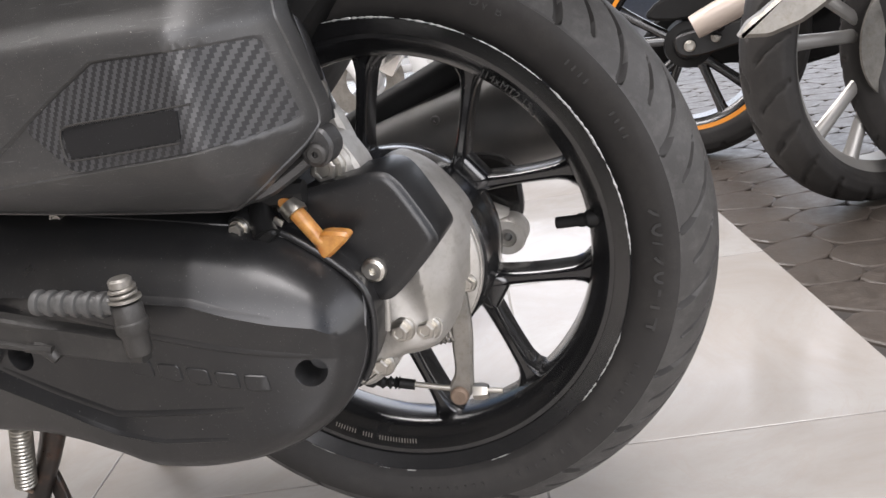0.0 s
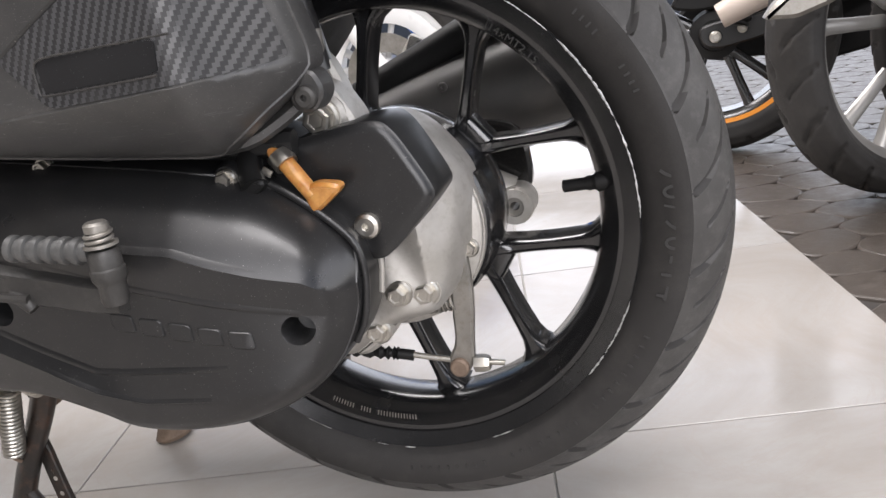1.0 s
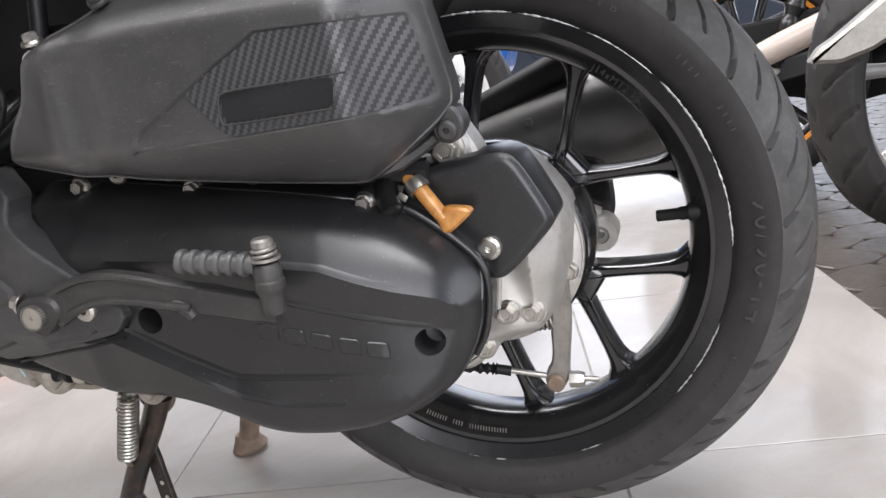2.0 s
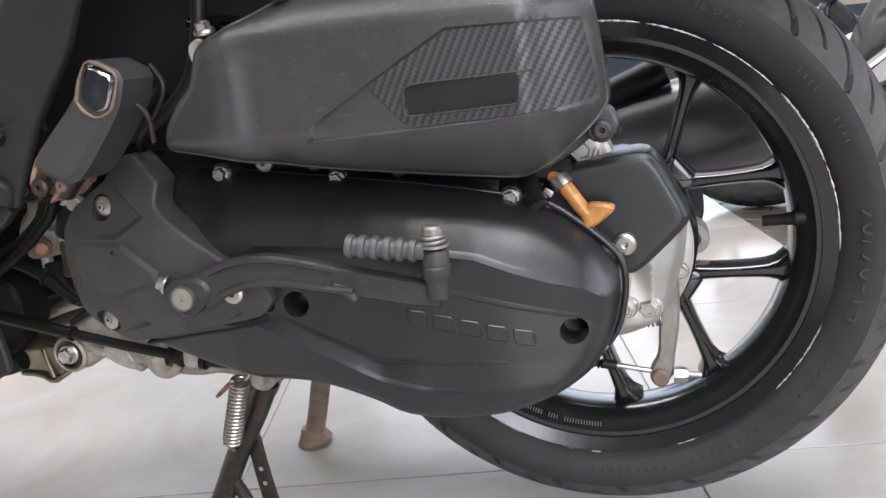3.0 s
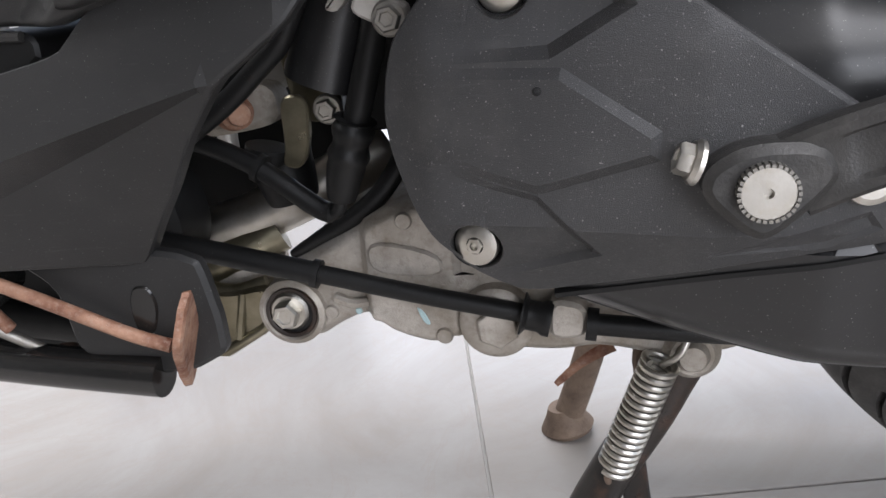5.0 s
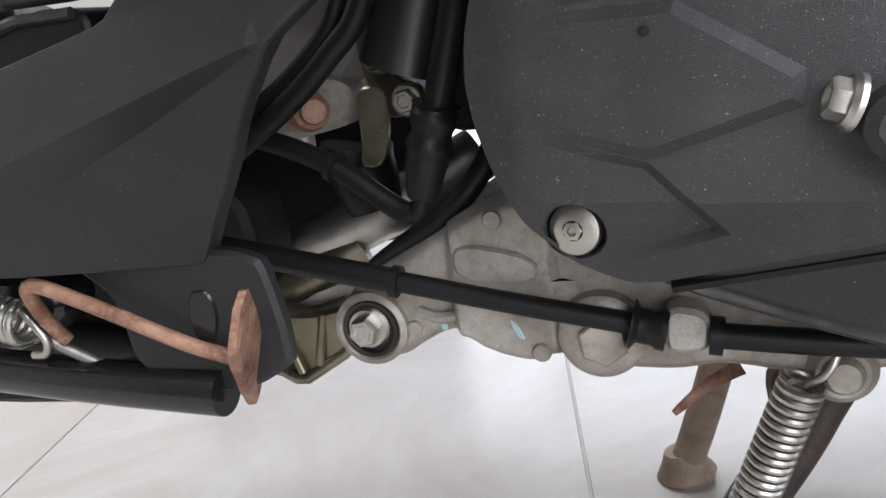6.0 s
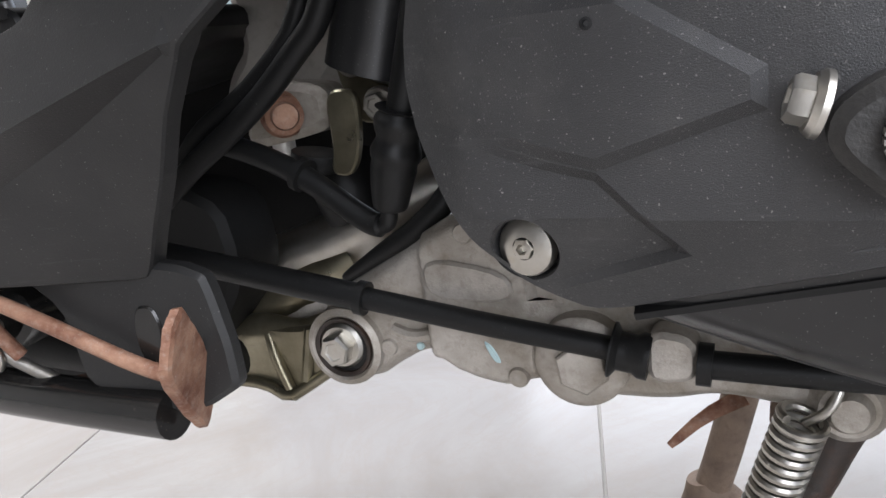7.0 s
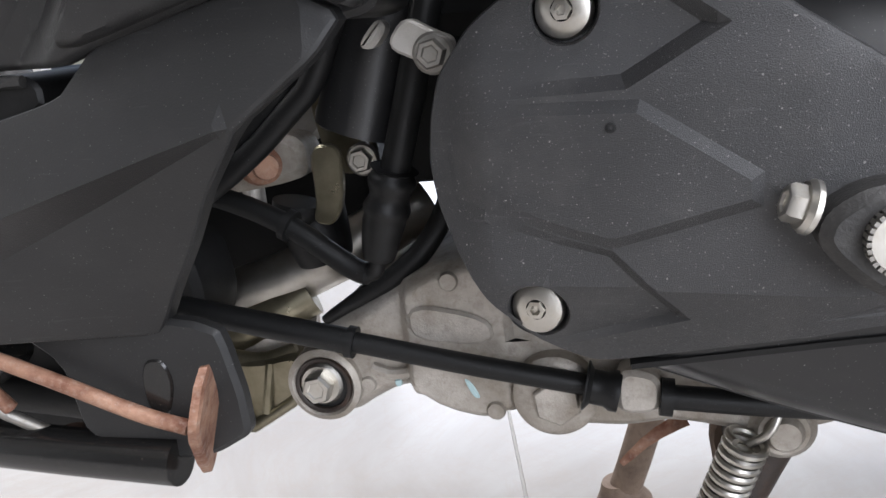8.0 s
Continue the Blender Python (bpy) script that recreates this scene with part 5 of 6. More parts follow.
part("wire_end", sweep([(-0.527, -0.078, 0.312), (-0.533, -0.082, 0.313)], 0.0025, 8, 0), BLUEWIRE, sensor, "bit of blue wire")
part("bleed_bolt", sweep([(-0.533, -0.046, 0.299), (-0.533, -0.046, 0.286)], 0.0055, 12, 0), ALLOY, cyl)
pipe = part("exhaust_pipe", sweep([(-0.68, 0.0, 0.215), (-0.60, -0.005, 0.220), (-0.55, 0.0, 0.232), (-0.50, 0.01, 0.252), (-0.465, 0.03, 0.27)], 0.016, 22, 3), STEEL, scooter, "bright heat-tinted exhaust pipe")
part("pipe_clamp", sweep([(-0.64, -0.012, 0.198), (-0.595, -0.015, 0.200), (-0.56, -0.012, 0.212), (-0.53, 0.0, 0.226)], 0.013, 14, 2), BRASSY, pipe)
part("under_bracket", slab([(-0.60, 0.168), (-0.60, 0.194), (-0.576, 0.200), (-0.552, 0.198), (-0.530, 0.203), (-0.520, 0.196), (-0.533, 0.176), (-0.551, 0.166), (-0.561, 0.159), (-0.575, 0.166)], -0.018, -0.036, 0.002), BRASSY, pipe, "olive plated bracket")
part("bracket_lip", sweep([(-0.60, -0.037, 0.169), (-0.576, -0.038, 0.1675), (-0.561, -0.040, 0.1605), (-0.548, -0.038, 0.168), (-0.531, -0.036, 0.178), (-0.518, -0.032, 0.197)], 0.0032, 10, 1), BRASSY, pipe)
part("bracket_fold", sweep([(-0.60, -0.028, 0.190), (-0.578, -0.030, 0.196), (-0.555, -0.030, 0.194), (-0.532, -0.027, 0.203)], lambda f: 0.007 + 0.003 * math.sin(f * 5), 16, 2, flat=0.7), BRASSY, pipe)
part("bracket_seam", sweep([(-0.571, -0.034, 0.195), (-0.567, -0.037, 0.182), (-0.561, -0.038, 0.165)], 0.0030, 10, 1), BRASSY, pipe)
part("under_rib", sweep([(-0.545, -0.034, 0.198), (-0.550, -0.038, 0.170)], 0.003, 8, 0), BRASSY, pipe)
part("oil_pan", sweep([(-0.62, -0.01, 0.212), (-0.57, -0.01, 0.205), (-0.53, 0.0, 0.20)], 0.014, 12, 2), DIRTYALLOY, pipe)

# filler slab: the shade behind the engine, put into its black colour
part("gap_slab", slab([(-0.70, 0.20), (-0.53, 0.212), (-0.502, 0.235), (-0.500, 0.33), (-0.70, 0.34)], 0.10, 0.05, 0.006), DARK, cyl, "black slab added to fill the dark gap behind the engine")

# starter motor, plug lead and hoses
starter = part("starter_motor", sweep([(-0.4400, -0.085, 0.385), (-0.4520, -0.085, 0.352), (-0.4615, -0.085, 0.3265)], 0.0190, 28, 1), SATIN, scooter, "black starter motor can")
part("plated_bracket", slab([(-0.492, 0.345), (-0.478, 0.343), (-0.474, 0.322), (-0.462, 0.318), (-0.463, 0.306), (-0.478, 0.303), (-0.486, 0.31)], -0.058, -0.064, 0.001), BRASSY, starter, "yellow zinc bracket")
part("bracket_tongue", slab([(-0.487, 0.3205), (-0.4725, 0.3205), (-0.473, 0.302), (-0.476, 0.290), (-0.481, 0.284), (-0.4895, 0.286), (-0.4865, 0.296)], -0.078, -0.082, 0.001), BRASSY, starter)
fastener("small", -0.464, -0.076, 0.3125, starter, "plated round-head bolt")
fastener("small", -0.4805, -0.064, 0.3315, starter, "plated round-head bolt")
lead = part("plug_lead", sweep([(-0.418, -0.104, 0.390), (-0.431, -0.104, 0.346), (-0.440, -0.104, 0.318), (-0.4435, -0.104, 0.308)], 0.0062, 18, 2), HOSE, scooter, "black rubber lead with a ribbed boot")
part("boot", sweep([(-0.4425, -0.104, 0.312), (-0.4470, -0.103, 0.298), (-0.4520, -0.102, 0.284), (-0.4545, -0.101, 0.274)], lambda f: (0.0092 + 0.0009 * math.cos(f * 30)) if f < 0.5 else 0.0092 - 0.006 * (f - 0.5), 20, 3), HOSE, lead, "ribbed rubber boot")
part("elbow_pipe", sweep([(-0.4545, -0.101, 0.277), (-0.4570, -0.100, 0.2665), (-0.466, -0.0985, 0.2675), (-0.492, -0.096, 0.287), (-0.512, -0.093, 0.2965), (-0.535, -0.09, 0.304)], lambda f: 0.0036 if f < 0.3 else 0.0050, 14, 3), HOSE, lead)
part("collar", sweep([(-0.4935, -0.096, 0.2880), (-0.4965, -0.0955, 0.2895)], 0.0073, 14, 0), HOSE, lead)
part("rubber_cap", moved(lathe([(0, -0.004), (0.009, -0.004), (0.0115, 0.0), (0.0115, 0.004), (0, 0.005)], 22, axis="z"), Matrix.Translation((-0.499, -0.075, 0.291)) @ Matrix.Rotation(0.25, 4, "Y")), HOSE, lead)
hose = part("coolant_hose", sweep([(-0.5650, -0.100, 0.2820), (-0.5440, -0.100, 0.2970), (-0.5200, -0.100, 0.3110), (-0.5010, -0.100, 0.3240), (-0.4850, -0.100, 0.3380), (-0.4730, -0.100, 0.3480), (-0.455, -0.102, 0.385), (-0.440, -0.100, 0.420)], 0.0052, 16, 2), HOSE, scooter, "pair of black hoses running behind the fairing")
part("thin_hose", sweep([(-0.560, -0.095, 0.2900), (-0.5430, -0.095, 0.3100), (-0.5180, -0.095, 0.3220), (-0.4990, -0.095, 0.3360), (-0.4870, -0.095, 0.3470), (-0.470, -0.095, 0.385), (-0.450, -0.095, 0.420)], 0.0042, 12, 2), HOSE, hose)
part("pump_body", sweep([(-0.508, -0.04, 0.285), (-0.502, -0.045, 0.268), (-0.500, -0.045, 0.258)], lambda f: 0.019 - 0.006 * f, 20, 2), HOSE, hose, "rounded black rubber body")

part("drain_hose", sweep([(-0.490, -0.083, 0.2400), (-0.472, -0.083, 0.2505), (-0.453, -0.082, 0.2605), (-0.441, -0.080, 0.270), (-0.430, -0.075, 0.286), (-0.424, -0.07, 0.305)], lambda f: 0.0022 + 0.0030 * min(1.0, 2.2 * f), 14, 2), HOSE, hose, "black rubber hose over the engine case")

# control cable along the engine
cable = part("control_cable", sweep([(-0.575, -0.108, 0.263), (-0.52, -0.110, 0.2515), (-0.470, -0.110, 0.2405)], 0.0057, 16, 2), HOSE, scooter, "black sheathed brake cable along the engine")
part("sheath", sweep([(-0.474, -0.110, 0.2415), (-0.42, -0.110, 0.2295), (-0.368, -0.108, 0.2185)], 0.0046, 14, 2), HOSE, cable)
part("sheath_end", sweep([(-0.470, -0.110, 0.2405), (-0.4665, -0.110, 0.2397)], 0.0070, 16, 0), HOSE, cable)
part("grommet", sweep([(-0.3715, -0.109, 0.2195), (-0.368, -0.109, 0.2187), (-0.362, -0.109, 0.2174), (-0.358, -0.109, 0.2165)], lambda f: 0.0102 if f < 0.28 else (0.0072 if f < 0.7 else 0.0085), 18, 1), HOSE, cable, "stepped rubber grommet")
part("cable_stay", slab([(-0.3585, 0.2275), (-0.3415, 0.2245), (-0.3415, 0.209), (-0.353, 0.207), (-0.3595, 0.2095)], -0.098, -0.112, 0.002), DIRTYALLOY, cable, "pale plated cable stay")
part("rear_sheath", sweep([(-0.342, -0.108, 0.2140), (-0.30, -0.108, 0.2105), (-0.24, -0.107, 0.2075), (-0.17, -0.106, 0.204)], 0.0052, 12, 2), HOSE, cable)
part("rear_collar", sweep([(-0.342, -0.108, 0.2140), (-0.337, -0.108, 0.2134)], 0.0078, 14, 0), HOSE, cable)

# centre stand
stand = part("centre_stand", sweep([(-0.303, -0.085, 0.182), (-0.303, 0.02, 0.180), (-0.318, 0.13, 0.178)], 0.0125, 18, 0), RUSTBLK, scooter, "black centre stand, rusty at the joints")
part("near_leg", sweep([(-0.298, -0.080, 0.183), (-0.312, -0.082, 0.152), (-0.336, -0.084, 0.112), (-0.360, -0.086, 0.060), (-0.386, -0.090, 0.012)], lambda f: 0.0135 - 0.002 * math.sin(f * 3.1), 18, 2, flat=0.8), RUSTBLK, stand, "black leg with rust-brown upper end")
part("near_foot", block(0.075, 0.05, 0.011, Matrix.Translation((-0.392, -0.092, 0.0058)) @ Matrix.Rotation(0.1, 4, "Z"), 0.004), RUSTBLK, stand)
part("far_leg", sweep([(-0.320, 0.125, 0.182), (-0.338, 0.134, 0.11), (-0.356, 0.142, 0.045), (-0.366, 0.146, 0.014)], 0.0118, 18, 2), RUSTGREY, stand, "brown grimy leg")
part("far_foot", moved(lathe([(0, -0.010), (0.020, -0.010), (0.0220, -0.006), (0.016, 0.004), (0.0125, 0.012), (0, 0.012)], 26, axis="z"), Matrix.Translation((-0.368, 0.147, 0.0103)) @ Matrix.Rotation(-0.18, 4, "Y")), RUSTGREY, stand, "flared foot of the far leg")
part("lever_strip", slab([(-0.330, 0.140), (-0.316, 0.140), (-0.309, 0.080), (-0.296, 0.012), (-0.311, 0.010), (-0.322, 0.07)], -0.076, -0.081, 0.001), RUSTBLK, stand, "black stand lever with small holes")
for x, z in ((-0.3165, 0.094), (-0.3145, 0.079)):
    part("lever_hole", moved(lathe([(0, 0), (0.0022, 0)], 14), Matrix.Translation((x, -0.0815, z))), ALLOY, stand)
part("inner_strut", sweep([(-0.342, -0.088, 0.085), (-0.322, -0.080, 0.03), (-0.312, -0.076, 0.006)], 0.006, 12, 1), RUSTBLK, stand)
part("pivot_plate", slab([(-0.322, 0.185), (-0.300, 0.192), (-0.286, 0.186), (-0.298, 0.160), (-0.318, 0.155)], -0.066, -0.072, 0.002), RUSTGREY, stand)
part("rust_flake", sweep([(-0.330, -0.058, 0.179), (-0.346, -0.062, 0.171), (-0.360, -0.066, 0.159)], lambda f: 0.0042 - 0.0026 * f, 7, 1, flat=0.4), RUST, stand, "ragged rusty tongue")
part("stand_spring", helix((-0.3085, -0.106, 0.1945), (-0.3300, -0.100, 0.132), 0.0078, 0.0017, 17, 0.0), STEEL, stand, "bright steel coil spring")
part("spring_hook", sweep([(-0.3085, -0.106, 0.192), (-0.300, -0.108, 0.198), (-0.296, -0.105, 0.207), (-0.301, -0.100, 0.211)], 0.0017, 10, 2), STEEL, stand)
part("spring_tail", sweep([(-0.330, -0.100, 0.134), (-0.334, -0.100, 0.126), (-0.333, -0.094, 0.119)], 0.0017, 10, 1), RUSTGREY, stand)

# side stand, folded up under the floorboard
side = part("side_stand", sweep([(-0.78, -0.140, 0.229), (-0.66, -0.156, 0.2200), (-0.585, -0.162, 0.2165), (-0.5225, -0.166, 0.2145)], 0.0096, 20, 1), TUBEBLK, scooter, "black tubular side stand, folded up")
leaf = bmesh.new()
thick = Vector((0.891, 0.454, 0)).normalized() * 0.0018
diamond = resample(chaikin([(0.05, 1.0), (0.55, 0.5), (0.8, -0.05), (0.6, -0.7), (0.2, -1.0), (-0.3, -0.62), (-0.85, -0.02), (-0.8, 0.25), (-0.4, 0.75)], 2, True, 0.12), 48)
chips = random.Random(9)
n = len(diamond)
front, back, heart = [], [], []
for w in diamond:
    r = 1 + chips.uniform(-0.02, 0.012)
    p = Vector((-0.5026, -0.1765, 0.2358)) + Vector((-0.0050, 0.0190, -0.004)) * (r * w.x) + Vector((0.0113, -0.0117, 0.0288)) * (r * w.y)
    mid = Vector((-0.5026, -0.1765, 0.2358))
    front.append(leaf.verts.new(p + thick * 0.6))
    heart.append(leaf.verts.new(p.lerp(mid, 0.08) + thick))
    back.append(leaf.verts.new(p - thick))
for k in range(n):
    l = (k + 1) % n
    leaf.faces.new((front[k], front[l], back[l], back[k]))
    leaf.faces.new((heart[k], heart[l], front[l], front[k]))
leaf.faces.new(heart)
leaf.faces.new(back[::-1])
part("foot_plate", leaf, RUST, side, "rusted diamond-shaped foot plate", False)
part("kick_rod", sweep([(-0.514, -0.170, 0.231), (-0.530, -0.172, 0.2365), (-0.560, -0.174, 0.2505), (-0.592, -0.176, 0.2645), (-0.599, -0.175, 0.262), (-0.598, -0.170, 0.248), (-0.594, -0.165, 0.236)], 0.0031, 12, 2), RUST, side, "rusty bent rod")
part("hook_rod", sweep([(-0.603, -0.166, 0.238), (-0.596, -0.164, 0.232), (-0.575, -0.158, 0.218)], 0.0026, 10, 1), DULLSTEEL, side)
part("rod_weld", moved(lathe([(0, -0.006), (0.0045, -0.006), (0.0065, 0.0), (0.006, 0.006)], 14, axis="z"), Matrix.Translation((-0.576, -0.156, 0.2165))), RUSTBLK, side)
part("return_spring", helix((-0.690, -0.160, 0.2585), (-0.612, -0.165, 0.243), 0.0082, 0.0017, 17), STEEL, side, "bright steel coil spring")
part("spring_hook", sweep([(-0.614, -0.165, 0.250), (-0.605, -0.170, 0.246), (-0.599, -0.170, 0.238), (-0.603, -0.168, 0.231), (-0.611, -0.167, 0.2305)], 0.0018, 10, 2), STEEL, side)
part("stand_bracket", slab([(-0.72, 0.25), (-0.64, 0.252), (-0.63, 0.235), (-0.655, 0.215), (-0.72, 0.205)], -0.10, -0.125, 0.003), TUBEBLK, side)
fastener("mid", -0.668, -0.140, 0.238, side, "grimy hexagon bolt", mat=DULLSTEEL)

# lower fairing
LOWER = [(-0.82, 0.345), (-0.80, 0.302), (-0.66, 0.2840), (-0.605, 0.2680), (-0.5205, 0.2665), (-0.507, 0.2850), (-0.4935, 0.3020), (-0.479, 0.3225), (-0.4615, 0.3420), (-0.4340, 0.3610), (-0.4255, 0.3720), (-0.447, 0.3840), (-0.5065, 0.3700), (-0.5205, 0.3555), (-0.627, 0.3325), (-0.72, 0.338)]
BAND_TOP = [(-0.82, 0.2410), (-0.564, 0.3150), (-0.488, 0.3370), (-0.461, 0.3443)]
BAND_FOOT = [(-0.82, 0.1980), (-0.575, 0.2970), (-0.463, 0.3425)]
SHOULDER = [(-0.82, 0.2620), (-0.552, 0.3330), (-0.461, 0.3570), (-0.437, 0.3650)]


def lower_face(x, z):
    top, foot, high = piecewise(BAND_TOP, x), piecewise(BAND_FOOT, x), piecewise(SHOULDER, x)
    y = -0.1990
    y += 0.22 * max(0.0, z - high)
    y -= 0.0030 * max(0.0, min(1.0, (high - z) / max(1e-3, high - top)))
    y += 0.0135 * max(0.0, min(1.0, (top - z) / max(1e-3, top - foot))) * min(1.0, (top - foot) / 0.008)
    y += 0.42 * max(0.0, foot - z)
    return y + 0.2 * max(0.0, x + 0.437)


lower = crisp(part("lower_fairing", panel(LOWER, [BAND_TOP, BAND_FOOT, SHOULDER, [(-0.437, 0.33), (-0.437, 0.38)]], lambda x, z, d: lower_face(x, z), lambda x, z: lower_face(x, z) + 0.008, 0.006, 0.005, 0.0018, (), 0.05), FAIRING, scooter, "matt black lower side fairing with sharp creases"), 13)
part("under_guard", slab([(-0.60, 0.280), (-0.508, 0.2715), (-0.4975, 0.2675), (-0.4955, 0.261), (-0.492, 0.242), (-0.4915, 0.226), (-0.507, 0.2175), (-0.53, 0.214), (-0.562, 0.225), (-0.566, 0.255)], -0.160, -0.1665, 0.002, 2, 0.12), FAIRING, lower, "black plastic guard behind the side stand")
part("guard_slot", slab([(-0.5285, 0.257), (-0.521, 0.257), (-0.518, 0.247), (-0.5235, 0.232), (-0.531, 0.237), (-0.5315, 0.250)], -0.165, -0.1675, 0.0008), TUBEBLK, lower)
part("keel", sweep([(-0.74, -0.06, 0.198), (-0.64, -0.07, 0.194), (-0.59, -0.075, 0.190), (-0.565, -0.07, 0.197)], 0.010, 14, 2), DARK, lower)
# added black backing that imitates the shaded interior behind the side stand
part("gap_backing", slab([(-0.90, 0.30), (-0.66, 0.285), (-0.57, 0.28), (-0.562, 0.235), (-0.582, 0.205), (-0.615, 0.178), (-0.66, 0.152), (-0.90, 0.152)], -0.02, -0.06, 0.004), DARK, lower)

# upper fairing behind the rider's heel
UPPER = [(-0.6606, 0.3527), (-0.5813, 0.3659), (-0.5194, 0.3649), (-0.5031, 0.3696), (-0.442, 0.3855), (-0.422, 0.3722), (-0.4056, 0.3941), (-0.3744, 0.4333), (-0.325, 0.4831), (-0.2918, 0.5312), (-0.34, 0.5792), (-0.5401, 0.5792), (-0.6139, 0.5228), (-0.6378, 0.4521), (-0.654, 0.3941)]


def upper_face(x, z):
    y = -0.200 - 0.30 * (z - 0.385)
    line = 0.375 + (x + 0.513) * 0.92
    k = z - line
    y += 0.014 * max(0.0, min(1.0, k / 0.02))
    y += 0.014 * max(0.0, min(1.0, (k - 0.045) / 0.012))
    y += 0.25 * max(0.0, k - 0.07)
    return y


upper = part("upper_fairing", pillow(UPPER, [(-0.50, 0.42), (-0.45, 0.50)], lambda x, z, d: upper_face(x, z) + 0.003 * max(0.0, 1 - d / 0.003) ** 2, lambda x, z: upper_face(x, z) + 0.006, 380, 40, 0.06), FAIRING, scooter, "matt black upper side fairing with stepped creases")
part("heel_panel", pillow([(-0.518, 0.3678), (-0.5027, 0.3881), (-0.457, 0.4098), (-0.4314, 0.4088), (-0.4146, 0.3901), (-0.4239, 0.3725), (-0.4441, 0.386)], [(-0.4814, 0.3881), (-0.437, 0.3952)], lambda x, z, d: upper_face(x, z) - 0.0055 + 0.004 * max(0.0, 1 - d / 0.004) ** 2, lambda x, z: upper_face(x, z) + 0.003, 140, 8, 0.14), FAIRING, upper, "raised heel panel")
part("pull_tab", sweep([(-0.4240, -0.2220, 0.4390), (-0.4010, -0.2180, 0.4270)], 0.0048, 10, 0), FAIRING, upper)
part("vent_slit", slab([(-0.5307, 0.4061), (-0.5015, 0.4218), (-0.4929, 0.4285), (-0.5125, 0.413)], -0.195, -0.2110, 0.0005, lift=-0.30), DARK, upper)
for k in range(4):
    ex, ez = -0.426 + 0.0125 * k, 0.467 + 0.005 * k
    part("emblem_bar", panel([(ex - 0.007, ez + 0.003), (ex + 0.003, ez + 0.007), (ex + 0.007, ez - 0.004), (ex - 0.003, ez - 0.008)], [], lambda x, z, d: upper_face(x, z) - 0.0012, lambda x, z: upper_face(x, z) + 0.002, 0.004, 0.002, 0.0006), FAIRING, upper, "raised mark that cannot be read")
for pts, bv, rs, fd in (([(-0.5221, 0.3716), (-0.4744, 0.4159), (-0.4269, 0.4568), (-0.3826, 0.4884)], 0.004, 0.0048000000000000004, 0.012), ([(-0.5599, 0.3891), (-0.5254, 0.4333), (-0.5068, 0.5144)], 0.004, 0.0048000000000000004, 0.012), ([(-0.5483, 0.3758), (-0.4793, 0.4428), (-0.4305, 0.4971)], 0.004, 0.004, 0.012), ([(-0.383, 0.4399), (-0.4166, 0.4285), (-0.4607, 0.414)], 0.003, 0.0032, 0.01)):
    part("crease", ledge(pts, bv, rs, fd, upper_face), FAIRING, upper)
mat_edge = part("floor_mat", slab([(-0.86, 0.300), (-0.65, 0.322), (-0.541, 0.348), (-0.5405, 0.3635), (-0.57, 0.3645), (-0.65, 0.346), (-0.86, 0.326)], 0.06, -0.176, 0.0015), HOSE, scooter, "worn black rubber floorboard mat")
part("worn_lip", sweep([(-0.70, -0.1775, 0.338), (-0.64, -0.1775, 0.346), (-0.57, -0.1775, 0.3615), (-0.545, -0.1775, 0.3615)], 0.0022, 8, 0), LEVER, mat_edge, "worn pale lip of the mat")

# plain mass above the engine; its black stands in for the shaded interior
body = part("gap_mass", slab([(-0.60, 0.37), (-0.42, 0.358), (-0.30, 0.365), (-0.12, 0.365), (-0.07, 0.41), (-0.02, 0.47), (0.06, 0.54), (0.10, 0.62), (-0.60, 0.62)], 0.14, -0.065, 0.01), DARK, scooter, "plain black mass under the seat, added to keep the gaps dark")
part("seat_base", slab([(-0.66, 0.585), (-0.30, 0.57), (0.16, 0.575), (0.32, 0.62), (0.30, 0.74), (-0.66, 0.70)], 0.17, -0.215, 0.03), FAIRING, body, "black body panel under the seat")
part("ribbed_duct", sweep([(-0.275, -0.10, 0.425), (-0.285, -0.10, 0.46), (-0.280, -0.105, 0.50)], lambda f: 0.02 + 0.0025 * math.cos(f * 45), 18, 4), HOSE, body, "ribbed black rubber duct")
part("tank_hose", sweep([(-0.345, -0.155, 0.415), (-0.315, -0.150, 0.428), (-0.285, -0.150, 0.452), (-0.272, -0.150, 0.485), (-0.266, -0.148, 0.53)], 0.0062, 14, 3), HOSE, body, "black hose behind the footrest")
part("thin_wire", sweep([(-0.300, -0.175, 0.47), (-0.288, -0.178, 0.455), (-0.300, -0.178, 0.435), (-0.322, -0.172, 0.418), (-0.338, -0.150, 0.405), (-0.345, -0.11, 0.40)], 0.0024, 8, 3), HOSE, body)
part("silver_fitting", sweep([(-0.287, -0.130, 0.497), (-0.266, -0.136, 0.489)], 0.0068, 12, 0), CHROME, body)

# passenger footrest, folded
peg = part("footrest", slab([(-0.3655, 0.4125), (-0.359, 0.404), (-0.3385, 0.396), (-0.327, 0.3995), (-0.2895, 0.443), (-0.2815, 0.4665), (-0.303, 0.4785), (-0.3125, 0.4690), (-0.3215, 0.4535)], -0.200, -0.2400, 0.005, 1, 0.18), PLASTIC, scooter, "black folding passenger footrest with a worn chromed tip")
part("tip_frame", sweep([(-0.3170, -0.2405, 0.4510), (-0.3110, -0.2405, 0.4670), (-0.3040, -0.2405, 0.4770), (-0.2930, -0.2405, 0.4725), (-0.2830, -0.2405, 0.4660), (-0.2870, -0.2405, 0.4540), (-0.2920, -0.2405, 0.4430), (-0.3040, -0.2405, 0.4390), (-0.3125, -0.2405, 0.4440), (-0.3170, -0.2405, 0.4510)], lambda f: 0.0011 + 0.0004 * math.sin(f * 23), 10, 1), RUSTGREY, peg, "worn bare metal edge")
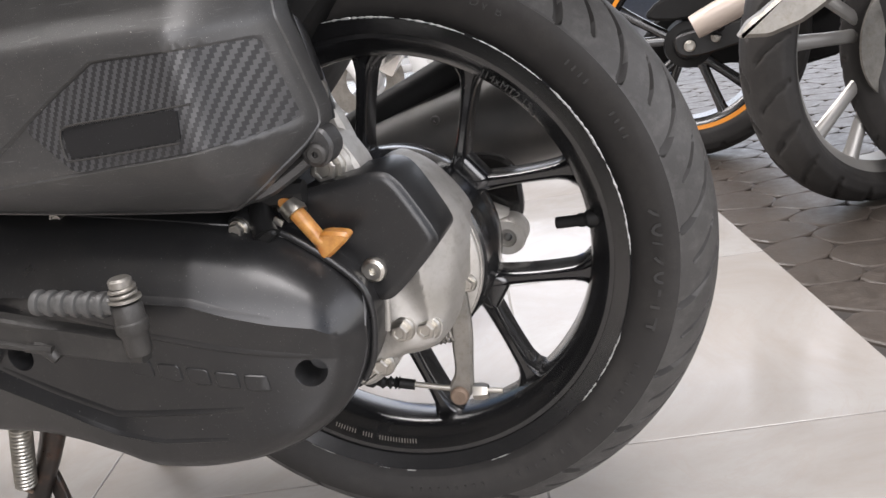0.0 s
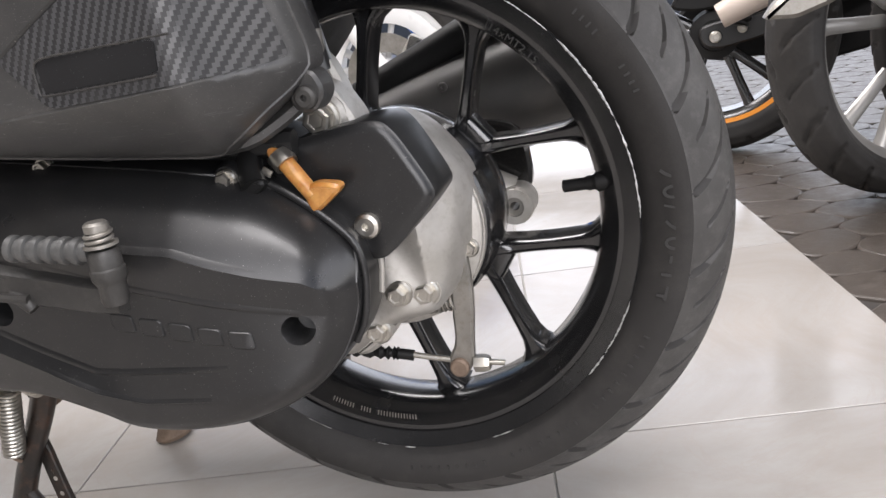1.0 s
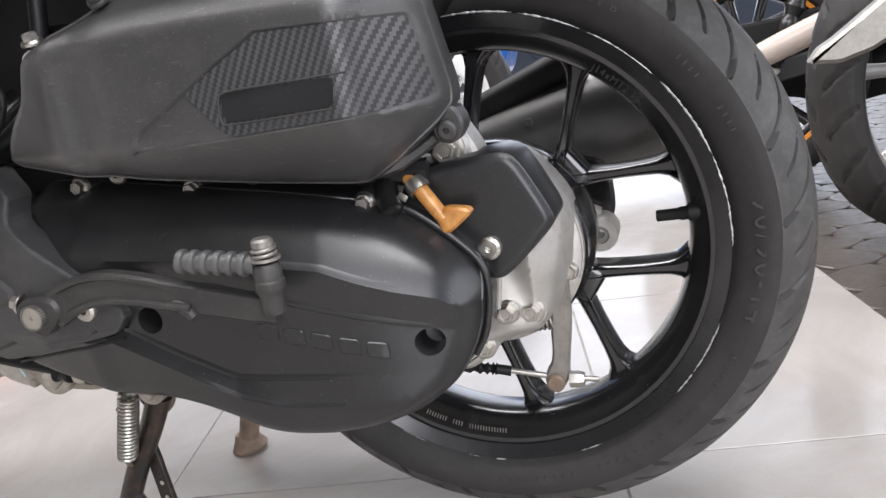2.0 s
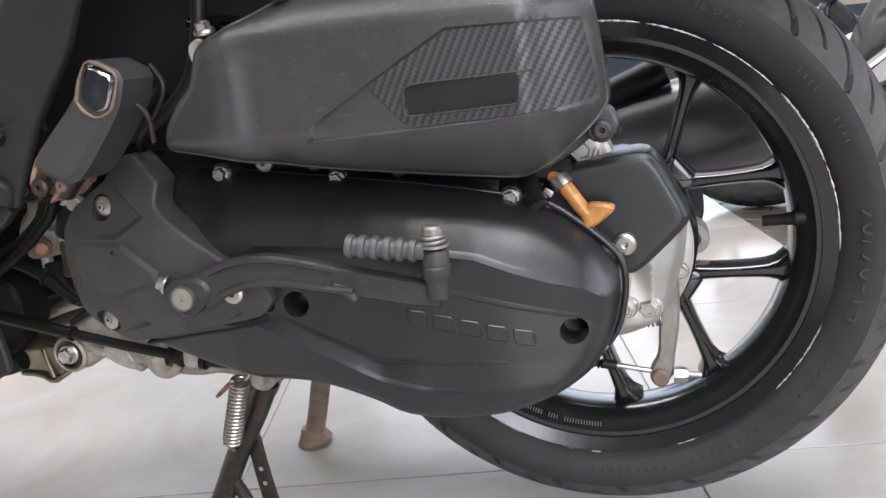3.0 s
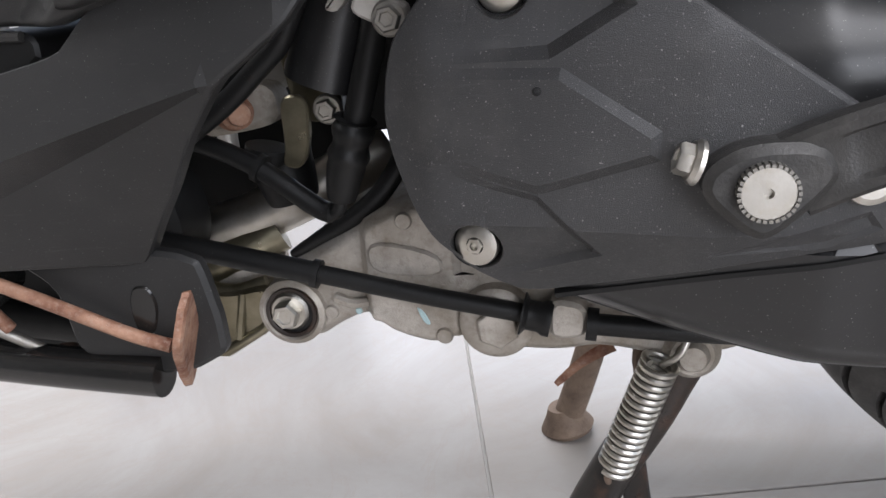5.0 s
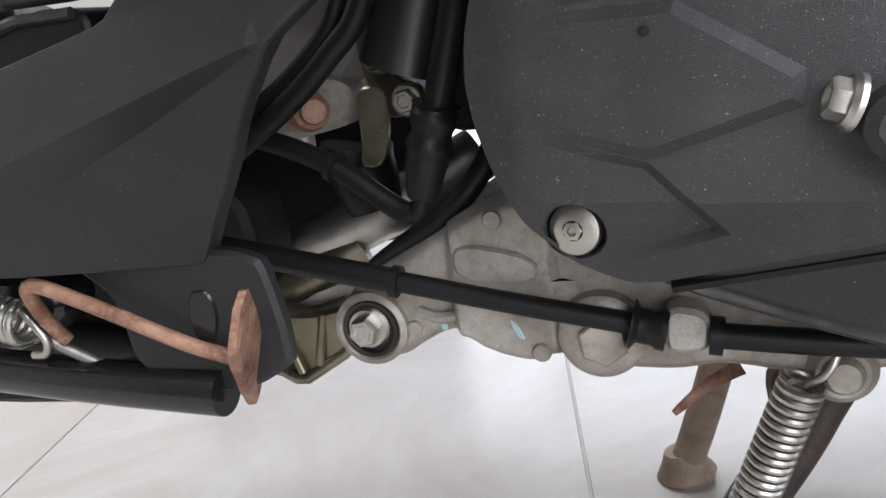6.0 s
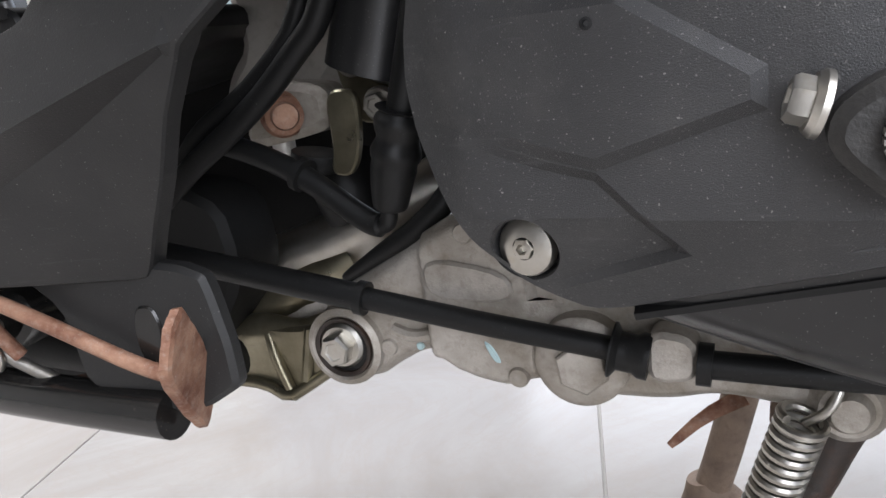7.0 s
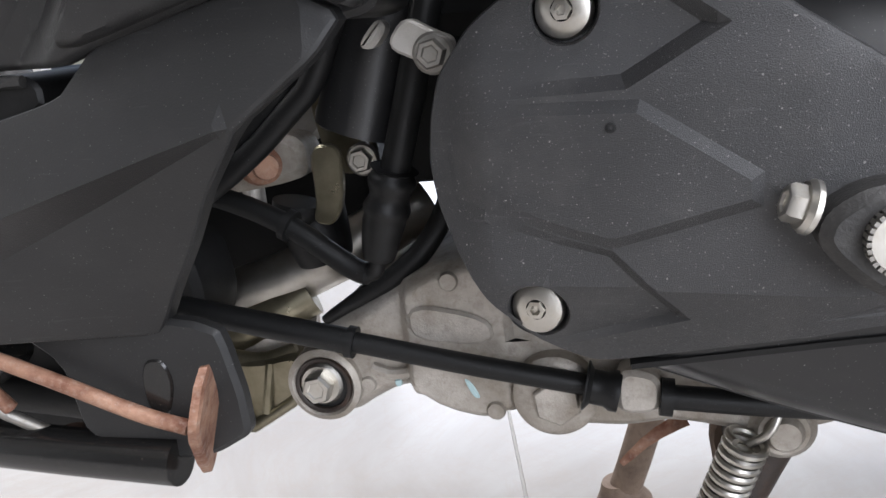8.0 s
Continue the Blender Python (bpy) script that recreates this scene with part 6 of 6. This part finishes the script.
part("chrome_tip", slab([(-0.3155, 0.4515), (-0.3100, 0.4665), (-0.3035, 0.4755), (-0.2845, 0.4655), (-0.2925, 0.4440), (-0.3040, 0.4405)], -0.236, -0.2415, 0.003, 1, 0.2), MIRRORBLK, peg, "worn chromed tip")
part("pivot_tube", sweep([(-0.372, -0.205, 0.388), (-0.352, -0.205, 0.408)], 0.0115, 18, 0), TUBEBLK, peg)
part("bracket_cheek", slab([(-0.3875, 0.3945), (-0.3845, 0.393), (-0.3735, 0.413), (-0.377, 0.4145)], -0.18, -0.218, 0.001), RUST, peg, "rusty bracket cheek")
part("bracket_cheek", slab([(-0.374, 0.381), (-0.371, 0.380), (-0.351, 0.3985), (-0.354, 0.4005)], -0.18, -0.218, 0.001), RUST, peg, "rusty bracket cheek")
part("bracket_arm", sweep([(-0.376, -0.172, 0.396), (-0.365, -0.14, 0.42), (-0.345, -0.10, 0.45)], 0.0125, 14, 1), TUBEBLK, peg)
fastener("tiny", -0.358, -0.219, 0.393, peg, "dull rusty rivet head", mat=RUSTGREY, name="rivet")
fastener("pan", -0.378, -0.215, 0.392, peg, "grimy pivot nut", mat=RUSTBLK, name="nut")
part("wire_pin", sweep([(-0.386, -0.190, 0.430), (-0.389, -0.192, 0.448)], 0.0018, 8, 0), LEVER, peg)
part("wire_pin", sweep([(-0.292, -0.215, 0.447), (-0.284, -0.212, 0.437), (-0.288, -0.205, 0.418)], 0.0018, 8, 1), RUSTBLK, peg)
part("clamp_plate", slab([(-0.4255, 0.3705), (-0.416, 0.3645), (-0.408, 0.361), (-0.411, 0.351), (-0.4205, 0.3535), (-0.4335, 0.360)], -0.122, -0.130, 0.001), ALLOY, peg, "pale plated clamp")
part("clamp_tip", slab([(-0.447, 0.361), (-0.438, 0.371), (-0.4345, 0.3665), (-0.441, 0.359)], -0.112, -0.121, 0.002), ALLOY, peg)
fastener("small", -0.4155, -0.130, 0.3565, peg, "small plated bolt", mat=DULLSTEEL)
fastener("tiny", -0.437, -0.165, 0.382, upper, "small dark screw", mat=LEVER, name="screw")
part("screw_boss", slab([(-0.445, 0.392), (-0.430, 0.398), (-0.423, 0.385), (-0.425, 0.372), (-0.444, 0.370)], -0.12, -0.163, 0.002), FAIRING, upper)


# ---- parked machines behind ----
def bg_wheel(parent, at, yaw, radius, width, rim_mat, name="wheel", spokes=5, split=3, stripe=None, disc=False, lean=0.0, profile=0.82):
    m = Matrix.Translation(at) @ Matrix.Rotation(yaw, 4, "Z") @ Matrix.Rotation(lean, 4, "Y")
    rr = radius - width * profile
    rim = part(name, moved(lathe([(rr + 0.012, -width * 0.36), (rr + 0.014, -width * 0.33), (rr, -width * 0.30), (rr - 0.010, -width * 0.2), (rr - 0.012, width * 0.2), (rr, width * 0.30), (rr + 0.012, width * 0.36), (rr + 0.006, 0.0)], 72, closed=True), m), rim_mat, parent)
    prof = [(rr + 0.008, -width * 0.36), (rr + 0.02, -width * 0.47), (radius - width * 0.36, -width * 0.5), (radius - width * 0.2, -width * 0.46), (radius - width * 0.06, -width * 0.27), (radius - width * 0.01, -width * 0.1), (radius, 0.0)]
    prof = prof + [(r, -y) for r, y in prof[-2::-1]]
    n = 432
    vs, fs = [], []
    fine = []
    for (r0, y0), (r1, y1) in zip(prof, prof[1:]):
        fine += [(r0 + (r1 - r0) * q / 4, y0 + (y1 - y0) * q / 4) for q in range(4)]
    fine.append(prof[-1])
    for k in range(n):
        th = 2 * math.pi * k / n
        for r, y in fine:
            s = abs(y) / (width * 0.5)
            dep = 0.0
            if r > radius - width * 0.34 and 0.12 < s < 0.96:
                ph = (th * 22 / (2 * math.pi) + s * 0.75 + (0.5 if y > 0 else 0.0)) % 1.0
                dep = 0.006 if ph < 0.13 else 0.0
            q = r - dep
            vs.append(tuple(m @ Vector((q * math.cos(th), y, q * math.sin(th)))))
    c = len(fine)
    for k in range(n):
        for j in range(c - 1):
            a, b = k * c + j, ((k + 1) % n) * c + j
            fs.append((a, a + 1, b + 1, b))
    me = bpy.data.meshes.new("tyre")
    me.from_pydata(vs, [], fs)
    me.shade_smooth()
    me.materials.append(RUBBER)
    part("tyre", me, None, rim, "black tyre with slanted grooves")
    part("hub", moved(lathe([(0, -0.045), (0.03, -0.045), (0.036, -0.035), (0.045, 0.0), (0.036, 0.035), (0, 0.035)], 32), m), rim_mat, rim)
    for k in range(spokes):
        a = 2 * math.pi * k / spokes + 0.3
        for d in ((-0.22, 0.22) if split > 1 else (0.0,)):
            p0 = Vector((0.03 * math.cos(a), -0.012, 0.03 * math.sin(a)))
            p1 = Vector(((rr - 0.004) * math.cos(a + d), -0.012, (rr - 0.004) * math.sin(a + d)))
            part("spoke", moved(sweep([p0, p0.lerp(p1, 0.5), p1], lambda f: 0.015 - 0.004 * math.sin(math.pi * f), 10, 1, flat=0.7), m), rim_mat, rim)
    if stripe:
        part("rim_stripe", moved(lathe([(rr + 0.004, -width * 0.37), (rr + 0.013, -width * 0.385), (rr + 0.013, -width * 0.42), (rr + 0.004, -width * 0.40)], 72, closed=True), m), stripe, rim, "orange rim stripe")
    if disc:
        part("brake_disc", moved(lathe([(0.055, -0.052), (0.105, -0.052), (0.105, -0.048), (0.055, -0.048)], 48, closed=True), m), DULLSTEEL, rim, "drilled brake disc")
    return rim


# silver-wheeled motorcycle on the paving
silver = thing("motorcycle", "parked motorcycle with silver cast wheels on brown paving", "motorcycle", group="parked machines")
bg_wheel(silver, (0.588, 0.965, 0.282), radians(36), 0.282, 0.108, SILVERP, "rear_wheel", 5, 3, None, True, 0.0, 0.60)
part("swingarm", sweep([(0.66, 0.92, 0.29), (0.84, 0.95, 0.34), (1.05, 1.0, 0.40)], 0.022, 14, 1), SILVERP, silver)
part("tail_fairing", slab([(0.335, 0.338), (0.35, 0.359), (0.373, 0.373), (0.635, 0.5820000000000001), (0.6950000000000001, 0.532), (0.445, 0.362), (0.423, 0.349), (0.379, 0.335)], 0.735, 0.70, 0.006, 1, 0.1), DULLSTEEL, silver, "pointed silver side panel")
part("engine", block(0.36, 0.24, 0.30, Matrix.Translation((1.10, 1.15, 0.36)), 0.03), DIRTYALLOY, silver)
part("body", block(0.9, 0.22, 0.18, Matrix.Translation((1.1, 1.1, 0.86)), 0.07, 4), SATIN, silver)
bg_wheel(silver, (1.75, 1.15, 0.282), radians(-10), 0.282, 0.10, SILVERP, "front_wheel", 5, 3)

# black machine with an orange rim stripe
striped = thing("motorcycle", "parked black motorcycle with an orange stripe on its wheel rim", "motorcycle", group="parked machines")
bg_wheel(striped, (0.290, 1.40, 0.263), radians(4), 0.263, 0.10, GLOSSBLK, "rear_wheel", 5, 3, ORANGE)
part("brake_drum", moved(lathe([(0, -0.075), (0.014, -0.075), (0.016, -0.062), (0.030, -0.060), (0.034, -0.045), (0.052, -0.040), (0.056, 0.0), (0, 0.02)], 32), Matrix.Translation((0.290, 1.40, 0.263))), DARK, striped, "dark wheel hub")
part("axle_plate", slab([(0.255, 0.285), (0.30, 0.295), (0.39, 0.30), (0.52, 0.335), (0.52, 0.29), (0.40, 0.255), (0.30, 0.235), (0.262, 0.245)], 1.345, 1.33, 0.004), SATIN, striped, "black swingarm plate")
part("chain_cover", slab([(0.19, 0.33), (0.24, 0.375), (0.36, 0.385), (0.58, 0.42), (0.58, 0.37), (0.40, 0.335), (0.27, 0.315)], 1.37, 1.345, 0.006), DARK, striped, "dark chain cover")
part("rear_shock", sweep([(0.335, 1.33, 0.28), (0.40, 1.36, 0.42), (0.47, 1.40, 0.58)], lambda f: 0.020 + 0.004 * math.cos(f * 70), 14, 4), SATIN, striped, "black spring shock absorber")
# added panel that hides the bright paving behind the wheel
part("dark_backing", slab([(0.16, 0.24), (0.24, 0.34), (0.40, 0.40), (0.66, 0.46), (0.68, 0.20), (0.48, 0.16), (0.40, 0.20), (0.30, 0.19)], 1.50, 1.46, 0.008), DARK, striped, "black backing panel, added to darken the view through the wheel")
fastener("large", 0.290, 1.325, 0.263, striped, "plated axle nut")
fastener("mid", 0.345, 1.326, 0.275, striped, "plated bolt")
part("swingarm", sweep([(0.335, 1.42, 0.285), (0.52, 1.43, 0.31), (0.75, 1.46, 0.36)], 0.024, 14, 1), SATIN, striped)
part("muffler", sweep([(0.62, 1.25, 0.43), (0.42, 1.22, 0.362), (0.325, 1.20, 0.326), (0.295, 1.20, 0.313)], lambda f: 0.030 - 0.006 * f, 20, 1), BEIGEPL, striped, "champagne coloured muffler")
part("chain_guard", sweep([(0.33, 1.40, 0.36), (0.50, 1.41, 0.37), (0.66, 1.44, 0.37)], 0.018, 12, 1), CHROME, striped)
part("engine", block(0.34, 0.26, 0.30, Matrix.Translation((0.90, 1.52, 0.36)), 0.03), DARK, striped)
part("body", block(0.9, 0.22, 0.18, Matrix.Translation((0.82, 1.5, 0.88)), 0.07, 4), SATIN, striped)
bg_wheel(striped, (1.55, 1.55, 0.285), radians(0), 0.285, 0.09, GLOSSBLK, "front_wheel", 5, 3)

# another tyre further along the kerb
third = thing("motorcycle", "parked dark motorcycle at the edge of the paving", "motorcycle", group="parked machines")
bg_wheel(third, (0.752, 0.80, 0.285), radians(-40), 0.285, 0.12, SATIN, "rear_wheel", 5, 1)
part("body", block(0.7, 0.26, 0.30, Matrix.Translation((1.25, 0.75, 0.70)), 0.06, 3), SATIN, third)

# white-wheeled scooter with blue bodywork behind the rear wheel
pale = thing("scooter", "parked scooter with white wheels and blue bodywork", "scooter", group="parked machines")
bg_wheel(pale, (-0.55, 1.62, 0.252), radians(8), 0.255, 0.09, WHITEPL, "front_wheel", 5, 3, None, True)
part("rim_band", moved(lathe([(0.128, -0.034), (0.150, -0.040), (0.172, -0.034), (0.172, 0.03), (0.128, 0.03)], 56, closed=True), Matrix.Translation((-0.55, 1.62, 0.252)) @ Matrix.Rotation(radians(8), 4, "Z")), WHITEPL, pale, "broad white rim")
part("caliper", block(0.05, 0.04, 0.085, Matrix.Translation((-0.455, 1.555, 0.30)) @ Matrix.Rotation(0.6, 4, "Y"), 0.012), CHROME, pale, "bright brake caliper")
part("fork_leg", sweep([(-0.53, 1.53, 0.255), (-0.68, 1.53, 0.50), (-0.75, 1.53, 0.62)], 0.022, 16, 0), WHITEPL, pale, "white fork leg")
part("body", slab([(-0.585, 0.36), (-0.50, 0.29), (-0.38, 0.27), (-0.34, 0.40), (-0.37, 0.62), (-0.62, 0.66)], 2.05, 1.85, 0.02), BLUE, pale, "bright blue side panel")
part("floorboard", block(0.55, 0.28, 0.1, Matrix.Translation((-0.12, 1.92, 0.22)), 0.03), SATIN, pale)

# orange-red machine seen past the fairing
red = thing("scooter", "parked dark scooter with an orange-red wheel cover", "scooter", group="parked machines")
red_rim = bg_wheel(red, (-1.885, 1.2, 0.262), radians(6), 0.262, 0.10, SILVERP, "front_wheel", 5, 1)
part("wheel_cover", moved(lathe([(0, -0.05), (0.10, -0.045), (0.135, -0.03), (0.138, -0.02)], 48), Matrix.Translation((-1.885, 1.2, 0.262)) @ Matrix.Rotation(radians(6), 4, "Z")), REDORG, red_rim, "orange-red wheel cover")
part("fork_leg", sweep([(-1.89, 1.12, 0.26), (-1.99, 1.12, 0.66)], 0.02, 14, 0), SATIN, red)
part("body", slab([(-2.5, 0.25), (-2.2, 0.28), (-2.1, 0.7), (-2.5, 0.8)], 1.35, 1.05, 0.03), SATIN, red)
part("stand_leg", sweep([(-1.80, 0.98, 0.20), (-1.70, 0.95, 0.008)], 0.014, 10, 0), WHITEPL, red, "pale prop leg")

# ---- floor tiles and paving, last ----
def tile_mesh(w, h):
    bm = block(w - 0.0022, h - 0.0022, 0.010, None, 0.0006, 1)
    me = bpy.data.meshes.new("tile")
    bm.to_mesh(me)
    bm.free()
    me.materials.append(TILE)
    return me


whole, cut = tile_mesh(0.5, 0.5), tile_mesh(EDGE - 0.104, 0.5)
for i in range(-9, 1):
    for j in range(-9, 10):
        u0, v0 = 0.104 + 0.5 * i - 0.5, 0.123 + 0.5 * j - 0.5
        if u0 < -4.9 or v0 < -2.9 or v0 > 4.6:
            continue
        part("tile", whole, None, floor, at=Matrix.Translation((u0 + 0.25, v0 + 0.25, -0.005)))
for j in range(-5, 10):
    part("tile", cut, None, floor, at=Matrix.Translation(((0.104 + EDGE) / 2, 0.123 + 0.5 * j - 0.25, -0.005)))


pavement = flat("pavement", EDGE, 14, -9, 14, -0.0119, -0.006, PEBGROUT, "brown patterned paving stones outside the tiles", "pavement")


def corner(x, y):
    """The jittered place of a shared corner between stones."""
    r = random.Random(round(x * 2000) * 7919 + round(y * 2000))
    return Vector((x + r.uniform(-0.017, 0.017), y + r.uniform(-0.015, 0.015)))


def stone(cu, cv, a, b):
    """One flat irregular paving stone with a worn edge, as verts and faces."""
    pts = [corner(cu + a * math.cos(w), cv + b * math.sin(w)) for w in (math.pi / 3 * k for k in range(6))]
    c = sum(pts, Vector((0, 0))) / 6
    ring = [p.lerp(q, f) for p, q in zip(pts, pts[1:] + pts[:1]) for f in (0.12, 0.5, 0.88)]
    bow = [p + (p - c) * (0.05 if k % 3 == 1 else -0.012) for k, p in enumerate(ring)]
    rows = [[(c.x + (p.x - c.x) * f, c.y + (p.y - c.y) * f, z) for p in bow] for f, z in ((0.992, -0.006), (0.980, -0.0026), (0.93, -0.0008))]
    n = len(bow)
    vs = [v for row in rows for v in row]
    fs = [(r * n + k, r * n + (k + 1) % n, (r + 1) * n + (k + 1) % n, (r + 1) * n + k) for r in range(2) for k in range(n)]
    fs.append(tuple(range(2 * n, 3 * n)))
    return vs, fs


A, B = 0.072, 0.058
vs, fs, near = [], [], 0
for i in range(32):
    for j in range(48):
        u, v = EDGE + 0.05 + 1.5 * A * i, -1.0 + B * 1.732 * (j + (0.5 if i % 2 else 0.0))
        sv, sf = stone(u, v, A, B * 1.0)
        if i < 10 and 0.1 < v < 2.1 and near < 300:
            me = bpy.data.meshes.new("paver")
            me.from_pydata(sv, [], sf)
            me.materials.append(PAVER)
            part("paver", me, None, pavement)
            near += 1
        else:
            o = len(vs)
            vs += sv
            fs += [tuple(o + q for q in f) for f in sf]
me = bpy.data.meshes.new("pavers")
me.from_pydata(vs, [], fs)
me.materials.append(PAVER)
tagged(part("pavers", me, None, pavement), kind="stuff")
